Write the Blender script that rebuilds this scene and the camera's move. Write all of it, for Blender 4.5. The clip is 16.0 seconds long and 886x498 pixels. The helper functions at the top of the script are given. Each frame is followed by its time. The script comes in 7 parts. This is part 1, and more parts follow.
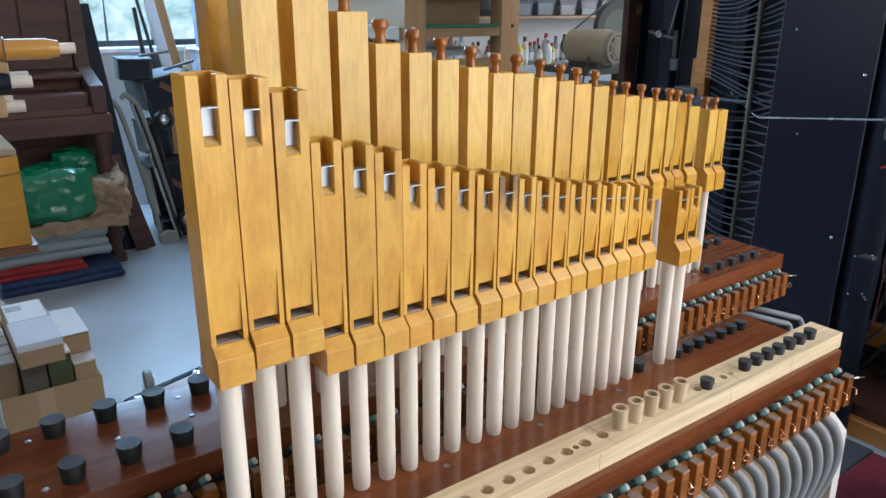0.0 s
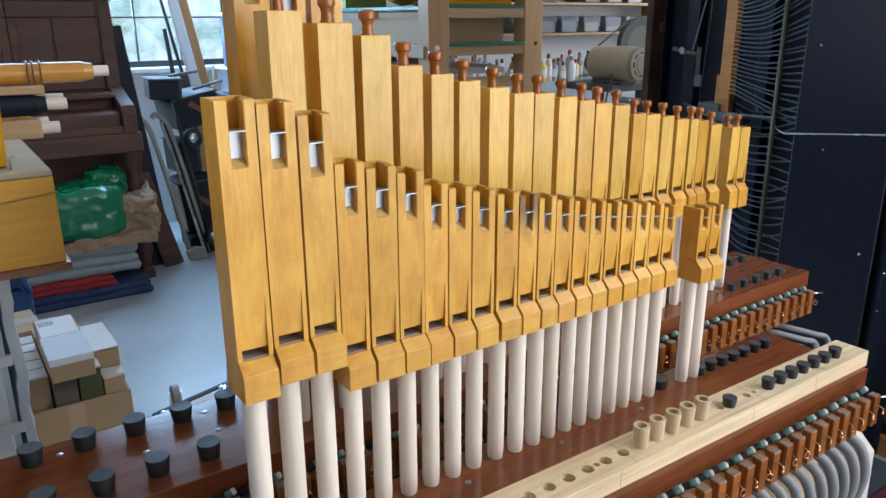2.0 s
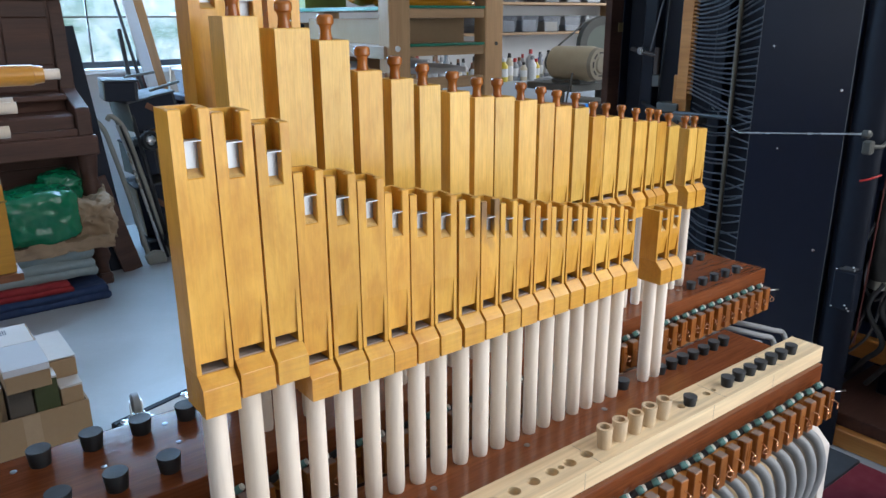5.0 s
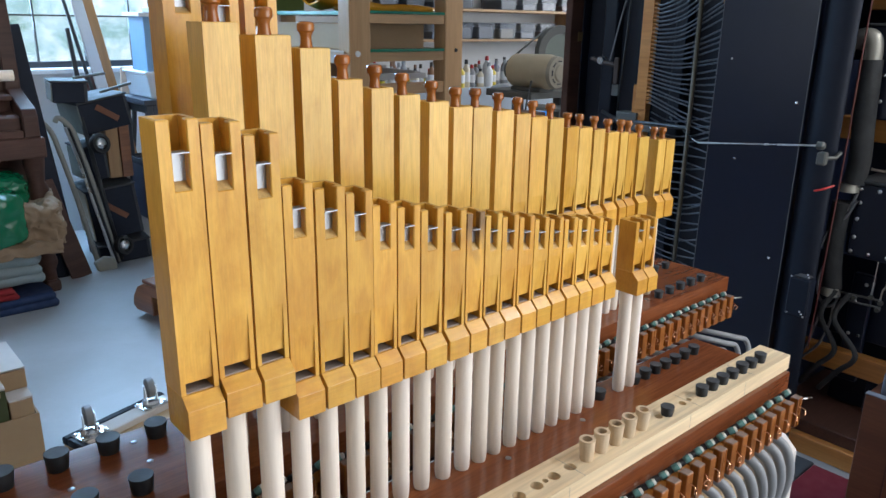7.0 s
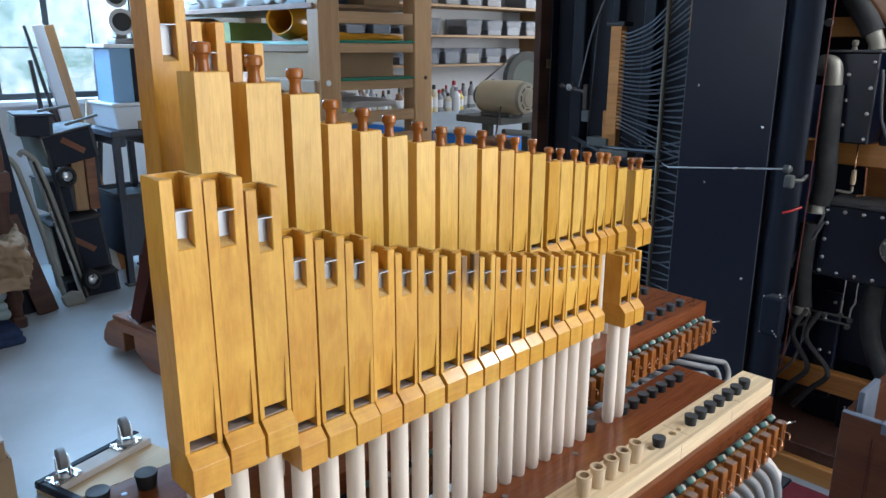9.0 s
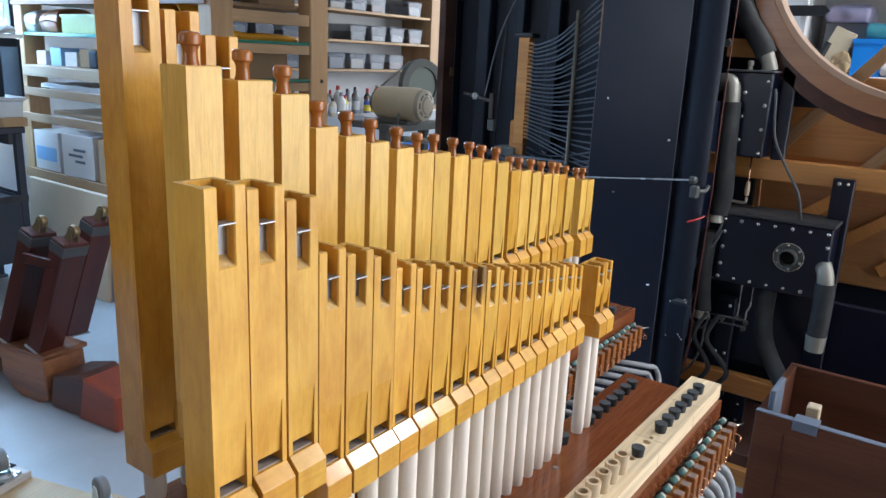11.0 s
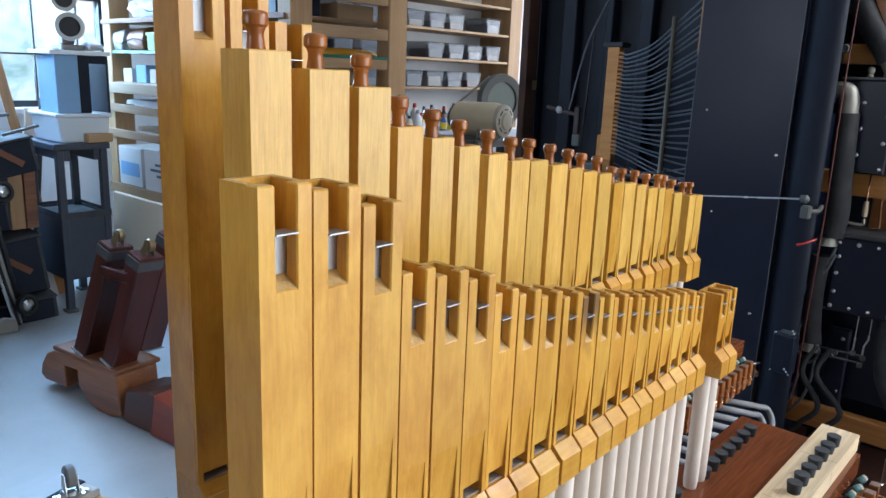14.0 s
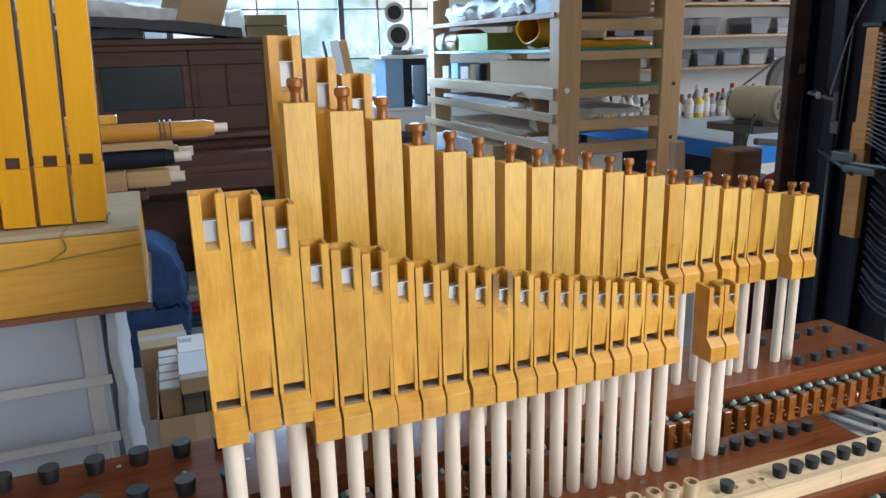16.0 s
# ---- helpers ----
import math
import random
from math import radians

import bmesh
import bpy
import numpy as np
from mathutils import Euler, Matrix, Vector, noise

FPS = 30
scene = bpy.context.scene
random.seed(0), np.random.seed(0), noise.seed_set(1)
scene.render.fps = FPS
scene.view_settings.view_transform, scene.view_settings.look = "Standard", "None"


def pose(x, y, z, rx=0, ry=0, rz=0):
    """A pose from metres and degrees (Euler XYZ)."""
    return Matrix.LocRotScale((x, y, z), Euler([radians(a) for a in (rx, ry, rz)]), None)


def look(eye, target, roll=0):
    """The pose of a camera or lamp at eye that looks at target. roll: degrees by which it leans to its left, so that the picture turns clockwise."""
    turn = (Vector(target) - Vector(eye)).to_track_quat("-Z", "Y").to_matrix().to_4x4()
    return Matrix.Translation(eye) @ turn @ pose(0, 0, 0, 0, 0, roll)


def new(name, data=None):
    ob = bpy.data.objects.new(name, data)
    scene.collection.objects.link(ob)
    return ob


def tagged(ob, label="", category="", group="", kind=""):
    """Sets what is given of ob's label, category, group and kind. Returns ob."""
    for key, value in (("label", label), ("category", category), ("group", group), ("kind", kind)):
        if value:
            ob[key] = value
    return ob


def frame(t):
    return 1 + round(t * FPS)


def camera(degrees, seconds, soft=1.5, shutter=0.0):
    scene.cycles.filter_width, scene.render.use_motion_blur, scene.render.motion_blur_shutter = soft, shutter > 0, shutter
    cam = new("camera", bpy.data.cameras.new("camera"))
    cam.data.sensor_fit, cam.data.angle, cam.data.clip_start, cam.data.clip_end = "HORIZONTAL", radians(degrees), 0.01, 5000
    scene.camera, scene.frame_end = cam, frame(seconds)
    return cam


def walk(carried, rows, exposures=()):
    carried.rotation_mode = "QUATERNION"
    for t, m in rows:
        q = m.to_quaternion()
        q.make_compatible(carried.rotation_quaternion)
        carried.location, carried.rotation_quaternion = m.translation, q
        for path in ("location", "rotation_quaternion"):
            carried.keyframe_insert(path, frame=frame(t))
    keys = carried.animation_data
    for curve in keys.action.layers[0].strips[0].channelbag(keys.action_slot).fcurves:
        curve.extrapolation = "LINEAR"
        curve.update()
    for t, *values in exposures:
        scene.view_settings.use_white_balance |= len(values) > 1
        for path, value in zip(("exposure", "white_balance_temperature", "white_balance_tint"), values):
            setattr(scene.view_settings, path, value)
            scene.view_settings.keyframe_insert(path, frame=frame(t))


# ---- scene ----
cam = camera(61.6, 16.0)
METRES, EYE, TILT, LEAN, TURN = 1.0, 1.5, 0.0, 0.0, -38.5
PATH = [
    (0, (0.039, 0.003, 1.272), (1.170, 1.527, 0.640), 0.3),
    (0.5, (0.043, 0.004, 1.274), (1.167, 1.539, 0.656), 0.1),
    (1, (0.041, -0.002, 1.276), (1.151, 1.548, 0.670), -0.1),
    (1.5, (0.037, -0.008, 1.280), (1.133, 1.555, 0.684), -0.2),
    (2, (0.035, -0.009, 1.279), (1.120, 1.564, 0.687), -0.3),
    (2.5, (0.035, -0.012, 1.278), (1.117, 1.563, 0.687), -0.3),
    (3, (0.034, -0.013, 1.277), (1.125, 1.556, 0.685), -0.3),
    (3.5, (0.040, -0.011, 1.279), (1.145, 1.546, 0.686), -0.2),
    (4, (0.041, -0.009, 1.281), (1.165, 1.535, 0.686), -0.3),
    (6.5, (0.030, 0.013, 1.292), (1.262, 1.473, 0.703), 0.5),
    (7, (0.019, 0.028, 1.292), (1.282, 1.464, 0.709), 0.9),
    (7.5, (0.012, 0.028, 1.298), (1.301, 1.446, 0.725), 1.1),
    (8, (0.019, 0.031, 1.296), (1.321, 1.439, 0.728), 0.3),
    (8.5, (0.020, 0.034, 1.291), (1.325, 1.445, 0.738), -0.2),
    (9, (-0.003, 0.050, 1.318), (1.334, 1.440, 0.789), 0.2),
    (9.2, (-0.023, 0.068, 1.328), (1.362, 1.414, 0.809), 0.2),
    (11.3, (-0.073, 0.217, 1.308), (1.506, 1.338, 0.806), 2.7),
    (11.5, (-0.069, 0.227, 1.309), (1.507, 1.356, 0.818), 2.7),
    (12, (-0.056, 0.239, 1.302), (1.510, 1.390, 0.833), 2.7),
    (12.5, (-0.021, 0.264, 1.280), (1.532, 1.438, 0.822), 2.5),
    (13, (-0.019, 0.285, 1.271), (1.515, 1.484, 0.815), 2.6),
    (13.5, (-0.002, 0.293, 1.274), (1.506, 1.524, 0.816), 2.4),
    (14, (0.014, 0.298, 1.275), (1.477, 1.583, 0.816), 2.2),
    (14.5, (0.041, 0.264, 1.301), (1.456, 1.601, 0.840), 2.1),
    (15, (0.048, 0.165, 1.323), (1.319, 1.643, 0.874), 1.0),
    (15.5, (0.109, -0.037, 1.347), (1.044, 1.676, 0.908), -0.8),
    (16, (0.213, -0.171, 1.355), (0.899, 1.634, 0.832), -1.4),
]
walk(cam, [(t, look(eye, target, roll)) for t, eye, target, roll in PATH],
     [(0, 0.13, 6300, 10), (4, 0.11, 6300, 10), (9, 0.12, 6250, 10), (11.5, 0.30, 6100, 10), (13.5, 0.20, 6050, 10), (14.5, 0.2, 6150, 10), (15.2, 0.07, 6450, 10), (16, 0.04, 6600, 10)])

# ---- world, light ----
X0, X1, Y0, Y1, H = -3.2, 7.2, -2.9, 4.95, 3.3      # the room

world = bpy.data.worlds.new("world")
scene.world = world
world.use_nodes = True
wn = world.node_tree
sky = wn.nodes.new("ShaderNodeTexSky")
sky.sky_type, sky.sun_disc = "NISHITA", False
sky.sun_elevation, sky.sun_rotation = radians(52), radians(90)
wn.links.new(sky.outputs[0], wn.nodes["Background"].inputs[0])
wn.nodes["Background"].inputs[1].default_value = 0.12
sun = new("sun", bpy.data.lights.new("sun", "SUN"))
sun.data.energy, sun.data.angle, sun.data.color = 3.0, radians(0.5), (1, 0.95, 0.88)
sun.matrix_world = look((8, 0, 10.2), (0, 0, 0))


def window_light(name, centre, target, sx, sy, watts, colour):
    lamp = new(name, bpy.data.lights.new(name, "AREA"))
    lamp.data.shape, lamp.data.size, lamp.data.size_y = "RECTANGLE", sx, sy
    lamp.data.energy, lamp.data.color = watts, colour
    lamp.matrix_world = look(centre, target)
    return lamp


window_light("door_daylight", (2.6, -2.84, 1.62), (1.0, 0.6, 0.95), 3.9, 2.7, 137, (0.99, 0.985, 0.97))
window_light("skylight_daylight", (3.3, -1.25, H + 0.02), (2.6, -0.7, 0.0), 0.7, 0.5, 70, (1.0, 0.985, 0.96))
window_light("window_daylight", (1.25, 4.88, 1.85), (1.0, 2.4, 0.0), 1.7, 1.6, 165, (0.40, 0.67, 1.0))
# fill lamp for bench and bins; the east window is unseen and added
window_light("side_daylight", (X1 - 0.04, 3.2, 1.75), (2.0, 3.0, 0.8), 1.8, 1.3, 80, (0.95, 0.97, 1.0))
# weak fill for the room's back; its west window is assumed and unseen
window_light("west_daylight", (X0 + 0.04, 2.6, 1.75), (2.0, 2.4, 0.8), 2.2, 1.3, 24, (0.86, 0.92, 1.0))


# ---- materials ----
def nodes_of(name):
    m = bpy.data.materials.new(name)
    m.use_nodes = True
    return m, m.node_tree, m.node_tree.nodes["Principled BSDF"]


def stretched(nt, scale, shift=True, own=True):
    tc = nt.nodes.new("ShaderNodeTexCoord")
    mp = nt.nodes.new("ShaderNodeMapping")
    mp.inputs["Scale"].default_value = scale
    nt.links.new(tc.outputs["Object"], mp.inputs[0])
    if shift:
        oi = nt.nodes.new("ShaderNodeObjectInfo")
        mul = nt.nodes.new("ShaderNodeVectorMath")
        mul.operation = "SCALE"
        mul.inputs[0].default_value = (37.0, 19.0, 53.0)
        nt.links.new(oi.outputs["Random" if own else "Alpha"], mul.inputs["Scale"])
        nt.links.new(mul.outputs[0], mp.inputs["Location"])
    return mp


def noise_node(nt, vec, scale, detail=4, rough=0.55, dist=0.0):
    n = nt.nodes.new("ShaderNodeTexNoise")
    n.inputs["Scale"].default_value, n.inputs["Detail"].default_value = scale, detail
    n.inputs["Roughness"].default_value, n.inputs["Distortion"].default_value = rough, dist
    nt.links.new(vec, n.inputs["Vector"])
    return n


def ramp_node(nt, fac, stops):
    r = nt.nodes.new("ShaderNodeValToRGB")
    while len(r.color_ramp.elements) < len(stops):
        r.color_ramp.elements.new(0.5)
    for e, (p, c) in zip(r.color_ramp.elements, stops):
        e.position, e.color = p, (*c, 1)
    nt.links.new(fac, r.inputs[0])
    return r


def mix_node(nt, a, b, fac, kind="MIX"):
    m = nt.nodes.new("ShaderNodeMix")
    m.data_type, m.blend_type = "RGBA", kind
    for src, key in ((fac, 0), (a, 6), (b, 7)):
        if isinstance(src, (int, float)):
            m.inputs[key].default_value = src
        elif isinstance(src, tuple):
            m.inputs[key].default_value = (*src, 1)
        else:
            nt.links.new(src, m.inputs[key])
    return m.outputs[2]


def bump_node(nt, bsdf, height, strength, dist=0.001):
    b = nt.nodes.new("ShaderNodeBump")
    b.inputs["Strength"].default_value, b.inputs["Distance"].default_value = strength, dist
    nt.links.new(height, b.inputs["Height"])
    nt.links.new(b.outputs[0], bsdf.inputs["Normal"])


def wood(name, light, dark, axis="Z", rough=0.35, fine=260, broad=14, coat=0.0, contrast=0.5, vary=0.25, spec=0.5, blotch=0.0, own=True, ripple=0.0):
    """Grain along one axis, slow clouding across it, a shade of its own for each piece."""
    m, nt, b = nodes_of(name)
    s = {"X": (0.05, 1, 1), "Y": (1, 0.05, 1), "Z": (1, 1, 0.05)}[axis]
    mp = stretched(nt, s, True, own)
    grain = noise_node(nt, mp.outputs[0], fine, 5, 0.6, 0.3)
    cloud = noise_node(nt, mp.outputs[0], broad, 4, 0.55, 0.15)
    mid = tuple(0.5 * (p + q) for p, q in zip(light, dark))
    r1 = ramp_node(nt, cloud.outputs[0], [(0.30, dark), (0.5, mid), (0.72, light)])
    r2 = ramp_node(nt, grain.outputs[0], [(0.25, tuple(1 - contrast for _ in range(3))), (0.65, (1, 1, 1))])
    col = mix_node(nt, r1.outputs[0], r2.outputs[0], 0.75, "MULTIPLY")
    if blotch:
        fig = noise_node(nt, stretched(nt, (1, 1, 0.16), True, own).outputs[0], 110, 5, 0.68, 0.5)
        r4 = ramp_node(nt, fig.outputs[0], [(0.36, (0.94, 0.915, 0.84)), (0.60, (1.0, 1.0, 1.0))])
        col = mix_node(nt, col, r4.outputs[0], 1.0, "MULTIPLY")
        st = noise_node(nt, stretched(nt, (1, 1, 0.42), True, own).outputs[0], 30, 6, 0.66, 0.35)
        r3 = ramp_node(nt, st.outputs[0], [(0.34, (1 - 0.22 * blotch, 1 - 0.33 * blotch, 1 - 0.50 * blotch)), (0.57, (1, 1, 1))])
        col = mix_node(nt, col, r3.outputs[0], 1.0, "MULTIPLY")
    oi = nt.nodes.new("ShaderNodeObjectInfo")
    lo, hi = 1 - vary, 1 + 0.35 * vary
    stops = [(0, (lo, lo, lo * 0.97)), (1, (hi, hi, hi))]
    if blotch:
        stops = [(0, (0.88, 0.80, 0.62)), (0.3, (0.96, 0.93, 0.90)), (0.55, (0.94, 0.98, 1.05)), (0.8, (1.04, 1.0, 0.95)), (1, (1.05, 1.08, 1.20))]
    tone = ramp_node(nt, oi.outputs["Random" if own else "Alpha"], stops)
    col = mix_node(nt, col, tone.outputs[0], 1.0, "MULTIPLY")
    nt.links.new(col, b.inputs["Base Color"])
    rr = ramp_node(nt, cloud.outputs[0], [(0.2, (rough * 0.8,) * 3), (0.8, (min(1, rough * 1.25),) * 3)])
    nt.links.new(rr.outputs[0], b.inputs["Roughness"])
    b.inputs["Coat Weight"].default_value, b.inputs["Coat Roughness"].default_value = coat, 0.13
    b.inputs["Specular IOR Level"].default_value = spec
    bump_node(nt, b, grain.outputs[0], 0.12, 0.0006)
    if ripple:
        wave = noise_node(nt, stretched(nt, {"X": (0.22, 1, 1), "Y": (1, 0.22, 1), "Z": (1, 1, 0.22)}[axis], True, own).outputs[0], 130, 3, 0.5)
        first = b.inputs["Normal"].links[0].from_node
        bump_node(nt, b, wave.outputs[0], ripple, 0.002)
        nt.links.new(first.outputs[0], b.inputs["Normal"].links[0].from_node.inputs["Normal"])
    return m


def plain(name, colour, rough=0.5, metal=0.0, mottle=0.15, scale=40, bump=0.05, coat=0.0, spec=0.5):
    """Paint, rubber, metal or card with fine and broad mottling."""
    m, nt, b = nodes_of(name)
    mp = stretched(nt, (1, 1, 1))
    n1 = noise_node(nt, mp.outputs[0], scale, 5, 0.6)
    n2 = noise_node(nt, mp.outputs[0], scale * 0.13, 3, 0.5)
    k = 1 - mottle
    a = mix_node(nt, tuple(c * k for c in colour), tuple(min(1, c * (1 + mottle * 0.6)) for c in colour), n1.outputs[0])
    c = mix_node(nt, a, tuple(x * (1 - mottle * 0.8) for x in colour), n2.outputs[0])
    nt.links.new(c, b.inputs["Base Color"])
    rr = ramp_node(nt, n2.outputs[0], [(0.3, (rough * 0.82,) * 3), (0.7, (min(1, rough * 1.15),) * 3)])
    nt.links.new(rr.outputs[0], b.inputs["Roughness"])
    b.inputs["Metallic"].default_value = metal
    b.inputs["Coat Weight"].default_value = coat
    b.inputs["Specular IOR Level"].default_value = spec
    bump_node(nt, b, n1.outputs[0], bump, 0.001)
    return m


def clear(name, colour, rough=0.05, alpha=0.25):
    m, nt, b = nodes_of(name)
    b.inputs["Base Color"].default_value = (*colour, 1)
    b.inputs["Roughness"].default_value = rough
    b.inputs["Alpha"].default_value = alpha
    return m


AMBER = wood("amber_lacquered_maple", (0.79, 0.455, 0.080), (0.69, 0.360, 0.049), "Z", 0.30, 480, 16, 0.15, 0.20, 0.20, spec=0.45, blotch=0.85, own=False, ripple=0.05)
AMBER_PALE = wood("pale_amber_lacquered_maple", (0.83, 0.535, 0.130), (0.74, 0.445, 0.085), "Z", 0.30, 480, 16, 0.15, 0.32, 0.20, spec=0.45, blotch=0.6, own=False, ripple=0.05)
AMBER_DARK = wood("amber_lacquered_maple_block", (0.77, 0.43, 0.062), (0.65, 0.325, 0.032), "X", 0.42, 300, 14, 0.6, 0.22, 0.18, spec=0.4, blotch=0.75, own=False, ripple=0.40)
DOWEL = wood("bare_white_dowel", (0.84, 0.755, 0.675), (0.74, 0.65, 0.56), "Z", 0.5, 300, 20, 0, 0.14, 0.10)
KNOB = wood("turned_cherry_knob", (0.44, 0.155, 0.028), (0.29, 0.085, 0.015), "Z", 0.16, 200, 30, 0.15, 0.3, 0.2, spec=0.45)
MAHOGANY = wood("varnished_mahogany", (0.27, 0.085, 0.031), (0.155, 0.044, 0.017), "X", 0.14, 330, 16, 0.0, 0.55, 0.05, spec=0.42, ripple=0.09)
ASH = wood("bare_ash", (0.84, 0.68, 0.45), (0.74, 0.55, 0.33), "X", 0.55, 120, 30, 0, 0.45, 0.05)
ASH_UP = wood("bare_ash_turned", (0.66, 0.52, 0.36), (0.54, 0.40, 0.25), "Z", 0.6, 220, 40, 0, 0.3, 0.1)
ACTION = wood("orange_lacquered_valve_block", (0.42, 0.15, 0.032), (0.25, 0.08, 0.018), "Z", 0.28, 200, 30, 0.4, 0.35, 0.3)
PINE = wood("pine_lumber", (0.52, 0.33, 0.17), (0.38, 0.21, 0.095), "Z", 0.6, 120, 12, 0, 0.3, 0.2)
PINE_X = wood("pine_lumber_rail", (0.55, 0.36, 0.20), (0.42, 0.25, 0.12), "X", 0.6, 120, 12, 0, 0.3, 0.2)
PINE_Y = wood("pine_lumber_long", (0.36, 0.23, 0.135), (0.27, 0.16, 0.085), "Y", 0.6, 120, 12, 0, 0.25, 0.2)
BOXWOOD = wood("honey_varnished_box", (0.84, 0.47, 0.085), (0.71, 0.36, 0.052), "X", 0.45, 160, 10, 0.05, 0.25, 0.1, spec=0.3)
WALNUT = wood("dark_piano_walnut", (0.125, 0.062, 0.046), (0.066, 0.031, 0.023), "X", 0.5, 200, 12, 0.0, 0.4, 0.2, spec=0.25)
DEEP_RED = wood("dark_red_mahogany", (0.10, 0.025, 0.018), (0.05, 0.012, 0.009), "Z", 0.35, 200, 12, 0.05, 0.4, 0.2, spec=0.35)
RUST_WOOD = wood("red_brown_moulding", (0.32, 0.125, 0.048), (0.16, 0.055, 0.024), "X", 0.4, 160, 14, 0.2, 0.45, 0.2)
CASE_WOOD = wood("orange_case_pine", (0.66, 0.30, 0.08), (0.48, 0.19, 0.045), "Y", 0.4, 120, 9, 0.2, 0.3, 0.2)
END_GRAIN = wood("matt_end_grain", (0.62, 0.38, 0.13), (0.50, 0.28, 0.08), "Z", 0.85, 420, 60, 0, 0.2, 0.1, spec=0.08, own=False)
ACTION_BASE = wood("bright_orange_valve_base", (0.46, 0.19, 0.034), (0.32, 0.115, 0.018), "Z", 0.3, 200, 30, 0.2, 0.3, 0.2)
DUSTY_TOP = plain("dusty_valve_top", (0.24, 0.17, 0.14), 0.8, 0, 0.3, 300, 0.1)
RUBBER = plain("black_rubber", (0.014, 0.016, 0.019), 0.55, 0, 0.3, 300, 0.1)
BLACK = plain("satin_blue_black_paint", (0.0042, 0.0078, 0.0240), 0.34, 0, 0.4, 18, 0.05, spec=0.34)
BLACK_MATT = plain("dusty_black_paint", (0.0100, 0.0150, 0.0290), 0.6, 0, 0.4, 30, 0.08, spec=0.25)
CLOTH_TUBE = plain("black_cloth_hose", (0.030, 0.032, 0.034), 0.8, 0, 0.4, 200, 0.3)
STEEL = plain("bright_steel", (0.62, 0.63, 0.64), 0.28, 1.0, 0.15, 60, 0.03)
TIN = plain("tinned_sheet", (0.52, 0.55, 0.59), 0.48, 1.0, 0.1, 60, 0.03)
COPPER = plain("copper_wire", (0.75, 0.42, 0.25), 0.25, 1.0, 0.15, 60, 0.02)
TEAL = plain("teal_felt", (0.13, 0.29, 0.27), 0.75, 0, 0.35, 300, 0.2)
WHITE_RING = plain("white_leather", (0.74, 0.72, 0.66), 0.7, 0, 0.2, 200, 0.1)
GREY_HOSE = plain("grey_rubber_tube", (0.245, 0.255, 0.27), 0.5, 0, 0.25, 60, 0.06)
WHITE_PAINT = plain("white_painted_wall", (0.74, 0.75, 0.76), 0.7, 0, 0.06, 12, 0.04)
CARD = plain("brown_cardboard", (0.36, 0.24, 0.135), 0.8, 0, 0.15, 60, 0.06)
CARD_WHITE = plain("white_card", (0.58, 0.54, 0.51), 0.75, 0, 0.1, 60, 0.04)


def concrete():
    m, nt, b = nodes_of("sealed_grey_concrete")
    mp = stretched(nt, (1, 1, 1), False)
    n1 = noise_node(nt, mp.outputs[0], 2.2, 5, 0.58, 0.4)
    n2 = noise_node(nt, mp.outputs[0], 38, 5, 0.7)
    a = ramp_node(nt, n1.outputs[0], [(0.30, (0.350, 0.358, 0.365)), (0.52, (0.405, 0.420, 0.437)), (0.72, (0.47, 0.485, 0.507))])
    c = mix_node(nt, a.outputs[0], (0.34, 0.34, 0.33), n2.outputs[0])
    nt.links.new(mix_node(nt, a.outputs[0], c, 0.5), b.inputs["Base Color"])
    r = ramp_node(nt, n1.outputs[0], [(0.3, (0.31,) * 3), (0.7, (0.41,) * 3)])
    nt.links.new(r.outputs[0], b.inputs["Roughness"])
    bump_node(nt, b, n2.outputs[0], 0.06, 0.002)
    return m


CONCRETE = concrete()


# ---- mesh helpers ----
def bm_box(lo, hi, bevel=0.0, bm=None, seg=1):
    own = bm is None
    b2 = bmesh.new()
    vs = [b2.verts.new((x, y, z)) for x in (lo[0], hi[0]) for y in (lo[1], hi[1]) for z in (lo[2], hi[2])]
    for f in ((0, 1, 3, 2), (4, 6, 7, 5), (0, 4, 5, 1), (2, 3, 7, 6), (0, 2, 6, 4), (1, 5, 7, 3)):
        b2.faces.new([vs[i] for i in f])
    if bevel:
        bmesh.ops.bevel(b2, geom=b2.edges[:], offset=bevel, segments=seg, affect="EDGES", profile=0.6)
    if own:
        return b2
    return join(bm, b2)


def join(bm, other, m=None):
    """Adds the faces of other to bm, moved by m."""
    vm = {v: bm.verts.new(m @ v.co if m else v.co) for v in other.verts}
    for f in other.faces:
        g = bm.faces.new([vm[v] for v in f.verts])
        g.smooth = f.smooth
    for e in other.edges:
        if not e.smooth:
            bm.edges.get((vm[e.verts[0]], vm[e.verts[1]])).smooth = False
    other.free()
    return bm


def bm_prism(profile, x0, x1, bevel=0.0, axis="X"):
    """A profile of (a, b) pairs drawn out along an axis: X gives (y, z), Y gives (x, z), Z gives (x, y)."""
    bm = bmesh.new()
    put = {"X": lambda t, a, b: (t, a, b), "Y": lambda t, a, b: (a, t, b), "Z": lambda t, a, b: (a, b, t)}[axis]
    r0 = [bm.verts.new(put(x0, *p)) for p in profile]
    r1 = [bm.verts.new(put(x1, *p)) for p in profile]
    n = len(profile)
    for i in range(n):
        bm.faces.new((r0[i], r0[(i + 1) % n], r1[(i + 1) % n], r1[i]))
    bm.faces.new(r0[::-1]), bm.faces.new(r1)
    bmesh.ops.recalc_face_normals(bm, faces=bm.faces[:])
    if bevel:
        bmesh.ops.bevel(bm, geom=bm.edges[:], offset=bevel, segments=1, affect="EDGES")
    return bm


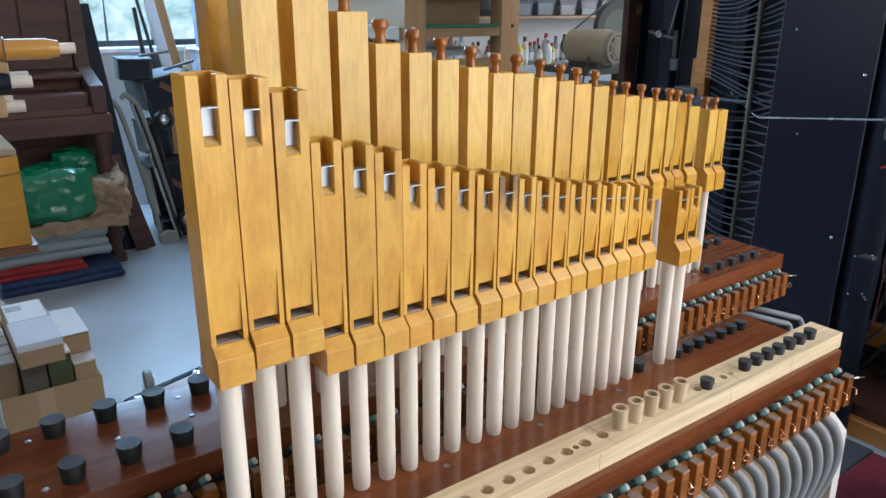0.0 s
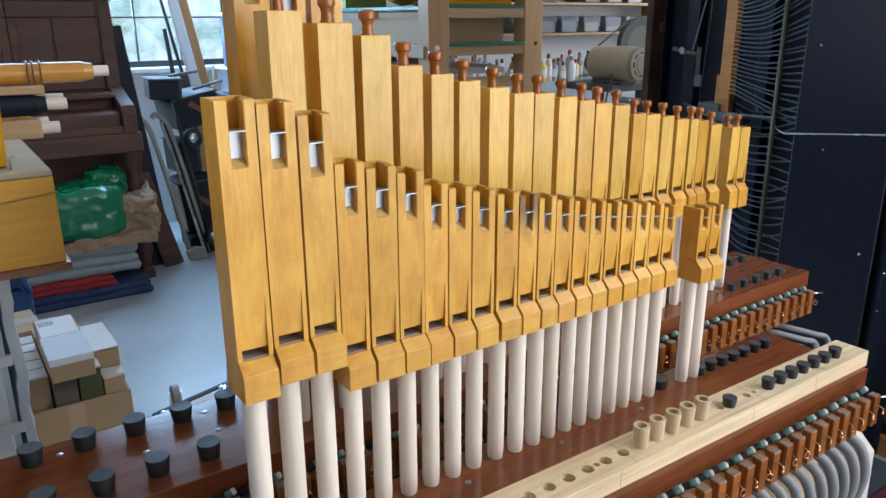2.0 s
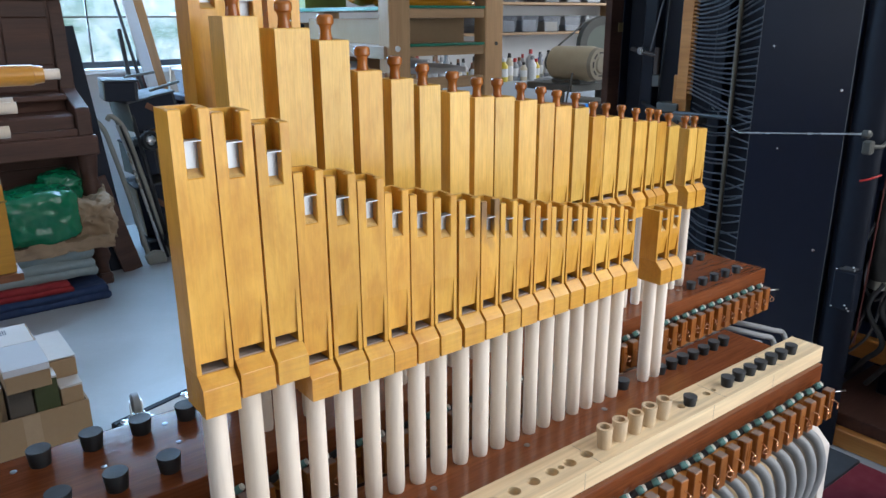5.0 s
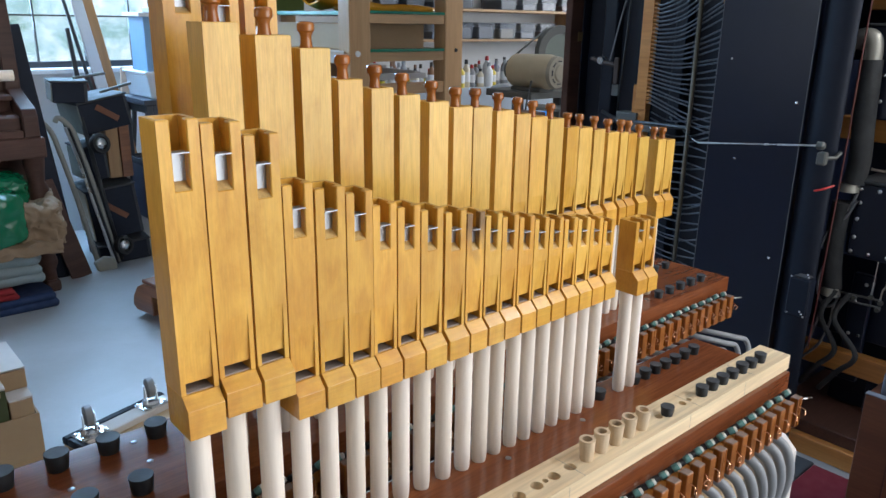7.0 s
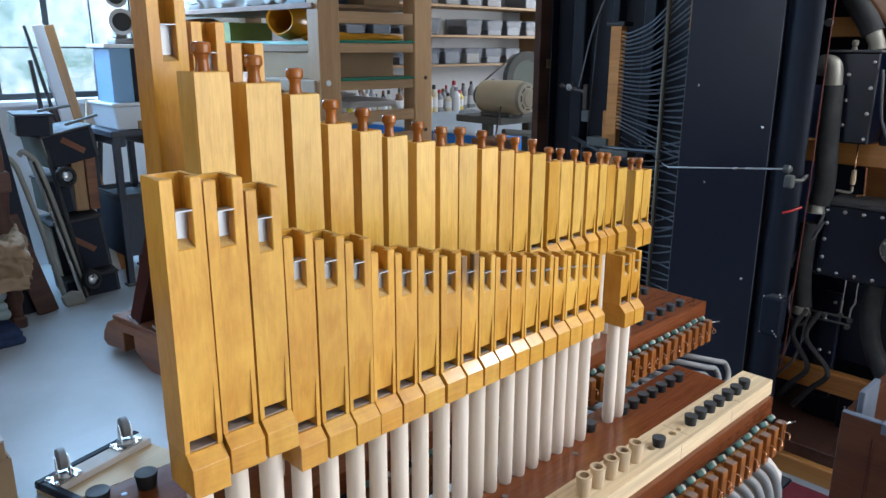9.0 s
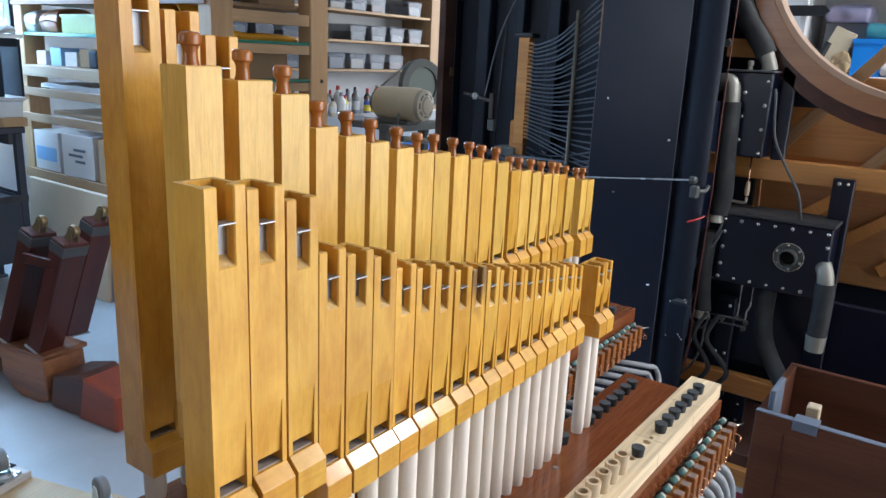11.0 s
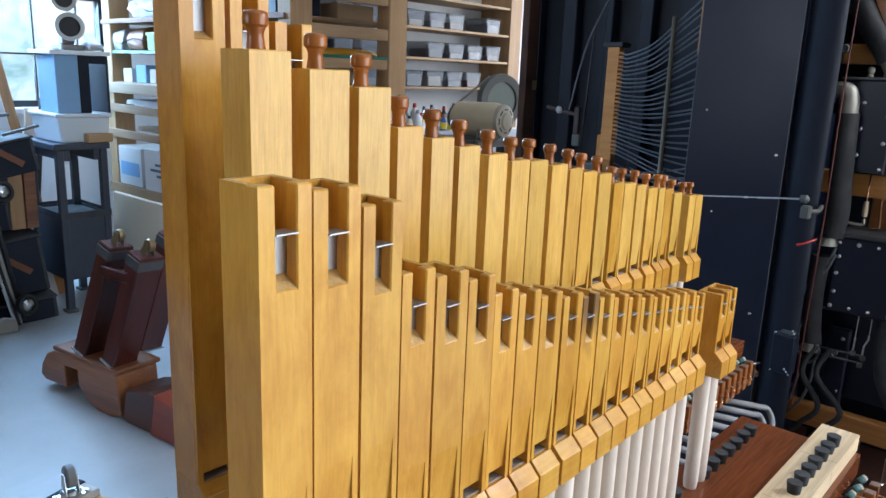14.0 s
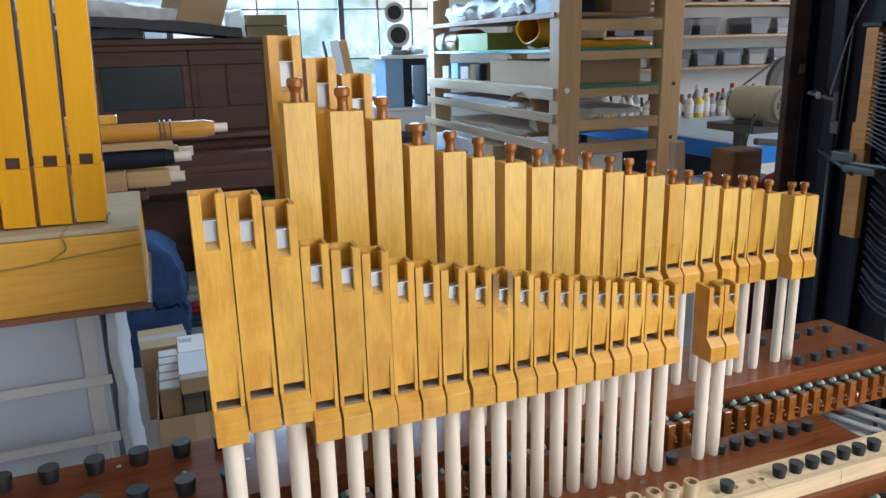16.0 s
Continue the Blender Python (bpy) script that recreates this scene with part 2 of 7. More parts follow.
def crisp(bm):
    """Edges of more than 40 degrees stay sharp under smooth shading."""
    for e in bm.edges:
        if len(e.link_faces) == 2 and e.calc_face_angle() > 0.7:
            e.smooth = False
    return bm


def worn(bm, z0, off):
    """Slightly rounds the edges above z0."""
    bmesh.ops.bevel(bm, geom=[e for e in bm.edges if min(v.co.z for v in e.verts) > z0], offset=off, segments=1, affect="EDGES")
    return bm


def bm_lathe(profile, seg=20, smooth=True):
    """A profile of (radius, z) turned round z."""
    bm = bmesh.new()
    rings = []
    for r, z in profile:
        if r < 1e-6:
            rings.append([bm.verts.new((0, 0, z))])
        else:
            rings.append([bm.verts.new((r * math.cos(2 * math.pi * i / seg), r * math.sin(2 * math.pi * i / seg), z)) for i in range(seg)])
    for a, b in zip(rings, rings[1:]):
        for i in range(seg):
            j = (i + 1) % seg
            if len(a) == 1 and len(b) > 1:
                f = bm.faces.new((a[0], b[j], b[i]))
            elif len(b) == 1 and len(a) > 1:
                f = bm.faces.new((a[i], a[j], b[0]))
            elif len(a) > 1:
                f = bm.faces.new((a[i], a[j], b[j], b[i]))
            else:
                continue
            f.smooth = smooth
    bmesh.ops.recalc_face_normals(bm, faces=bm.faces[:])
    return crisp(bm)


def bm_tube(points, r, seg=8, closed=False):
    """A round tube along points."""
    bm = bmesh.new()
    pts = [Vector(p) for p in points]
    n = len(pts)
    rings, up = [], None
    for i, p in enumerate(pts):
        a = pts[(i - 1) % n] if closed or i else p
        b = pts[(i + 1) % n] if closed or i < n - 1 else p
        d = (b - a).normalized()
        if up is None:
            up = d.orthogonal().normalized()
        up = (up - d * up.dot(d)).normalized()
        side = d.cross(up)
        rr = r[i] if isinstance(r, (list, tuple)) else r
        rings.append([bm.verts.new(p + rr * (math.cos(2 * math.pi * k / seg) * up + math.sin(2 * math.pi * k / seg) * side)) for k in range(seg)])
    for i in range(n if closed else n - 1):
        a, b = rings[i], rings[(i + 1) % n]
        for k in range(seg):
            f = bm.faces.new((a[k], a[(k + 1) % seg], b[(k + 1) % seg], b[k]))
            f.smooth = True
    if not closed:
        bm.faces.new(rings[0][::-1]), bm.faces.new(rings[-1])
    bmesh.ops.recalc_face_normals(bm, faces=bm.faces[:])
    return crisp(bm)


def spline(points, n=8):
    """Catmull-Rom points through the given ones."""
    p = [Vector(q) for q in points]
    p = [2 * p[0] - p[1]] + p + [2 * p[-1] - p[-2]]
    out = []
    for i in range(1, len(p) - 2):
        for k in range(n):
            t = k / n
            out.append(0.5 * (2 * p[i] + (p[i + 1] - p[i - 1]) * t + (2 * p[i - 1] - 5 * p[i] + 4 * p[i + 1] - p[i + 2]) * t * t
                              + (3 * p[i] - p[i - 1] - 3 * p[i + 1] + p[i + 2]) * t ** 3))
    return out + [p[-2]]


def mesh_of(name, bm, material):
    me = bpy.data.meshes.new(name)
    bm.to_mesh(me)
    bm.free()
    for mm in (material if isinstance(material, (list, tuple)) else [material]):
        me.materials.append(mm)
    return me


def ended(bm):
    """Faces that look straight up take the second material, the bare end grain."""
    bm.normal_update()
    top = max(v.co.z for v in bm.verts)
    for f in bm.faces:
        if f.normal.z > 0.99 and f.calc_center_median().z > top - 0.004:
            f.material_index = 1
    return bm


def part(name, bm, material, parent, label=""):
    ob = new(name, mesh_of(name, bm, material))
    ob.parent = parent
    return tagged(ob, label)


def thing(name, label, category, group="", at=(0, 0, 0), rz=0, rx=0, ry=0):
    e = new(name)
    e.empty_display_size = 0.05
    e.matrix_basis = pose(*at, rx, ry, rz)
    return tagged(e, label, category, group)


def solid(name, bm, material, label, category, group="", at=(0, 0, 0), rz=0, rx=0, ry=0):
    ob = new(name, mesh_of(name, bm, material))
    ob.matrix_basis = pose(*at, rx, ry, rz)
    return tagged(ob, label, category, group)


def setting(name, bm, material, label, category):
    return tagged(new(name, mesh_of(name, bm, material)), label, category, kind="structure")


# ---- the room ----
WEST = plain("grey_brown_boarding", (0.22, 0.17, 0.125), 0.7, 0, 0.2, 8, 0.1)
setting("floor", bm_box((X0 - 0.2, Y0 - 0.2, -0.12), (X1 + 0.2, Y1 + 0.2, 0)), CONCRETE, "smooth grey sealed concrete workshop floor", "floor")
ce = bmesh.new()
for xa, xb, ya, yb in ((X0 - 0.2, 2.75, Y0 - 0.2, Y1 + 0.2), (3.85, X1 + 0.2, Y0 - 0.2, Y1 + 0.2), (2.75, 3.85, Y0 - 0.2, -1.65), (2.75, 3.85, -0.85, Y1 + 0.2)):
    bm_box((xa, ya, H), (xb, yb, H + 0.15), bm=ce)
setting("ceiling", ce, WHITE_PAINT, "plain white painted workshop ceiling with a skylight", "ceiling")
# the window opening is assumed, to hold the west fill lamp
ww = bmesh.new()
for ya, yb, za, ze in ((Y0, 1.45, 0, H), (3.75, Y1, 0, H), (1.45, 3.75, 0, 1.05), (1.45, 3.75, 2.45, H)):
    bm_box((X0 - 0.18, ya, za), (X0, yb, ze), bm=ww)
setting("wall_west", ww, WEST, "plain grey-brown painted workshop wall with an assumed, unseen window opening", "wall")
# opening added only to hold the east fill lamp
we = bmesh.new()
for ya, yb, za, ze in ((Y0, 2.25, 0, H), (4.15, Y1, 0, H), (2.25, 4.15, 0, 1.05), (2.25, 4.15, 2.45, H)):
    bm_box((X1, ya, za), (X1 + 0.18, yb, ze), bm=we)
setting("wall_east", we, WHITE_PAINT, "white painted workshop wall with an added, unseen window opening", "wall")


def wall_with_hole(name, y0, y1, hx0, hx1, hz0, hz1, label):
    bm = bmesh.new()
    for lo, hi in (((X0, hz0 * 0), (hx0, H)), ((hx1, 0), (X1, H)), ((hx0, hz1), (hx1, H))):
        bm_box((lo[0], y0, lo[1]), (hi[0], y1, hi[1]), bm=bm)
    if hz0 > 0:
        bm_box((hx0, y0, 0), (hx1, y1, hz0), bm=bm)
    return setting(name, bm, WHITE_PAINT, label, "wall")


WX0, WX1, WZ0, WZ1 = 0.35, 2.15, 1.0, 2.7
wall_with_hole("wall_north", Y1, Y1 + 0.18, WX0, WX1, WZ0, WZ1, "white painted workshop wall with a steel window")
wall_with_hole("wall_south", Y0 - 0.18, Y0, 0.4, 4.6, 0, 3.05, "white painted workshop wall with an open wide doorway")

# ---- the wind chest with its pipes ----
BOARD_F, BOARD_R = 0.742, 0.750      # tops of the front and rear chest boards
YF, YR, YO = 0.624, 0.832, 0.945     # front faces of the three rows of pipes


def knob_bm(s):
    """A turned stopper knob: a plain neck under a wide flat-topped head."""
    z = 1.15 * s
    return bm_lathe([(0, 0), (0.0098 * s, 0), (0.0096 * s, 0.002 * z), (0.0086 * s, 0.006 * z), (0.0079 * s, 0.012 * z), (0.0081 * s, 0.0165 * z), (0.0092 * s, 0.0182 * z),
                     (0.0094 * s, 0.0195 * z), (0.0106 * s, 0.0204 * z), (0.0121 * s, 0.0216 * z), (0.0124 * s, 0.0240 * z), (0.0122 * s, 0.0285 * z), (0.0114 * s, 0.0312 * z), (0.0096 * s, 0.0325 * z), (0.0060 * s, 0.0331 * z), (0, 0.0332 * z)], 24)


def foot(parent, w, d, top, r, base=0.0):
    part("foot", bm_lathe([(0, base - 0.012), (r * 0.80, base - 0.012), (r * 0.86, base - 0.002), (r * 0.97, base + 0.006), (r, base + 0.014), (r, top), (0, top)], 20),
         DOWEL, parent, "round bare white wooden foot").location = (w / 2, d / 2, 0)


def cap_block(parent, w, d, zb, zc, lip):
    """The cap block with its sloping top. zb, zc: bottom and top; lip: its reach to the front."""
    part("cap", bm_prism([(0.0, zc), (-lip, zc - 0.011), (-lip, zb), (d, zb), (d, zc - 0.0005), (0.0, zc - 0.0005)], 0.0002, w - 0.0002, 0.0004), AMBER_DARK, parent)


# chipped raw wood; the strong mottling also paints its bright glints
RAW_CUT = plain("raw_chipped_maple", (0.80, 0.50, 0.19), 0.30, 0, 0.55, 380, 1.0)
LANGUID = plain("dusty_languid", (0.36, 0.29, 0.25), 0.8, 0, 0.3, 200, 0.1)


def one_shade(e):
    """All wood of a pipe comes from one board: its parts share one number for tone and grain."""
    k = random.random()
    for o in e.children:
        o.color = (1, 1, 1, k)


def lip_bm(w, t, ear, zm, zl):
    return bm_prism([(0.0001, zl), (0.0030, zm), (0.0050, zm), (t, zl)], ear, w - ear)


def open_pipe(x, w, d, zt, zb, base, y, slot=0.055, mouth=0.045, slope=0.04, lip=0.011, r=0.0122, label="", group="", name="open_pipe", scorched=False):
    """A square wooden pipe, open at the top, with a tuning slot and its tin slide, a mouth cut under a sloping lip, a cap block and a round foot."""
    e = thing(name, label, "organ pipe", group, (x, y, base))
    zt, zb = zt - base, zb - base
    zc = zb + mouth
    t, ear = 0.29 * w, max(0.0032, 0.13 * w)      # front board, side walls
    s0, s1, zs = 0.32 * w, 0.71 * w, zt - slot
    zm = zc + 0.010
    zl = min(zm + slope, zs - 0.010)
    part("side_wall", ended(bm_prism([(0, zc), (0, zl), (t, zl), (t, zt), (d, zt), (d, zc)], 0, ear)), [AMBER, END_GRAIN], e)
    part("side_wall", ended(bm_prism([(0, zc), (0, zl), (t, zl), (t, zt), (d, zt), (d, zc)], w - ear, w)), [AMBER, END_GRAIN], e)
    part("back_wall", ended(bm_box((ear, d - ear, zc), (w - ear, d, zt))), [AMBER, END_GRAIN], e)
    part("front_board", ended(worn(bm_prism([(0, zl), (w, zl), (w, zt), (s1, zt), (s1, zs - 0.0015), (s0, zs - 0.0015), (s0, zt), (0, zt)], 0, t, 0.0, "Y"), zl + 0.002, 0.0010)), [SCORCHED if scorched else AMBER, END_GRAIN], e)
    part("slot_bevel", bm_prism([(0.0004, zs - 0.0012), (t, zs + 0.0055), (t, zs - 0.0012)], s0, s1), RAW_CUT, e, "raw chipped wood at the foot of the slot")
    part("lip", lip_bm(w, t, ear, zm, zl), AMBER, e)
    part("languid", bm_box((ear, 0.003, zc - 0.003), (w - ear, d - ear, zc + 0.001)), LANGUID, e, "dusty grey-brown languid")
    cap_block(e, w, d, zb, zc, lip)
    zq = zs + slot * 0.52
    tin = bm_box((s0 - 0.001, t, zs + 0.002), (s1 + 0.001, t + 0.0007, zq))
    bm_box((s0 - 0.0005, -0.0012, zq), (s1 + 0.0005, t + 0.001, zq + 0.0009), bm=tin)
    part("tuning_slide", tin, TIN, e, "tinned tuning slide")
    foot(e, w, d, zb, r)
    one_shade(e)
    return e


def stopped_pipe(x, w, d, zt, zb, base, y, label="", group="", r=0.0090, knob=1.0, mouth=0.045, slope=0.036):
    """A square wooden pipe closed by a stopper with a turned knob."""
    e = thing("stopped_pipe", label, "organ pipe", group, (x, y, base))
    zt, zb = zt - base, zb - base
    zc, t = zb + mouth, max(0.0045, 0.15 * w)
    ear = 0.72 * t
    zm = zc + 0.009
    zl = zm + slope
    part("side_wall", ended(bm_prism([(0, zc), (0, zl), (t, zl), (t, zt), (d, zt), (d, zc)], 0, ear)), [AMBER_PALE, END_GRAIN], e)
    part("side_wall", ended(bm_prism([(0, zc), (0, zl), (t, zl), (t, zt), (d, zt), (d, zc)], w - ear, w)), [AMBER_PALE, END_GRAIN], e)
    part("back_wall", ended(bm_box((ear, d - ear, zc), (w - ear, d, zt))), [AMBER_PALE, END_GRAIN], e)
    part("front_board", ended(worn(bm_box((0, 0, zl), (w, t, zt)), zl + 0.002, 0.0010)), [AMBER_PALE, END_GRAIN], e)
    part("lip", lip_bm(w, t, ear, zm, zl), AMBER_PALE, e)
    part("languid", bm_box((ear, 0.003, zc - 0.003), (w - ear, d - ear, zc + 0.001)), LANGUID, e, "dusty grey-brown languid")
    st = part("stopper", bm_box((ear, t, zt - 0.03), (w - ear, d - ear, zt - 0.002), 0.0006), AMBER_DARK, e)
    part("knob", knob_bm(knob), KNOB, st, "turned glossy reddish wooden knob").location = (w / 2, d / 2, zt - 0.002)
    cap_block(e, w, d, zb, zc, 0.010)
    foot(e, w, d, zb, r)
    one_shade(e)
    return e




def scorched_wood():
    """The amber lacquer with a dark burnt stain round the slot of one pipe."""
    m = AMBER.copy()
    m.name = "amber_lacquer_with_burnt_stain"
    nt = m.node_tree
    b = nt.nodes["Principled BSDF"]
    col = b.inputs["Base Color"].links[0].from_socket
    tc = nt.nodes.new("ShaderNodeTexCoord")
    sep = nt.nodes.new("ShaderNodeSeparateXYZ")
    nt.links.new(tc.outputs["Object"], sep.inputs[0])
    n = noise_node(nt, stretched(nt, (1, 1, 0.25), True, False).outputs[0], 90, 4, 0.6)
    add = nt.nodes.new("ShaderNodeMath")
    add.operation = "MULTIPLY_ADD"
    add.inputs[1].default_value = 0.10
    nt.links.new(n.outputs[0], add.inputs[0])
    nt.links.new(sep.outputs["Z"], add.inputs[2])
    f = ramp_node(nt, add.outputs[0], [(0.335, (0, 0, 0)), (0.375, (0.8, 0.8, 0.8))])
    nt.links.new(mix_node(nt, col, (0.10, 0.055, 0.035), f.outputs[0]), b.inputs["Base Color"])
    return m


SCORCHED = scorched_wood()
# front row: left edges and tops, from the lowest note to the highest
FL = (0.237, 0.274, 0.312, 0.347, 0.381, 0.416, 0.448, 0.480, 0.512, 0.547, 0.580, 0.610, 0.638, 0.668, 0.696, 0.725, 0.754, 0.782, 0.809, 0.838)
FW = (0.0355, 0.0355, 0.0335, 0.0315, 0.0335, 0.0315, 0.0300, 0.0300, 0.0310, 0.0310, 0.0275, 0.0265, 0.0275, 0.0265, 0.0265, 0.0260, 0.0260, 0.0255, 0.0265, 0.0245)
FT = (1.214, 1.209, 1.196, 1.147, 1.139, 1.130, 1.113, 1.106, 1.098, 1.090, 1.084, 1.077, 1.071, 1.065, 1.059, 1.054, 1.049, 1.045, 1.040, 1.033)
for i, (x, w, zt) in enumerate(zip(FL, FW, FT)):
    zb = (0.930, 0.940, 0.941)[i] if i < 3 else 0.911 + 0.0006 * (i - 3)
    k = 1 - 0.55 * i / 19
    open_pipe(x, w, w * 1.02, zt, zb, BOARD_F, YF, slot=0.024 + 0.034 * k - (0.005 if i > 2 else 0), mouth=0.036 if i else 0.040, slope=0.026 + 0.022 * k,
              r=0.0117 if i < 3 else 0.0094 if i > 11 else 0.0104,
              label="amber lacquered square wooden organ pipe with " + ("dark stain" if i == 10 else "tin slide"), group="front row of open pipes", scorched=i == 10)
for x, w in ((0.916, 0.0255), (0.9435, 0.0245)):
    open_pipe(x, w, 0.030, 1.019, 0.909, BOARD_F, YF, slot=0.030, mouth=0.034, slope=0.026, r=0.0096,
              label="short amber lacquered wooden organ pipe with tin slide", group="front row of open pipes")

# middle row, with knobs
RL = (0.374, 0.436, 0.494, 0.547, 0.598, 0.644, 0.697, 0.743, 0.783, 0.832, 0.876, 0.912, 0.956, 1.001, 1.034, 1.075, 1.115, 1.153, 1.177, 1.213, 1.276, 1.305)
RW = (0.042, 0.046, 0.042, 0.037, 0.036, 0.036, 0.036, 0.037, 0.038, 0.037, 0.032, 0.036, 0.034, 0.031, 0.034, 0.030, 0.031, 0.022, 0.026, 0.030, 0.026, 0.029)
RT = (1.289, 1.275, 1.260, 1.221, 1.208, 1.197, 1.185, 1.175, 1.172, 1.164, 1.156, 1.149, 1.143, 1.126, 1.122, 1.116, 1.108, 1.105, 1.101, 1.091, 1.081, 1.078)
for i, (x, w, zt) in enumerate(zip(RL, RW, RT)):
    stopped_pipe(x, w, 0.043 if i > 19 else min(w, 0.042), zt, 0.880 + 0.053 * min(1, i / 12) - (0.008 if i > 19 else 0), BOARD_R, YR, knob=0.90 - 0.25 * min(1, i / 14),
                 label="amber lacquered square wooden organ pipe with turned knob", group="row of stopped pipes")

# rear row, the three tallest, open
for x, w, zt in ((0.377, 0.047, 1.378), (0.430, 0.044, 1.345), (0.482, 0.046, 1.320)):
    open_pipe(x, w, w, zt, 0.80, BOARD_R, YO, slot=0.078, mouth=0.045, slope=0.05, r=0.0135,
              label="tall amber lacquered square wooden organ pipe", group="rear row of open pipes")


def stopper_bm(r=0.0135, h=0.021):
    return bm_lathe([(0, -0.004), (r * 0.80, -0.004), (r, h - 0.0008), (r * 0.97, h), (0, h)], 22)


STOPPER = mesh_of("rubber_stopper", ended(stopper_bm(0.0148, 0.0225)), [RUBBER, plain("dusty_grey_rubber", (0.050, 0.056, 0.064), 0.7, 0, 0.4, 260, 0.2)])


def stopper(x, y, z, s=1.0, on="mahogany chest board"):
    ob = new("rubber_stopper", STOPPER)
    ob.matrix_basis = pose(x, y, z, 0, 0, random.uniform(0, 360)) @ Matrix.Diagonal((s, s, s * random.uniform(0.92, 1.05), 1))
    return tagged(ob, "tapered black rubber stopper plugging a hole in the " + on, "rubber stopper", "rubber stoppers")


def chest_board(name, x0, x1, y0, y1, top, thick, label):
    e = thing(name, label, "wind chest", at=(0, 0, 0))
    part("top_board", bm_box((x0, y0, top - thick), (x1, y1, top), 0.0015, seg=2), MAHOGANY, e)
    part("chest_box", bm_box((x0 + 0.02, y0 + 0.055, top - 0.16), (x1 - 0.03, y1 - 0.02, top - thick)), DEEP_RED, e)
    return e


front_chest = chest_board("front_wind_chest", 0.19, 1.205, 0.492, 0.672, BOARD_F, 0.034, "varnished mahogany wind chest carrying the front pipes")
rear_chest = chest_board("rear_wind_chest", -0.42, 1.560, 0.797, 0.985, BOARD_R, 0.034, "varnished mahogany wind chest carrying the rear pipes")

SCREW = mesh_of("screw", bm_lathe([(0, 0), (0.0042, 0), (0.0040, 0.0008), (0.003, 0.0012), (0, 0.0012)], 12), plain("dull_steel_screw", (0.36, 0.36, 0.36), 0.4, 1.0, 0.3, 300, 0.2))


def screws(parent, places, z):
    for x, y in places:
        ob = new("screw", SCREW)
        ob.parent = parent
        ob.location = (x, y, z)


screws(rear_chest, [(x, y) for x in (-0.1, 0.0, 0.102, 0.194, 0.288, 1.29, 1.42, 1.52) for y in (0.834 if x < 0.15 or x > 1.2 else 0.894, 0.952)], BOARD_R)
screws(front_chest, [(0.345 + 0.155 * i, 0.614) for i in range(4)], BOARD_F)

# stoppers in the free holes
for i in range(9):
    stopper(0.258 - 0.0627 * i, 0.838, BOARD_R)
    if i:
        stopper(0.318 - 0.0618 * (i - 1), 0.951, BOARD_R)
for i in range(5):
    stopper(1.320 + 0.041 * i, 0.824, BOARD_R, 0.66)
    stopper(1.325 + 0.044 * i, 0.925, BOARD_R, 0.66)
stopper(0.882, 0.640, BOARD_F, 0.68)
for i in range(7):
    stopper(0.968 + 0.0293 * i, 0.636, BOARD_F, 0.66)

# the bare ash rail along the front edge
rail = thing("ash_rail", "bare pale ash rail with a row of drilled holes", "wooden rail")
RAIL = BOARD_F + 0.026


def drilled(x0, x1, y0, y1, z0, z1, holes, seg=20):
    """A board along x with round holes (x, y, radius, depth) drilled from above."""
    bm = bmesh.new()
    v = lambda x, y, z: bm.verts.new((x, y, z))
    edges, flat = [x0], []
    for hx, hy, r, deep in sorted(holes):
        c = r + 0.0006
        a, b = hx - c, hx + c
        flat.append((edges[-1], a))
        edges.append(b)
        inner, outer, low = [], [], []
        for k in range(seg):
            t = 2 * math.pi * (k + 0.5) / seg
            cx, sy = math.cos(t), math.sin(t)
            inner.append(v(hx + r * cx, hy + r * sy, z1))
            low.append(v(hx + r * cx, hy + r * sy, z1 - deep))
            ky = (y1 - hy) / sy if sy > 0 else (y0 - hy) / sy
            kx = (c / abs(cx)) if abs(cx) > 1e-9 else 1e9
            q = min(kx, ky)
            outer.append(v(hx + q * cx, hy + q * sy, z1))
        corners = {}
        for k in range(seg):
            j = (k + 1) % seg
            po, pn = outer[k].co, outer[j].co
            ring = [inner[k], inner[j], outer[j]]
            on_x = lambda p: abs(abs(p.x - hx) - c) < 1e-6
            if on_x(po) != on_x(pn):
                ring.append(v(b if po.x + pn.x > 2 * hx else a, y1 if po.y + pn.y > 2 * hy else y0, z1))
            ring.append(outer[k])
            bm.faces.new(ring)
            bm.faces.new((inner[j], inner[k], low[k], low[j]))
        bm.faces.new(low)
    flat.append((edges[-1], x1))
    for a, b in flat:
        if b - a > 1e-5:
            bm.faces.new((v(a, y0, z1), v(b, y0, z1), v(b, y1, z1), v(a, y1, z1)))
    for q in (((x0, y0), (x1, y0)), ((x1, y0), (x1, y1)), ((x1, y1), (x0, y1)), ((x0, y1), (x0, y0))):
        (ax, ay), (bx, by) = q
        bm.faces.new((v(ax, ay, z0), v(bx, by, z0), v(bx, by, z1), v(ax, ay, z1)))
    bm.faces.new((v(x0, y0, z0), v(x0, y1, z0), v(x1, y1, z0), v(x1, y0, z0)))
    bmesh.ops.recalc_face_normals(bm, faces=bm.faces[:])
    return bm


HOLES = [(0.395 + 0.0306 * i, 0.524, 0.0082, 0.02) for i in range(10)]
HOLES += [(0.863, 0.524, 0.006, 0.02), (0.923, 0.524, 0.006, 0.02), (0.893, 0.524, 0.006, 0.02), (0.9405, 0.524, 0.004, 0.02), (0.6245, 0.524, 0.0042, 0.02)]
part("rail_body", drilled(0.19, 1.212, 0.499, 0.552, BOARD_F + 0.0005, RAIL, HOLES), ASH, rail)
PENCIL = plain("pencil_grey", (0.30, 0.27, 0.24), 0.8)
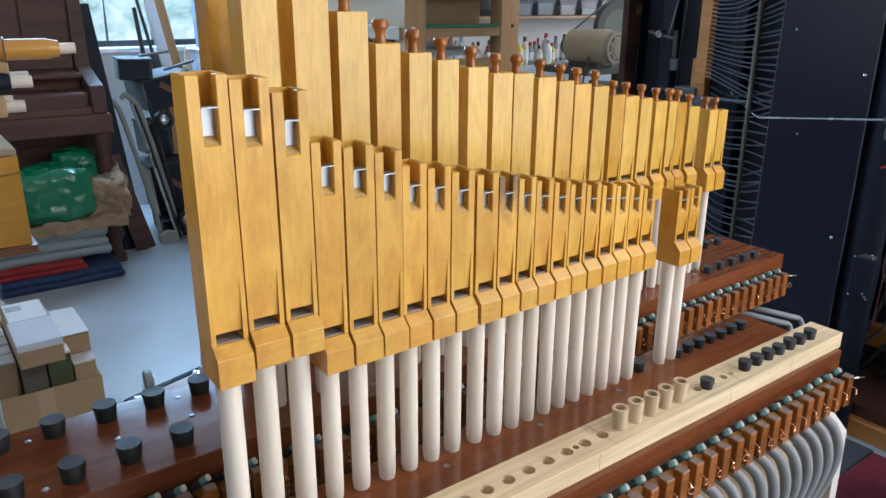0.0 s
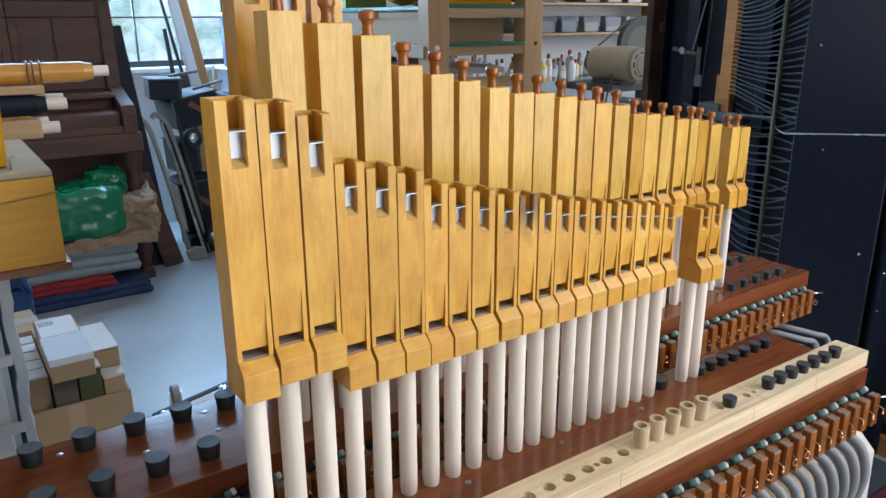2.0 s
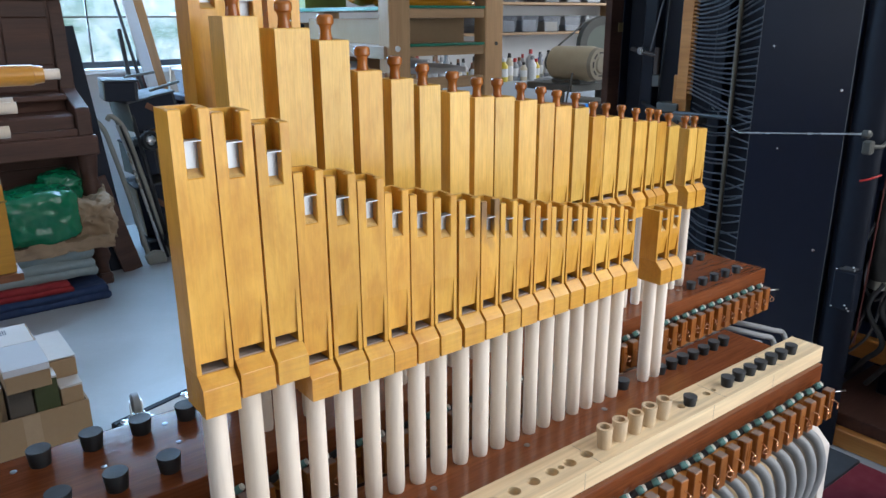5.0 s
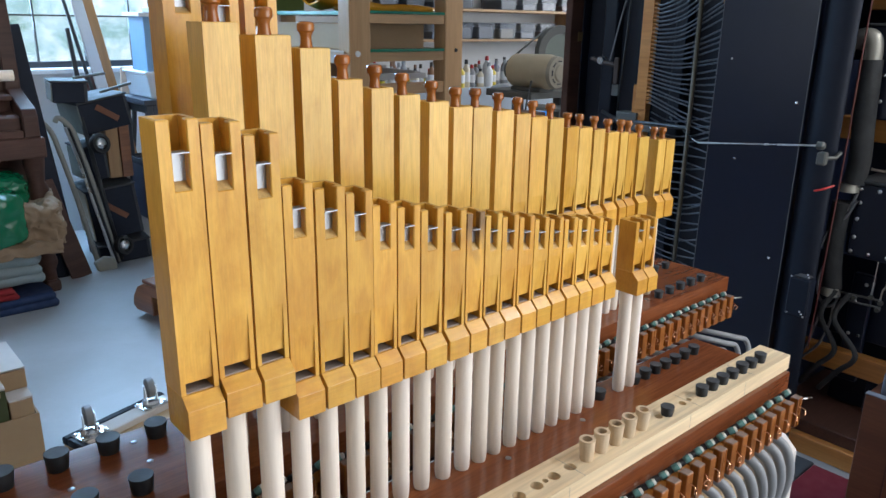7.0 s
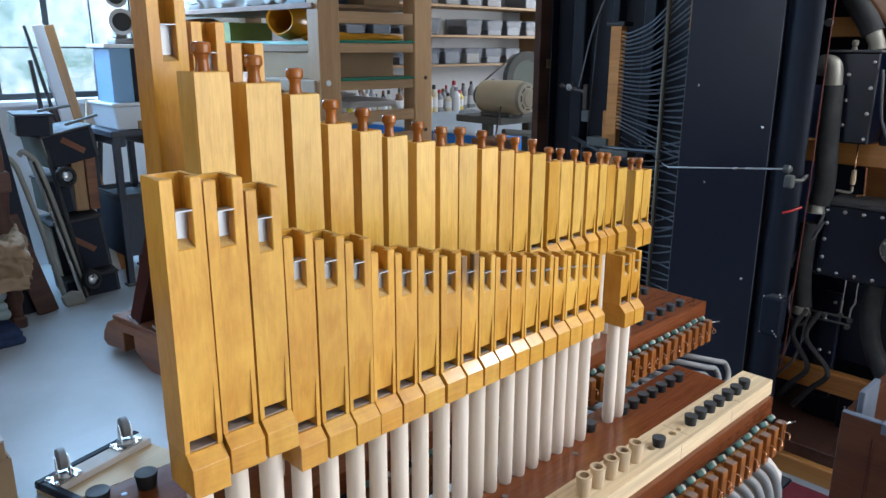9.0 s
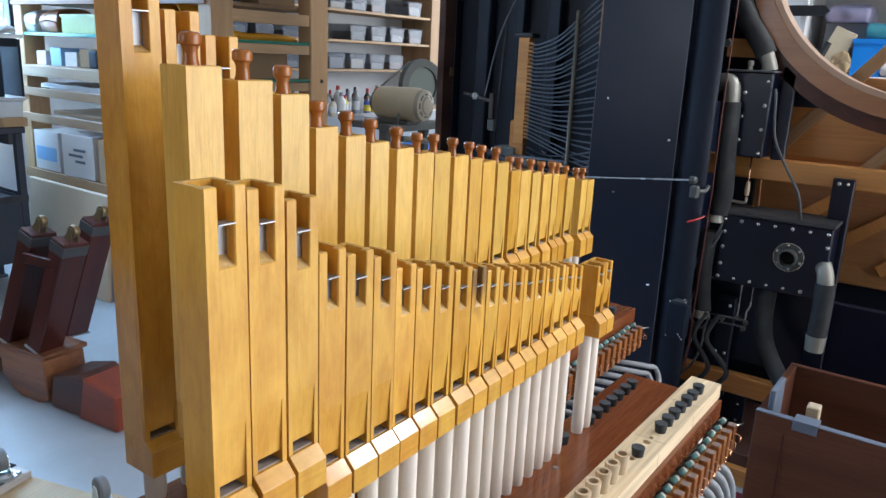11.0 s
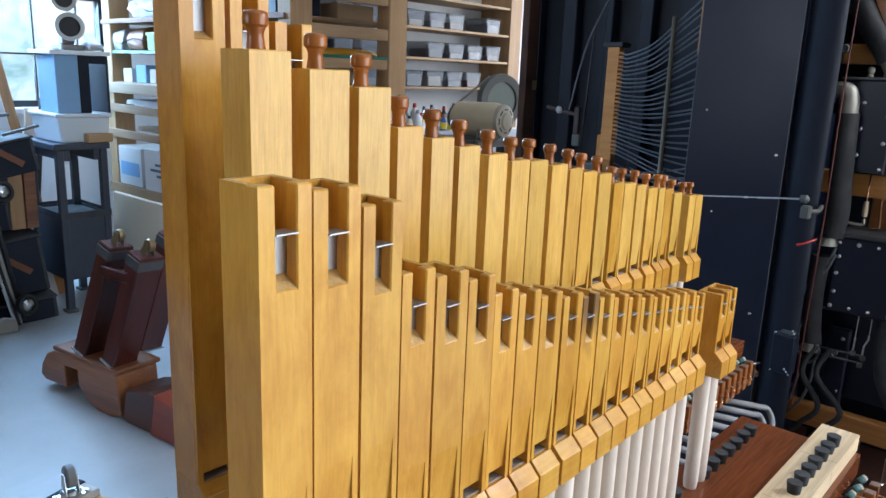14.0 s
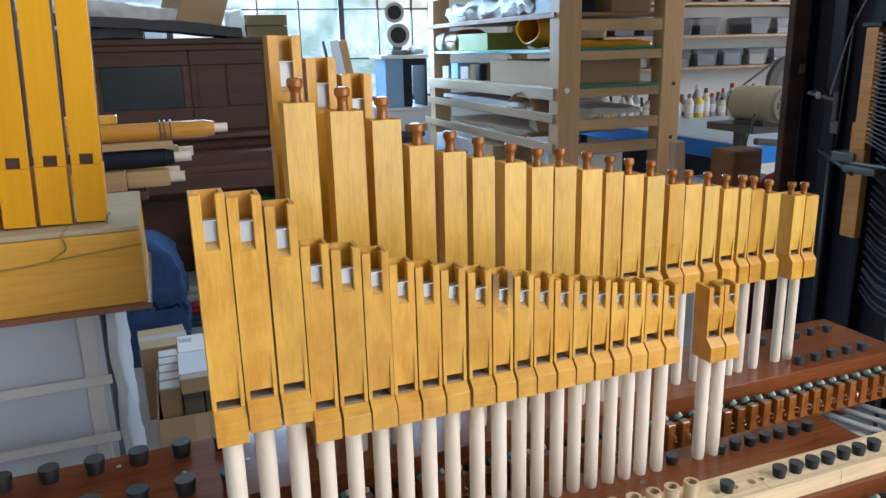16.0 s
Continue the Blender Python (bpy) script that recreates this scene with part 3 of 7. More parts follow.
for x in (0.352, 0.640, 0.905, 1.062):
    part("pencil_mark", bm_box((x, 0.4988, RAIL - 0.024), (x + 0.0007, 0.4989, RAIL - 0.002)), PENCIL, rail, "faint pencil line")
    part("pencil_mark", bm_box((x + 0.03, 0.500, RAIL + 0.0001), (x + 0.0306, 0.548, RAIL + 0.00025)), PENCIL, rail, "faint pencil line")
for i in range(7):
    stopper(0.968 + 0.0298 * i, 0.520, RAIL, 0.66, "ash rail")
stopper(0.877, 0.520, RAIL, 0.66, "ash rail")
for i in range(5):
    r = 0.0104
    solid("wooden_socket", bm_lathe([(0, 0), (r * 0.82, 0), (r, 0.029), (r * 0.97, 0.030), (r * 0.62, 0.030), (r * 0.60, 0.010), (0, 0.010)], 22), ASH_UP,
          "turned bare ash foot socket standing in the ash rail", "pipe socket", "sockets in the rail", (0.700 + 0.0293 * i, 0.522, RAIL - 0.001), rz=40 * i,
          rx=random.uniform(-2, 2), ry=random.uniform(-2, 2))

# ---- the valve actions under the boards ----
VB = bm_box((-0.0078, -0.017, -0.040), (0.0078, -0.003, 0.010), 0.0008)
VALVE_BLOCK = mesh_of("valve_block", VB, ACTION)
VALVE_TOP = mesh_of("block_top", bm_box((-0.0070, -0.0162, 0.0101), (0.0070, -0.0038, 0.0109)), DUSTY_TOP)
VALVE_BASE = mesh_of("valve_base", bm_box((-0.0135, -0.0065, -0.050), (0.0135, 0.016, -0.007), 0.001), ACTION_BASE)
VALVE_CAP = mesh_of("felt_button", bm_lathe([(0, 0), (0.0056, 0), (0.0062, 0.001), (0.0062, 0.0095), (0.0056, 0.0105), (0, 0.0105)], 14), TEAL)
VALVE_RING = mesh_of("leather_ring", bm_lathe([(0, 0.0106), (0.0052, 0.0106), (0.0054, 0.0118), (0.0050, 0.0145), (0.0030, 0.0152), (0, 0.0152)], 14), WHITE_RING)
VALVE_STEM = mesh_of("button_seat", bm_lathe([(0, -0.0150), (0.0050, -0.0150), (0.0056, -0.0140), (0.0056, -0.0005), (0, -0.0005)], 14), CLOTH_TUBE)
VALVE_NUT = mesh_of("stem_nut", bm_lathe([(0, -0.0200), (0.0034, -0.0200), (0.0034, -0.0152), (0, -0.0152)], 8), RUBBER)
ring = bm_tube([(0.0048 * math.cos(2 * math.pi * k / 14), 0, 0.0048 * math.sin(2 * math.pi * k / 14)) for k in range(14)], 0.0009, 6, True)
join(ring, bm_tube([(0, 0.0, 0.0048), (0, 0.0045, 0.0075), (0, 0.0100, 0.0080)], 0.0009, 6))
EYE_SCREW = mesh_of("eye_screw", ring, COPPER)


def valve(x, y, z, group):
    e = thing("valve_unit", "orange wooden valve unit with teal button and copper eye", "valve unit", group, (x, y, z))
    seat, turn = (-0.0045, 0.0082 + random.uniform(-0.0012, 0.0012), 0.0075), (0, 60 + random.uniform(-8, 8), -30 + random.uniform(-14, 14))
    for me, at, rot, k in ((VALVE_BLOCK, (0, 0, 0), (0, 0, 0), 1), (VALVE_TOP, (0, 0, 0), (0, 0, 0), 1), (VALVE_BASE, (0, 0.004, 0), (0, 0, 0), 1), (VALVE_CAP, seat, turn, 0.84), (VALVE_RING, seat, turn, 0.84),
                           (VALVE_STEM, seat, turn, 0.84), (VALVE_NUT, seat, turn, 0.84), (EYE_SCREW, (0.001, -0.0265, -0.012), (0, 0, random.uniform(-35, 35)), 1)):
        ob = new(me.name.split(".")[0], me)
        ob.parent = e
        ob.matrix_basis = pose(*at, *rot) @ Matrix.Diagonal((k, k, k, 1))
    return e


for i in range(32):
    valve(1.170 - 0.0298 * i, 0.472, 0.709, "valves under the front board")
for i in range(50):
    valve(1.515 - 0.0298 * i, 0.778, 0.713, "valves under the rear board")


for x, y, z in ((1.178, 0.462, 0.712), (1.523, 0.768, 0.716)):
    solid("steel_pin", bm_tube([(x, y, z), (x + 0.028, y - 0.010, z - 0.002)], 0.0017, 8), STEEL, "bright steel pin at the end of the valve row", "pin", "steel pins")


# grey tubes leaving the valves
def hose(points, r, label):
    return solid("grey_tube", bm_tube(spline(points, 6), r, 12), GREY_HOSE, label, "rubber tube", "grey tubes")


for i in range(20):
    x = 1.125 - 0.0298 * i
    hose([(x - 0.02, 0.500, 0.668), (x - 0.016, 0.470, 0.670), (x - 0.004, 0.446, 0.650), (x + 0.002, 0.438, 0.60), (x - 0.006, 0.455, 0.52), (x - 0.05, 0.48, 0.44)],
         0.0078, "bent grey rubber tube running down from the front valves")
for i in range(14):
    x = 1.44 - 0.045 * i
    hose([(x, 0.80, 0.655), (x + 0.02, 0.765, 0.652), (x + 0.06, 0.735, 0.640 - 0.001 * i), (x + 0.085, 0.72, 0.628), (x + 0.05, 0.70, 0.60), (x - 0.08, 0.70, 0.57)],
         0.0058, "bent grey rubber tube running back under the rear chest")

# the trestle that carries both chests
stand = thing("trestle", "light plywood trestle carrying the wind chests", "trestle")
PLY = wood("pale_plywood", (0.66, 0.50, 0.32), (0.55, 0.39, 0.23), "X", 0.6, 120, 10, 0, 0.2, 0.08)
for x in (0.24, 1.135):
    part("end_panel", bm_box((x, 0.52, 0.42), (x + 0.02, 0.97, 0.60), 0.001), PLY, stand)
part("end_bracket", bm_prism([(0.458, 0.425), (0.462, 0.606), (0.52, 0.66), (0.56, 0.66), (0.56, 0.425)], 1.186, 1.209, 0.001), CARD_WHITE, stand, "white painted end bracket")
part("shelf_panel", bm_box((0.2, 0.50, 0.40), (1.2, 0.98, 0.42), 0.001), PLY, stand)
for x in (0.26, 1.10):
    for y in (0.53, 0.92):
        part("leg", bm_box((x, y, 0), (x + 0.045, y + 0.045, 0.40), 0.002), PINE, stand)
for x in (0.26, 0.7, 1.13):
    part("bearer", bm_box((x - 0.02, 0.56, 0.582), (x + 0.02, 0.96, 0.5815 + 0.0015), 0.0), PLY, stand)
part("front_panel", bm_box((0.262, 0.512, 0.425), (1.13, 0.524, 0.655), 0.001), PLY, stand)

# ---- more materials ----
IRON = plain("dark_steel_frame", (0.03, 0.032, 0.035), 0.5, 0.3, 0.3, 40, 0.05)
CREAM = plain("cream_enamel_tube", (0.30, 0.29, 0.25), 0.4, 0, 0.15, 40, 0.03)
BEIGE = plain("beige_enamel", (0.46, 0.38, 0.25), 0.45, 0, 0.25, 30, 0.05)
GREY_IRON = plain("grey_cast_iron", (0.105, 0.110, 0.105), 0.5, 0.2, 0.3, 40, 0.1)
BLUE_CARD = plain("pale_blue_card", (0.20, 0.36, 0.56), 0.6, 0, 0.1, 20, 0.03)
BLUE_PAINT = plain("blue_bench_edge", (0.02, 0.27, 0.85), 0.4, 0, 0.15, 20, 0.03)
BENCH_TOP = plain("pale_bench_top", (0.46, 0.54, 0.62), 0.45, 0, 0.12, 10, 0.02)
WHITE_PLASTIC = plain("white_plastic", (0.66, 0.68, 0.70), 0.4, 0, 0.06, 20, 0.02)
GREEN_FILM = plain("green_plastic_film", (0.005, 0.165, 0.072), 0.24, 0, 0.45, 34, 0.5, spec=0.5)
GREEN_EDGE = plain("green_glass_edge", (0.03, 0.20, 0.13), 0.25, 0, 0.2, 30, 0.02)
BROWN_PAPER = plain("crumpled_brown_paper", (0.28, 0.19, 0.115), 0.8, 0, 0.2, 20, 0.15)
BLANKET = plain("grey_blue_blanket", (0.27, 0.33, 0.34), 0.95, 0, 0.25, 200, 0.4)
BLANKET_NAVY = plain("navy_moving_pad", (0.020, 0.042, 0.115), 0.95, 0, 0.3, 200, 0.4)
BLANKET_RED = plain("red_cloth", (0.30, 0.02, 0.025), 0.9, 0, 0.3, 200, 0.3)
AMBER_PLASTIC = plain("orange_plastic_bag", (0.85, 0.40, 0.03), 0.22, 0, 0.3, 15, 0.1)
CLOTH_WHITE = plain("white_plastic_sheet", (0.52, 0.52, 0.53), 0.5, 0, 0.1, 20, 0.2)
OLIVE = plain("olive_box", (0.19, 0.15, 0.07), 0.7, 0, 0.15, 40, 0.05)
LIME = plain("lime_green_card", (0.24, 0.31, 0.06), 0.5, 0, 0.3, 30, 0.1)
GREY_COVER = plain("grey_felt_cover", (0.055, 0.058, 0.064), 0.9, 0, 0.3, 120, 0.3)
CARPET_RED = plain("red_carpet", (0.20, 0.015, 0.03), 0.95, 0, 0.3, 200, 0.4)
BIN_GREY = clear("blue_grey_clear_plastic", (0.17, 0.20, 0.25), 0.3, 0.5)
BIN_CLEAR = clear("frosted_clear_plastic", (0.70, 0.77, 0.84), 0.3, 0.70)
GLASS = clear("window_glass", (0.9, 0.95, 1.0), 0.02, 0.10)
WOOD_LID = wood("tan_hoop_wood", (0.37, 0.165, 0.072), (0.25, 0.10, 0.042), "Y", 0.35, 120, 10, 0.3, 0.25, 0.1)
PALE_HOOP = plain("pale_hoop_lining", (0.46, 0.315, 0.225), 0.5, 0, 0.15, 20, 0.03)
INK = plain("faded_print", (0.10, 0.11, 0.14), 0.8, 0, 0.1, 60, 0.0)
BROWN_TAB = plain("brown_leather_tab", (0.18, 0.07, 0.035), 0.7, 0, 0.2, 60, 0.1)
COL = {"red": (0.45, 0.03, 0.03), "yellow": (0.60, 0.45, 0.03), "blue": (0.03, 0.07, 0.32), "white": (0.66, 0.66, 0.66), "black": (0.02, 0.02, 0.02),
       "grey": (0.25, 0.26, 0.28), "brown": (0.20, 0.09, 0.04), "cream": (0.55, 0.48, 0.35)}
PLAST = {k: plain(k + "_bottle_plastic", v, 0.4, 0, 0.1, 30, 0.02) for k, v in COL.items()}


def backdrop_material():
    """Sunlit trees far outside the window, out of focus."""
    m, nt, b = nodes_of("sunlit_trees_far_off")
    mp = stretched(nt, (1, 1, 1), False)
    n1 = noise_node(nt, mp.outputs[0], 1.7, 4, 0.6, 0.5)
    n2 = noise_node(nt, mp.outputs[0], 7.0, 4, 0.6, 0.8)
    a = ramp_node(nt, n1.outputs[0], [(0.36, (0.28, 0.46, 0.40)), (0.46, (0.56, 0.76, 0.82)), (0.62, (1.0, 1.0, 1.0))])
    c = ramp_node(nt, n2.outputs[0], [(0.35, (0.45, 0.62, 0.52)), (0.58, (1, 1, 1))])
    col = mix_node(nt, a.outputs[0], c.outputs[0], 0.6, "MULTIPLY")
    em = nt.nodes.new("ShaderNodeEmission")
    em.inputs[1].default_value = 1.1
    nt.links.new(col, em.inputs[0])
    nt.links.new(em.outputs[0], nt.nodes["Material Output"].inputs[0])
    return m


back = setting("backdrop", bm_box((-3.5, 8.0, -0.5), (6.0, 8.05, 5.5)), backdrop_material(), "bright blurred sunlit trees outside the window", "backdrop")

# ---- window ----
win = tagged(new("window_1"), "dark steel multi-pane window with daylit trees behind", "window", kind="structure")
wf = bmesh.new()
for x in (WX0 + 0.02, 0.645, 1.475, WX1 - 0.02):
    bm_box((x - 0.018, Y1 + 0.02, WZ0), (x + 0.018, Y1 + 0.07, WZ1), bm=wf)
for z in (WZ0 + 0.018, WZ1 - 0.018):
    bm_box((WX0, Y1 + 0.018, z - 0.018), (WX1, Y1 + 0.072, z + 0.018), bm=wf)
part("window_frame", wf, IRON, win)
mb = bmesh.new()
for x in (0.92, 1.19, 1.735, 1.98):
    bm_box((x - 0.0045, Y1 + 0.03, WZ0 + 0.03), (x + 0.0045, Y1 + 0.055, WZ1 - 0.03), bm=mb)
for k in range(4):
    z = 1.297 + 0.325 * k
    bm_box((WX0 + 0.03, Y1 + 0.0305, z - 0.0045), (WX1 - 0.03, Y1 + 0.0545, z + 0.0045), bm=mb)
part("glazing_bar", mb, IRON, win)
pane = part("pane", bm_box((WX0 + 0.03, Y1 + 0.04, WZ0 + 0.03), (WX1 - 0.03, Y1 + 0.043, WZ1 - 0.03)), GLASS, win)
pane.visible_shadow = False
part("window_sill", bm_box((WX0 - 0.06, Y1 - 0.05, WZ0 - 0.035), (WX1 + 0.06, Y1 + 0.02, WZ0 - 0.003), 0.003), WHITE_PAINT, win)

# ---- upright piano ----
piano = thing("upright_piano", "dusty dark walnut upright piano with panelled front", "piano", at=(0, 0, 0))
PX0, PX1, PY = -0.62, 0.88, 4.08
part("case", bm_box((PX0, PY + 0.05, 0.0), (PX1, PY + 0.52, 1.395), 0.004), WALNUT, piano)
part("lid", bm_box((PX0 - 0.02, PY + 0.01, 1.403), (PX1 + 0.02, PY + 0.54, 1.435), 0.008, seg=2), WALNUT, piano)
part("cornice", bm_box((PX0 - 0.008, PY + 0.025, 1.372), (PX1 + 0.008, PY + 0.0495, 1.4025), 0.006, seg=2), WALNUT, piano)
for x in (PX0, PX1 - 0.06):
    part("cheek", bm_prism([(PY + 0.0495, 1.37), (PY + 0.02, 0.96), (PY - 0.21, 0.885), (PY - 0.23, 0.85), (PY - 0.23, 0.756), (PY + 0.0495, 0.756)], x, x + 0.065, 0.004), WALNUT, piano)
    part("leg", bm_lathe([(0, 0.03), (0.034, 0.03), (0.03, 0.10), (0.045, 0.14), (0.032, 0.20), (0.045, 0.40), (0.05, 0.50), (0.036, 0.54), (0.05, 0.659), (0, 0.659)], 14), WALNUT, piano).location = (x + 0.03, PY - 0.18, 0)
    part("toe", bm_box((x, PY - 0.23, 0.0), (x + 0.065, PY + 0.06, 0.055), 0.008), WALNUT, piano)
part("key_bed", bm_box((PX0 - 0.01, PY - 0.24, 0.66), (PX1 + 0.02, PY + 0.0495, 0.755), 0.006), WALNUT, piano)
part("key_slip", bm_box((PX0 + 0.066, PY - 0.225, 0.7555), (PX1 - 0.062, PY - 0.191, 0.79), 0.003), WALNUT, piano)
part("fallboard", bm_prism([(PY - 0.19, 0.756), (PY - 0.19, 0.845), (PY - 0.17, 0.856), (PY - 0.06, 0.862), (PY - 0.03, 0.914), (PY + 0.04, 0.914), (PY + 0.04, 0.756)], PX0 + 0.066, PX1 - 0.063, 0.003), WALNUT, piano)
part("shelf_moulding", bm_box((PX0 + 0.066, PY - 0.12, 0.915), (PX1 - 0.066, PY + 0.0495, 0.942), 0.006), WALNUT, piano)
for x0, x1, w in ((PX0 + 0.07, -0.10, 0.04), (-0.06, 0.42, 0.04), (0.421, PX1 - 0.07, 0.20)):
    pb = bmesh.new()
    bm_box((x0, PY + 0.03, 0.95), (x1, PY + 0.0495, 1.075), 0.004, pb)
    bm_box((x0, PY + 0.03, 1.295), (x1, PY + 0.0495, 1.3715), 0.004, pb)
    bm_box((x0, PY + 0.03, 1.0755), (x0 + 0.04, PY + 0.0495, 1.2945), 0.004, pb)
    bm_box((x1 - w, PY + 0.03, 1.0755), (x1, PY + 0.0495, 1.2945), 0.004, pb)
    part("panel_frame", pb, WALNUT, piano)
part("spool_window", bm_box((-0.02, PY + 0.036, 1.076), (0.38, PY + 0.0495, 1.294), 0.002), plain("dark_spool_glass", (0.03, 0.045, 0.06), 0.12, 0, 0.3, 12, 0.02), piano, "dark glass pane before the paper roll")
part("lower_panel", bm_box((PX0 + 0.08, PY + 0.038, 0.12), (PX1 - 0.08, PY + 0.052, 0.58), 0.004), WALNUT, piano)


# ---- boxes, bags, cloths ----
def carton(lo, hi, mat, label, group="cartons", rz=0.0, tape=False, bars=0, lid=True):
    c = ((lo[0] + hi[0]) / 2, (lo[1] + hi[1]) / 2, lo[2])
    w, d, h = hi[0] - lo[0], hi[1] - lo[1], hi[2] - lo[2]
    e = thing("carton", label, "cardboard box", group, c, rz)
    part("box_body", bm_box((-w / 2, -d / 2, 0), (w / 2, d / 2, h - 0.003), 0.002), mat, e)
    if lid:
        part("flap", bm_box((-w / 2 + 0.001, -d / 2 + 0.001, h - 0.003), (w / 2 - 0.001, -0.001, h), 0.0008), mat, e)
        part("flap", bm_box((-w / 2 + 0.001, 0.001, h - 0.003), (w / 2 - 0.001, d / 2 - 0.001, h - 0.0004), 0.0008), mat, e)
    if tape:
        part("tape", bm_box((-w / 2 - 0.0006, -0.022, h - 0.05), (w / 2 + 0.0006, 0.022, h + 0.0006)), clear("packing_tape", (0.75, 0.75, 0.72), 0.12, 0.5), e, "shiny clear packing tape")
    for k in range(bars):
        part("print_bar", bm_box((-w * 0.3, -d / 2 - 0.0008, h * (0.70 - 0.14 * k)), (w * (0.25 - 0.12 * (k % 2)), -d / 2, h * (0.76 - 0.14 * k))), INK, e)
    return e


def lumpy(bm, amount, scale, seed):
    off = Vector((seed * 3.1, seed * 1.7, seed * 0.9))
    for v in bm.verts:
        n = noise.noise_vector((v.co + off) * scale)
        v.co += n * amount
    for f in bm.faces:
        f.smooth = True
    return bm


def soft(name, lo, hi, mat, label, cat, cuts=10, amount=0.02, scale=9, seed=1, puff=0.0, at_group="", rz=0, crease=0.0):
    """A soft bag, cloth or folded pad: a gridded block pushed about by noise."""
    bm = bmesh.new()
    bmesh.ops.create_cube(bm, size=1.0)
    bmesh.ops.subdivide_edges(bm, edges=bm.edges[:], cuts=cuts, use_grid_fill=True)
    w, d, h = (hi[i] - lo[i] for i in range(3))
    for v in bm.verts:
        x, y, z = v.co
        k = 1 - puff * (abs(2 * z) ** 2) * 0.5
        e = 1 - puff * max(abs(2 * x), abs(2 * y)) ** 3 * 0.6
        v.co = Vector((x * w * k, y * d * k, (z + 0.5) * h if z < 0 else ((z + 0.5) * h) * (e if z > 0 else 1)))
    lumpy(bm, amount, scale, seed)
    if crease:
        lumpy(bm, crease, scale * 3.3, seed + 5)
    for v in bm.verts:
        v.co.z = max(v.co.z, 0.0)
    return solid(name, bm, mat, label, cat, at_group, ((lo[0] + hi[0]) / 2, (lo[1] + hi[1]) / 2, lo[2]), rz)


# heap in front of the piano
def folded(name, lo, hi, layers, mat, label, seed, cat="blanket"):
    """A folded textile: layers with round folded ends at +x, pressed and waved."""
    bm = bmesh.new()
    h = (hi[2] - lo[2]) / layers
    n = 14
    for k in range(layers):
        r, zc = 0.5 * h, (k + 0.5) * h
        x1 = hi[0] - lo[0] - 0.012 * (k % 2)
        prof = [(x1 * j / 8, zc + r) for j in range(8)] + [(x1 - r + r * math.sin(q * math.pi / 6), zc + r * math.cos(q * math.pi / 6)) for q in range(7)] + [(x1 * j / 8, zc - r) for j in range(7, -1, -1)]
        rows = [[bm.verts.new((x, (hi[1] - lo[1]) * i / n, z)) for x, z in prof] for i in range(n + 1)]
        m = len(prof)
        for i in range(n):
            for j in range(m):
                bm.faces.new((rows[i][j], rows[i][(j + 1) % m], rows[i + 1][(j + 1) % m], rows[i + 1][j]))
        bm.faces.new(rows[0][::-1]), bm.faces.new(rows[-1])
    bmesh.ops.recalc_face_normals(bm, faces=bm.faces[:])
    lumpy(bm, 0.010, 9, seed)
    for v in bm.verts:
        v.co.z = max(v.co.z, 0.0)
    return solid(name, bm, mat, label, cat, at=lo)


folded("moving_pad", (-0.25, 3.64, 0), (0.82, 4.0, 0.065), 2, BLANKET_NAVY, "folded navy quilted moving pad lying on the floor", 1)
folded("folded_cloth", (0.05, 3.655, 0.064), (0.66, 3.93, 0.118), 2, BLANKET_RED, "folded red cloth on a navy pad", 2, "cloth")
folded("folded_blanket", (0.10, 3.70, 0.112), (0.79, 4.0, 0.200), 2, BLANKET, "folded grey-blue wool blanket on the heap", 3)
folded("folded_blanket", (0.34, 3.70, 0.196), (0.78, 3.98, 0.262), 1, BLANKET, "folded grey-blue wool blanket on the heap", 4)
soft("packing_paper", (0.36, 3.64, 0.25), (0.86, 3.96, 0.31), BROWN_PAPER, "crumpled brown packing paper on folded blankets", "packing paper", 26, 0.022, 13, 5, crease=0.012)
soft("packing_paper", (0.66, 3.70, 0.27), (0.90, 3.95, 0.47), BROWN_PAPER, "crumpled brown packing paper on folded blankets", "packing paper", 26, 0.035, 12, 6, crease=0.016)
def pillow(name, lo, hi, mat, label, cat, seed, power=5, amount=0.018, crease=0.008, ry=0, rz=0):
    """A stuffed bag: a block with rounded sides, dented and creased."""
    bm = bmesh.new()
    bmesh.ops.create_cube(bm, size=1.0)
    bmesh.ops.subdivide_edges(bm, edges=bm.edges[:], cuts=26, use_grid_fill=True)
    size = [hi[i] - lo[i] for i in range(3)]
    for v in bm.verts:
        p = 2 * v.co
        p /= sum(abs(q) ** power for q in p) ** (1 / power)
        v.co = Vector((p.x * size[0] / 2, p.y * size[1] / 2, (p.z + 1) * size[2] / 2))
    lumpy(bm, amount, 8, seed)
    lumpy(bm, crease, 26, seed + 3)
    lumpy(bm, crease * 0.5, 70, seed + 6)
    return solid(name, bm, mat, label, cat, at=((lo[0] + hi[0]) / 2, (lo[1] + hi[1]) / 2, lo[2]), ry=ry, rz=rz)


pillow("plastic_bag", (0.40, 3.62, 0.300), (0.745, 3.90, 0.550), GREEN_FILM, "stuffed shiny green plastic bag on the heap", "plastic bag", 7, ry=-3, rz=4)
pillow("plastic_bag", (0.62, 3.80, 0.450), (0.80, 3.98, 0.585), GREEN_FILM, "small shiny green plastic bag behind a larger one", "plastic bag", 12, 4, 0.02, 0.012)
soft("quilted_cover", (-0.34, 3.2, 0.0), (0.26, 3.60, 0.58), plain("blue_quilted_cloth", (0.016, 0.055, 0.155), 0.95, 0, 0.3, 120, 0.4), "blue quilted cover heaped on the floor", "blanket", 26, 0.035, 7, 8, 0.25, crease=0.014)

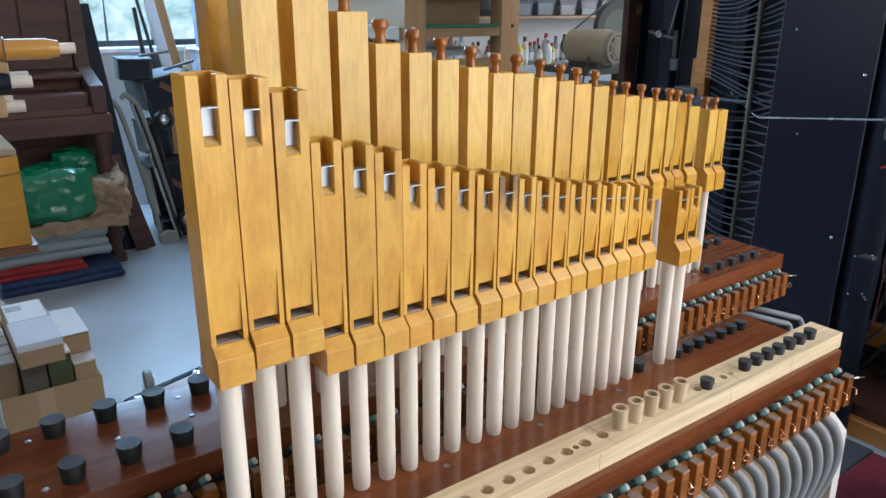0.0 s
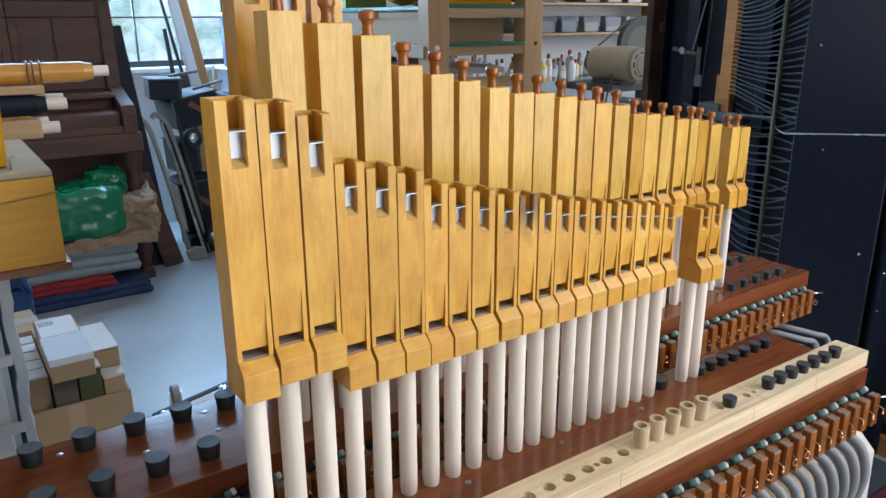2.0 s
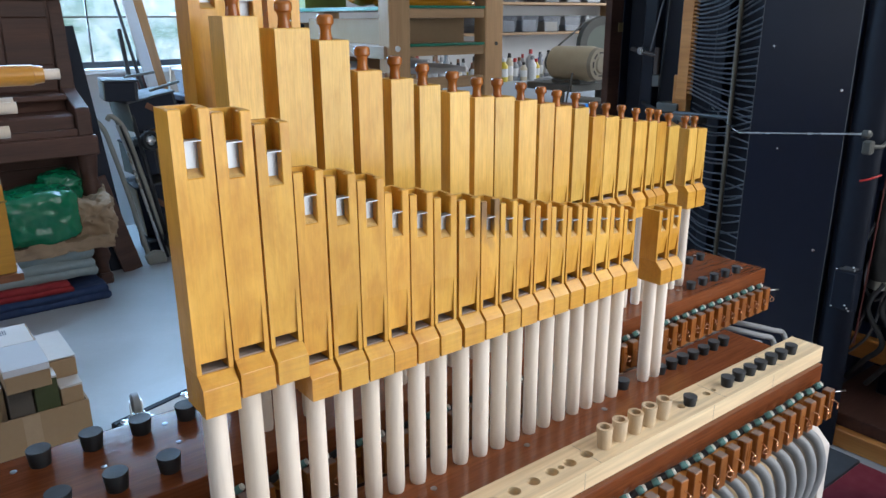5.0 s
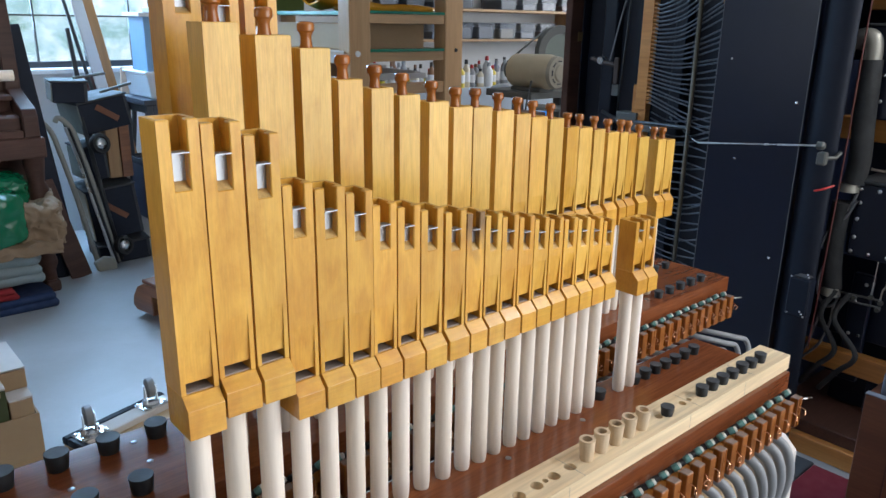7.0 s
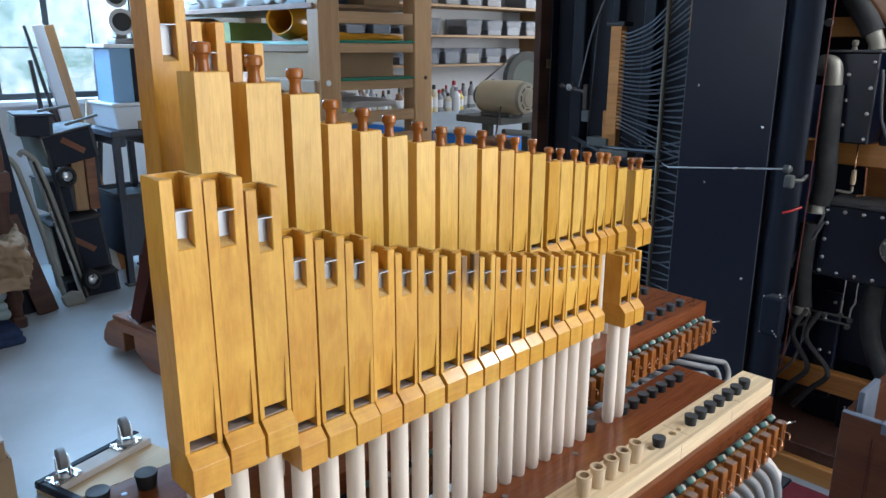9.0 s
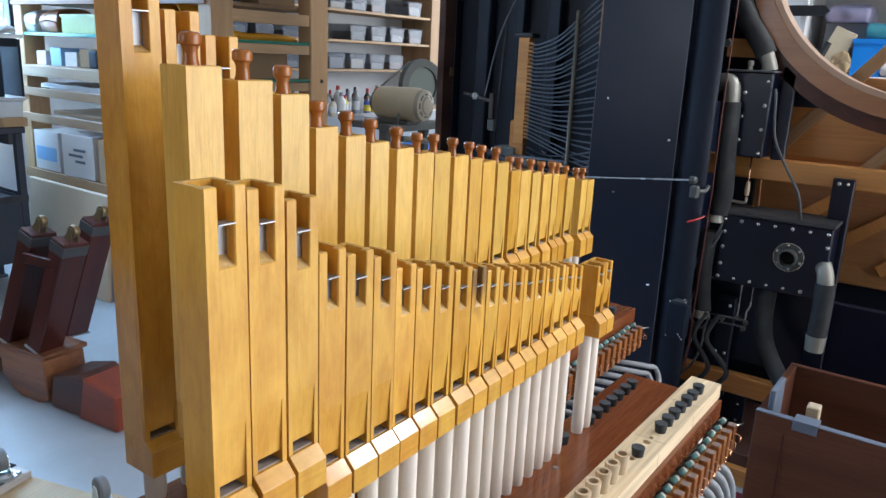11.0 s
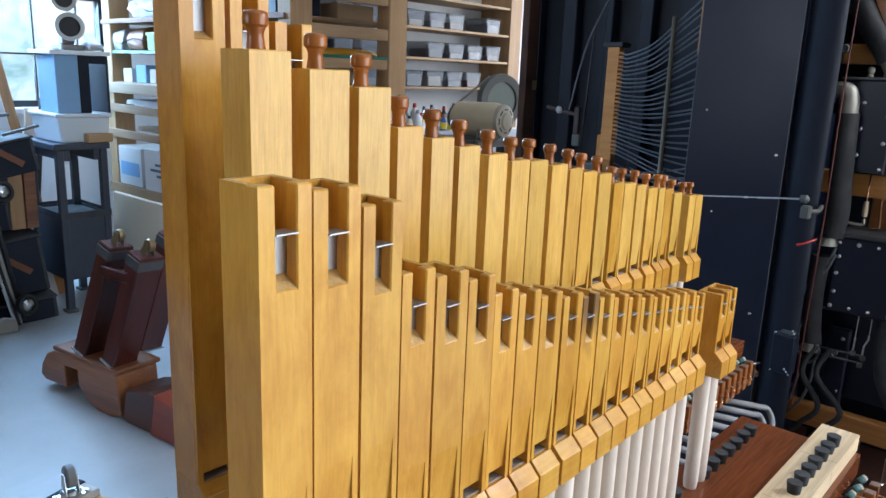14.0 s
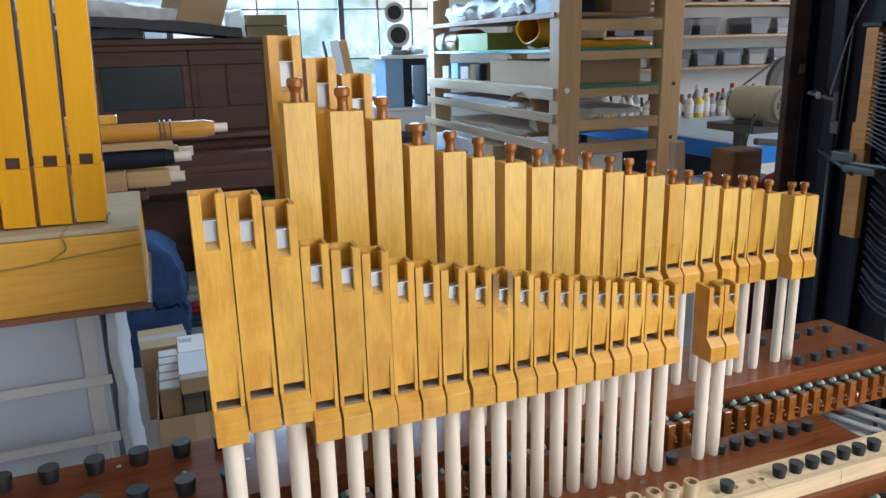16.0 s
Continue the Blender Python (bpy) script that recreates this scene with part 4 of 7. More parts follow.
# things on the piano
soft("dark_blanket", (-0.50, 4.10, 1.436), (0.22, 4.5, 1.485), GREY_COVER, "folded dark grey blanket on the piano", "blanket", 12, 0.012, 7, 45)
for ob, at, tilt in ((soft("grey_felt_cover", (-0.62, -0.24, 0.0), (0.46, 0.26, 0.052), GREY_COVER, "thick dark grey felt cover sloping on the piano", "cover", 18, 0.014, 5, 9, crease=0.005), (0.165, 4.28, 1.482), 5),
                     (soft("white_sheet", (-0.40, -0.20, 0.0), (0.20, 0.14, 0.09), CLOTH_WHITE, "crumpled white sheet on a felt cover", "sheet", 28, 0.032, 7, 10, crease=0.016), (0.12, 4.26, 1.530), 8),
                     (carton((-0.12, -0.13, 0.0), (0.12, 0.13, 0.19), CARD, "brown cardboard box tilted on a felt cover", rz=0), (0.45, 4.22, 1.506), 19)):
    ob.matrix_basis = Matrix.Translation(at) @ pose(0, 0, 0, 0, tilt, 0) @ (pose(0, 0, 0, 0, 0, 20) if ob.name.startswith("carton") else Matrix())
carton((0.74, 4.18, 1.436), (0.965, 4.40, 1.495), OLIVE, "flat olive box on the piano lid", rz=3, lid=False)
carton((0.745, 4.19, 1.4965), (0.975, 4.39, 1.556), OLIVE, "flat olive box on the piano lid", rz=-2, lid=False)
soft("clear_bag", (0.64, 4.12, 1.436), (0.725, 4.30, 1.575), BIN_CLEAR, "crumpled clear plastic bag on the piano", "plastic bag", 10, 0.02, 12, 11)

# ---- things leaning by the window ----
solid("dark_board", bm_box((-0.06, -0.012, 0), (0.06, 0.012, 1.26), 0.003), BLACK_MATT, "tall narrow black board leaning beside the piano", "board", at=(0.98, 4.06, 0), rx=-5, ry=-5)
solid("dark_plank", bm_box((-0.05, -0.01, 0), (0.05, 0.01, 0.52), 0.003), WALNUT, "short dark plank leaning beside the piano", "board", at=(1.02, 4.0, 0), rx=-10, ry=-12)
truck = thing("hand_truck", "cream tubular folding hand truck leaning by the window", "hand truck", at=(1.15, 4.08, 0))
for dx in (-0.10, 0.0):
    part("rail", bm_tube(spline([(dx + 0.08, 0.0, 0.02), (dx + 0.03, 0.03, 0.35), (dx - 0.02, 0.06, 0.62), (dx - 0.05, 0.07, 0.74), (dx - 0.10, 0.08, 0.80), (dx - 0.12, 0.09, 0.78)], 6), 0.0135, 10), CREAM, truck)
part("strut", bm_tube([(0.10, 0.0, 0.03), (0.0, 0.06, 0.80)], 0.011, 8), IRON, truck)
part("edge_bar", bm_tube([(-0.085, 0.05, 0.755), (-0.05, 0.03, 0.60), (0.055, -0.03, 0.02)], 0.008, 8), STEEL, truck, "bright steel edge bar")
part("edge_bar", bm_tube([(-0.070, 0.05, 0.750), (-0.035, 0.03, 0.60), (0.072, -0.03, 0.02)], 0.007, 8), RUBBER, truck, "black rubber edge")
part("toe_plate", bm_prism([(-0.04, 0.0), (-0.055, 0.05), (0.0, 0.075), (0.05, 0.06), (0.06, 0.0)], -0.06, -0.02, 0.006, "Y"), CREAM, truck)
for x, z in ((0.05, 0.67), (0.11, 0.115)):
    hub = part("hub", bm_lathe([(0, -0.014), (0.030, -0.014), (0.034, -0.004), (0.030, 0.012), (0.018, 0.022), (0, 0.026)], 22), STEEL, truck, "domed chrome hub")
    tyre = part("tyre", bm_lathe([(0.0345, -0.016), (0.050, -0.016), (0.055, 0.0), (0.050, 0.016), (0.0345, 0.016), (0.0345, -0.016)], 24), RUBBER, truck, "black rubber tyre")
    hub.matrix_basis = tyre.matrix_basis = pose(x, -0.03, z, 80, 0, 20)


def bellows_box(lo, hi, rz, tab, tilt=0.0, side=None):
    c = ((lo[0] + hi[0]) / 2, (lo[1] + hi[1]) / 2, lo[2])
    w, d, h = hi[0] - lo[0], hi[1] - lo[1], hi[2] - lo[2]
    e = thing("pneumatic_box", "dusty black pneumatic box with brown leather tab" if tab else "dusty black pneumatic box with a worn edge", "pneumatic box", "stacked pneumatic boxes", c, rz, ry=tilt)
    part("box_body", bm_box((-w / 2, -d / 2, 0), (w / 2, d / 2, h - 0.012), 0.004), BLACK_MATT, e)
    part("top_board", bm_box((-w / 2 - 0.008, -d / 2 - 0.008, h - 0.0115), (w / 2 + 0.008, d / 2 + 0.008, h), 0.003), GREY_COVER, e)
    part("end_cheek", bm_box((-w / 2 - 0.007, -d / 2 - 0.002, 0.004), (-w / 2 - 0.0005, d / 2 - 0.01, h - 0.014), 0.002), side or BEIGE, e, "pale worn end board")
    part("corner_strip", bm_box((w / 2 - 0.014, -d / 2 - 0.003, 0.003), (w / 2 + 0.001, -d / 2 - 0.0003, h - 0.014), 0.001), GREY_COVER, e)
    if tab:
        o = part("tab", bm_box((-0.065, -d / 2 - 0.004, -0.015), (0.065, -d / 2 - 0.0005, 0.015), 0.001), BROWN_TAB, e, "brown leather tab")
        o.matrix_basis = pose(0.01, 0, h * 0.52, 0, 42, 0)
    return e


WORN_GREEN = plain("worn_grey_green_paint", (0.22, 0.24, 0.21), 0.7, 0, 0.4, 30, 0.1)
bellows_box((1.18, 4.12, 0.0), (1.44, 4.44, 0.115), -6, False, -4, GREY_COVER)
bellows_box((1.17, 4.16, 0.135), (1.42, 4.46, 0.420), -4, True, -6)
bellows_box((1.16, 4.20, 0.455), (1.27, 4.44, 0.640), 4, False, -4, WORN_GREEN)
for x0, x1, z1, mat in ((1.280, 1.345, 0.745, PINE), (1.350, 1.405, 0.735, RUST_WOOD)):
    solid("wood_block", bm_box((x0, 4.21, 0.452), (x1, 4.40, z1), 0.003), mat, "upright wood block between pneumatic boxes", "wood block", "wood blocks")
bellows_box((1.15, 4.14, 0.725), (1.40, 4.44, 0.895), 4, True, -10, WORN_GREEN)
bellows_box((1.04, 4.12, 0.875), (1.20, 4.34, 0.985), -8, False, 2, WORN_GREEN)
solid("iron_lever_bar", bm_box((0, 0, 0), (0.16, 0.016, 0.014), 0.003), GREY_IRON, "loose iron lever lying on a pneumatic box", "lever", at=(1.13, 4.12, 0.990), ry=-7)
solid("iron_lever_bar", bm_box((0, 0, 0), (0.17, 0.016, 0.014), 0.003), GREY_IRON, "loose iron lever lying on a pneumatic box", "lever", at=(1.26, 4.15, 0.912), ry=-14)
ORANGE_PLANK = wood("orange_brown_plank", (0.42, 0.20, 0.06), (0.30, 0.125, 0.036), "Z", 0.6, 120, 12, 0, 0.3, 0.1)
for x, y, lean, w, hgt, mat, lab in ((1.545, 4.50, 8.5, 0.030, 1.44, CARD_WHITE, "white painted trim board leaning at the window"),
                                     (1.600, 4.52, 8.5, 0.034, 1.44, ORANGE_PLANK, "orange-brown plank leaning at the window"),
                                     (1.505, 4.51, 9.5, 0.008, 1.44, IRON, "thin dark iron angle leaning at the window"),
                                     (1.36, 4.56, 3.5, 0.011, 1.24, IRON, "thin dark iron rod leaning at the window"),
                                     (1.47, 4.62, -7, 0.028, 1.02, PALE_HOOP, "pale batten leaning at the window"),
                                     (1.50, 4.64, -9, 0.012, 1.08, IRON, "thin rod leaning at the window"),
                                     (1.44, 4.60, 2, 0.055, 0.98, DEEP_RED, "dark red-brown board leaning at the window")):
    solid("leaning_board", bm_box((-w, -0.012, 0), (w, 0.012, hgt), 0.003), mat, lab, "board", "boards at the window", (x, y, 0), rx=-6, ry=-lean)

# ---- black cart with a bin and a blue box ----
NAVY_STEEL = plain("worn_navy_steel", (0.036, 0.046, 0.068), 0.45, 0.0, 0.4, 24, 0.06)
cart = thing("steel_table", "dark steel work table with a deep lower bin", "table", at=(1.505, 4.16, 0))
CW, CD = 0.215, 0.36
for x in (0, CW):
    for y in (0, CD):
        part("leg", bm_box((x - 0.018, y - 0.018, 0.0), (x + 0.018, y + 0.018, 0.835), 0.003), NAVY_STEEL, cart)


def tray(x0, y0, x1, y1, z0, z1, t=0.006):
    bm = bm_box((x0, y0, z0), (x1, y1, z0 + t))
    for a, b in (((x0, y0), (x1, y0 + t)), ((x0, y1 - t), (x1, y1)), ((x0, y0 + t), (x0 + t, y1 - t)), ((x1 - t, y0 + t), (x1, y1 - t))):
        bm_box((a[0], a[1], z0 + t), (b[0], b[1], z1), bm=bm)
    return bm


part("deep_bin", tray(-0.012, -0.012, CW + 0.012, CD + 0.012, 0.17, 0.505), NAVY_STEEL, cart)
part("bin_rim", tray(-0.020, -0.020, CW + 0.020, CD + 0.020, 0.486, 0.520, 0.0075), GREY_COVER, cart, "grey worn rim of the bin")
for x in (0, CW):
    for y in (0, CD):
        part("foot_plate", bm_box((x - 0.03, y - 0.03, 0.0), (x + 0.03, y + 0.03, 0.016), 0.003), GREY_IRON, cart)
part("table_top", bm_box((-0.03, -0.03, 0.836), (CW + 0.03, CD + 0.02, 0.868), 0.004), NAVY_STEEL, cart)
for x in (0.019, CW - 0.049):
    part("apron", bm_box((x, -0.012, 0.78), (x + 0.03, CD, 0.8355), 0.003), NAVY_STEEL, cart)
tub = thing("storage_tub", "white translucent plastic storage tub on a steel table", "storage tub", at=(1.515, 4.17, 0.869))
part("tub_body", bm_prism([(0.015, 0.0), (0.0, 0.125), (0.26, 0.125), (0.245, 0.0)], 0.0, 0.34, 0.006, "Y"), clear("milky_plastic", (0.74, 0.80, 0.86), 0.3, 0.72), tub)
part("contents", bm_box((0.03, 0.02, 0.008), (0.225, 0.31, 0.09), 0.01), PLAST["grey"], tub)
part("tub_lid", bm_box((-0.010, -0.010, 0.1255), (0.270, 0.350, 0.142), 0.004), WHITE_PLASTIC, tub)
solid("pine_offcut", bm_box((0, 0, 0), (0.13, 0.05, 0.045), 0.003), PINE_X, "short pine offcut on the steel table", "wood block", at=(1.64, 4.118, 0.869), rz=6)
blue = thing("blue_box", "tall pale blue box with one black side", "box", at=(1.535, 4.20, 1.012))
part("box_body", bm_box((0, 0, 0), (0.112, 0.22, 0.285), 0.003), BLUE_CARD, blue)
part("black_side", bm_box((0.1125, 0.004, 0), (0.168, 0.22, 0.283), 0.003), BLACK_MATT, blue)
part("top_rail", bm_box((0.1685, 0.004, 0.245), (0.252, 0.02, 0.283), 0.002), BLACK_MATT, blue)
part("right_post", bm_box((0.2525, 0.004, 0.0), (0.264, 0.22, 0.283), 0.002), BLACK_MATT, blue)
part("top_plate", bm_box((-0.03, -0.02, 0.286), (0.27, 0.24, 0.306), 0.003), WHITE_PAINT, blue)
grinder = thing("bench_grinder", "small grey bench grinder with dark wheel", "bench grinder", at=(1.64, 4.30, 1.318))
PALE_ENAMEL = plain("pale_grey_enamel", (0.50, 0.48, 0.46), 0.45, 0, 0.2, 30, 0.05)
TAUPE = plain("taupe_machine_paint", (0.20, 0.18, 0.165), 0.5, 0, 0.25, 30, 0.06)
part("base", bm_box((-0.05, -0.06, 0), (0.06, 0.06, 0.03), 0.006), TAUPE, grinder)
part("column", bm_box((-0.03, -0.03, 0.0305), (0.03, 0.03, 0.07), 0.006), TAUPE, grinder)
for x, z, r in ((0.01, 0.115, 0.068), (-0.01, 0.245, 0.058)):
    part("wheel_guard", bm_lathe([(r * 0.72, 0.05), (r, 0.05), (r, -0.04), (r * 0.5, -0.06), (0, -0.06)], 26), PALE_ENAMEL, grinder, "pale enamelled wheel guard").matrix_basis = pose(x, -0.02, z, 90, 0, -18)
    part("wheel", bm_lathe([(0, 0.03), (r * 0.70, 0.03), (r * 0.70, 0.0), (0, 0.0)], 24), IRON, grinder, "dark grinding wheel").matrix_basis = pose(x, -0.02, z, 90, 0, -18)
soft("white_rag", (1.70, 4.19, 1.318), (1.78, 4.28, 1.36), CLOTH_WHITE, "crumpled white rag on the box", "rag", 10, 0.015, 14, 46, 0.3)

# ---- the lumber rack ----
PALE_RAIL = wood("pale_whitewood_rail", (0.40, 0.29, 0.19), (0.32, 0.22, 0.135), "Y", 0.6, 120, 12, 0, 0.2, 0.1)
RAIL_BROWN = wood("red_brown_rail", (0.28, 0.135, 0.075), (0.19, 0.085, 0.045), "Y", 0.6, 120, 12, 0, 0.25, 0.2)
RAIL_TAN = wood("tan_pine_rail", (0.42, 0.27, 0.15), (0.32, 0.19, 0.10), "Y", 0.6, 120, 12, 0, 0.25, 0.2)
rack = thing("shelf_rack", "tall pine lumber rack with loaded shelves", "shelf rack")
RX0, RX1, RY0, RY1 = 1.962, 2.645, 2.888, 4.60
for x in (RX0, RX1 - 0.115):
    for y in (RY0, RY1 - 0.09):
        part("post", bm_box((x, y, 0), (x + 0.115, y + 0.09, 2.75), 0.004), PINE, rack)
for k, z in enumerate((0.60, 1.165, 1.335, 1.50, 1.70)):
    part("shelf", bm_box((RX0 + 0.006, RY0 + 0.095, z - 0.018), (RX1 - 0.006, RY1 - 0.002, z), 0.002), (PINE_Y, PINE_Y, GREEN_EDGE, PINE_Y, PINE_Y)[k], rack)
    if k != 2:
        part("side_rail", bm_box((RX0 - 0.012, RY0 + 0.03, z - (0.060 if k in (0, 1, 4) else 0.026)), (RX0 - 0.0005, RY1, z - 0.004), 0.002), (RAIL_TAN, PALE_RAIL, PINE_Y, RAIL_BROWN, RAIL_TAN)[k], rack)
for z, g in ((0.895, 0), (1.01, 0), (1.165, 1), (1.335, 1), (1.465, 0), (1.62, 1)):
    part("cross_rail", bm_box((RX0 + 0.117, RY0 + 0.01, z - 0.052), (RX1 - 0.117, RY0 + 0.05, z - 0.009 * g), 0.002), PINE_X, rack)
    if g:
        part("glass_edge", bm_box((RX0 + 0.117, RY0 + 0.004, z - 0.0085), (RX1 - 0.117, RY0 + 0.08, z + 0.004), 0.001), GREEN_EDGE, rack, "green glass shelf edge")
for z in (0.905, 1.045):
    part("long_rail", bm_box((RX0 - 0.012, RY0 + 0.03, z - 0.045), (RX0 - 0.0005, RY1 + 0.12, z), 0.002), PINE_Y, rack)
o = part("bolt", bm_lathe([(0, 0), (0.014, 0), (0.012, 0.006), (0, 0.008)], 14), WHITE_PLASTIC, rack, "white round bolt cover")
o.matrix_basis = pose(2.005, RY0, 1.15, 90, 0, 0)
for z in (1.02, 1.28):
    part("bolt", bm_lathe([(0, 0), (0.010, 0), (0.009, 0.004), (0, 0.005)], 12), IRON, rack).matrix_basis = pose(2.60, RY0, z - 0.12, 90, 0, 0)

carton((1.955, 4.22, 0.601), (2.3, 4.48, 0.815), CARD_WHITE, "white carton with blue print on the rack", rz=0)
solid("paper_label", bm_box((-0.001, 0.0, 0.0), (0.001, 0.21, 0.075)), BLUE_CARD, "blue printed label on a white carton", "label", at=(1.9535, 4.245, 0.655))
carton((1.950, 3.88, 0.601), (2.3, 4.17, 0.825), CARD_WHITE, "pale carton with handwriting on the rack", rz=2)
for k, (y, z, l) in enumerate(((3.93, 0.74, 0.11), (3.96, 0.71, 0.13), (3.94, 0.68, 0.09))):
    solid("handwriting", bm_box((-0.001, 0, 0), (0.001, l, 0.014)), INK, "dark handwritten line on a pale carton", "writing", "handwriting on the carton", (1.9445, y, z), rz=2)
carton((1.955, 3.58, 0.601), (2.26, 3.83, 0.82), CARD, "brown carton wrapped in film on the rack", rz=-2)
solid("beige_board", bm_box((-0.012, -0.40, 0), (0.012, 0.40, 0.555), 0.006), plain("beige_panel", (0.56, 0.42, 0.29), 0.6, 0, 0.12, 12, 0.03), "beige flat panel with taped edges leaning on the rack", "panel", at=(1.885, 4.09, 0), ry=4)
for i in range(4):
    carton((2.0 + 0.01 * i, 4.36 - 0.13 * i, 1.166), (2.16, 4.46 - 0.13 * i, 1.24 + 0.02 * (i % 2)), (CARD_WHITE, BLUE_CARD, CARD_WHITE, CARD)[i], "small card box on the rack shelf", rz=3 * i)
carton((2.0, 3.02, 1.166), (2.5, 3.72, 1.285), CARD, "long brown carton with printed mark on the rack", lid=False)
solid("small_camera", bm_box((0, 0, 0), (0.05, 0.08, 0.09), 0.012, seg=2), BLACK_MATT, "small black device on the rack shelf", "device", at=(1.99, 3.84, 1.166))
lime = thing("lime_box", "open lime green cardboard tray on the rack shelf", "tray", at=(1.985, 3.72, 1.336))
part("tray_body", tray(0.0, 0.0, 0.25, 0.42, 0.0, 0.085), LIME, lime)
part("rim", tray(-0.006, -0.006, 0.256, 0.426, 0.076, 0.092), LIME, lime)
part("contents", bm_box((0.02, 0.02, 0.007), (0.23, 0.40, 0.06), 0.01), BROWN_PAPER, lime)
soft("brown_bag", (1.985, 4.18, 1.336), (2.2, 4.36, 1.46), RUST_WOOD, "slumped dark brown bag on the rack shelf", "bag", 12, 0.02, 9, 12, 0.3)
soft("white_bag", (1.985, 4.40, 1.336), (2.14, 4.52, 1.45), CLOTH_WHITE, "slumped white bag on the rack shelf", "bag", 12, 0.02, 9, 13, 0.3)
bag = bm_lathe([(0.012, -0.22), (0.07, -0.19), (0.078, -0.04), (0.060, 0.05), (0.068, 0.055), (0.083, -0.03), (0.077, -0.20), (0, -0.235)], 16, True)
lumpy(bag, 0.012, 11, 13)
solid("orange_bag", bag, AMBER_PLASTIC, "glossy orange plastic bag lying on the rack", "bag", at=(2.02, 3.24, 1.425), rx=90, ry=0, rz=-62)
soft("orange_film", (2.10, 2.99, 1.336), (2.55, 3.25, 1.375), AMBER_PLASTIC, "flat yellow plastic film on the rack shelf", "plastic film", 12, 0.014, 9, 14, 0.2)
soft("white_sheeting", (1.985, 3.2, 1.501), (2.5, 4.3, 1.60), CLOTH_WHITE, "crumpled white plastic sheeting on the rack", "sheeting", 34, 0.035, 9, 15, 0.1, crease=0.022)
solid("black_bin", tray(0, 0, 0.24, 0.2, 0, 0.15), BLACK, "open black plastic bin on the rack", "bin", at=(2.0, 3.04, 1.501))
carton((2.10, 3.0, 1.701), (2.5, 3.5, 1.85), CARD, "brown carton on the top shelf of the rack")
carton((2.30, 2.99, 1.501), (2.52, 3.2, 1.57), CARD, "low brown carton on the rack", lid=False)
soft("white_sheeting", (2.2, 2.99, 1.02), (2.5, 3.4, 1.05), CLOTH_WHITE, "papers and film lying across the rack rails", "sheeting", 12, 0.01, 8, 16)
soft("loose_paper", (1.985, 3.3, 1.046), (2.5, 4.4, 1.07), CLOTH_WHITE, "loose white papers lying on the rack rails", "paper", 14, 0.01, 8, 17)
soft("loose_paper", (1.985, 3.2, 0.906), (2.5, 4.3, 0.93), BROWN_PAPER, "loose brown papers lying on the rack rails", "paper", 14, 0.01, 8, 18)
arc = [(0.0, 0.0), (0.02, 0.085), (0.07, 0.15), (0.14, 0.185), (0.20, 0.175), (0.26, 0.13)]
sheet = bm_prism(arc + [(x, z - 0.006) for x, z in arc[::-1]], -0.10, 0.12, 0.0, "X")
solid("bent_card", sheet, plain("tan_card_sheet", (0.40, 0.25, 0.14), 0.8, 0, 0.2, 30, 0.06), "stiff brown card sheet bent over the rack rail", "card sheet", at=(2.06, 3.10, 0.952), rx=0, rz=8)
solid("bent_card", bm_box((-0.004, 0.0, 0.0), (0.004, 0.11, 0.125), 0.002), CARD, "stiff brown card sheet standing in the rack", "card sheet", at=(2.0, 3.14, 0.932), rx=14)
carton((2.05, 3.0, 0.70), (2.4, 3.3, 0.84), WHITE_PLASTIC, "white and black carton low in the rack", rz=8)

# ---- blue bench, bottles and bins at the back wall ----
bench = thing("work_bench", "pale topped workbench with a blue edge", "workbench", at=(0, 0, 0))
part("bench_top", bm_box((3.22, 3.0, 0.765), (5.7, 4.94, 0.80), 0.004), BENCH_TOP, bench)
part("blue_apron", bm_box((3.205, 2.985, 0.70), (5.715, 2.999, 0.797), 0.002), BLUE_PAINT, bench)
part("blue_apron", bm_box((3.205, 3.0, 0.70), (3.219, 4.94, 0.797), 0.002), BLUE_PAINT, bench)
for x in (3.30, 5.6):
    for y in (3.10, 4.85):
        part("leg", bm_box((x - 0.03, y - 0.03, 0), (x + 0.03, y + 0.03, 0.7645), 0.003), IRON, bench)
carton((3.40, 3.15, 0.0), (3.85, 3.7, 0.52), WHITE_PLASTIC, "white appliance box under the bench", rz=0)
carton((3.35, 3.9, 0.0), (3.9, 4.5, 0.60), BLACK_MATT, "dark equipment box under the bench", rz=0)
soft("rag", (3.95, 3.6, 0.80), (4.4, 4.0, 0.86), CLOTH_WHITE, "crumpled white rag on the bench", "rag", 10, 0.025, 8, 20)


def bottle(x, y, z, r, h, body, cap, group="bottles on the bench"):
    e = thing("bottle", "small %s plastic bottle with %s cap" % (body, cap), "bottle", group, (x, y, z))
    body_ = part("bottle_body", bm_lathe([(0, 0), (r, 0), (r, h * 0.66), (r * 0.45, h * 0.80), (r * 0.45, h * 0.84), (0, h * 0.84)], 12), PLAST[body], e)
    part("cap", bm_lathe([(0, h * 0.841), (r * 0.5, h * 0.841), (r * 0.42, h), (0, h)], 10), PLAST[cap], body_)
    part("bottle_label", bm_lathe([(r * 1.01, h * 0.2), (r * 1.01, h * 0.55)], 12), PLAST["yellow" if body in ("blue", "black") else "white"], body_)


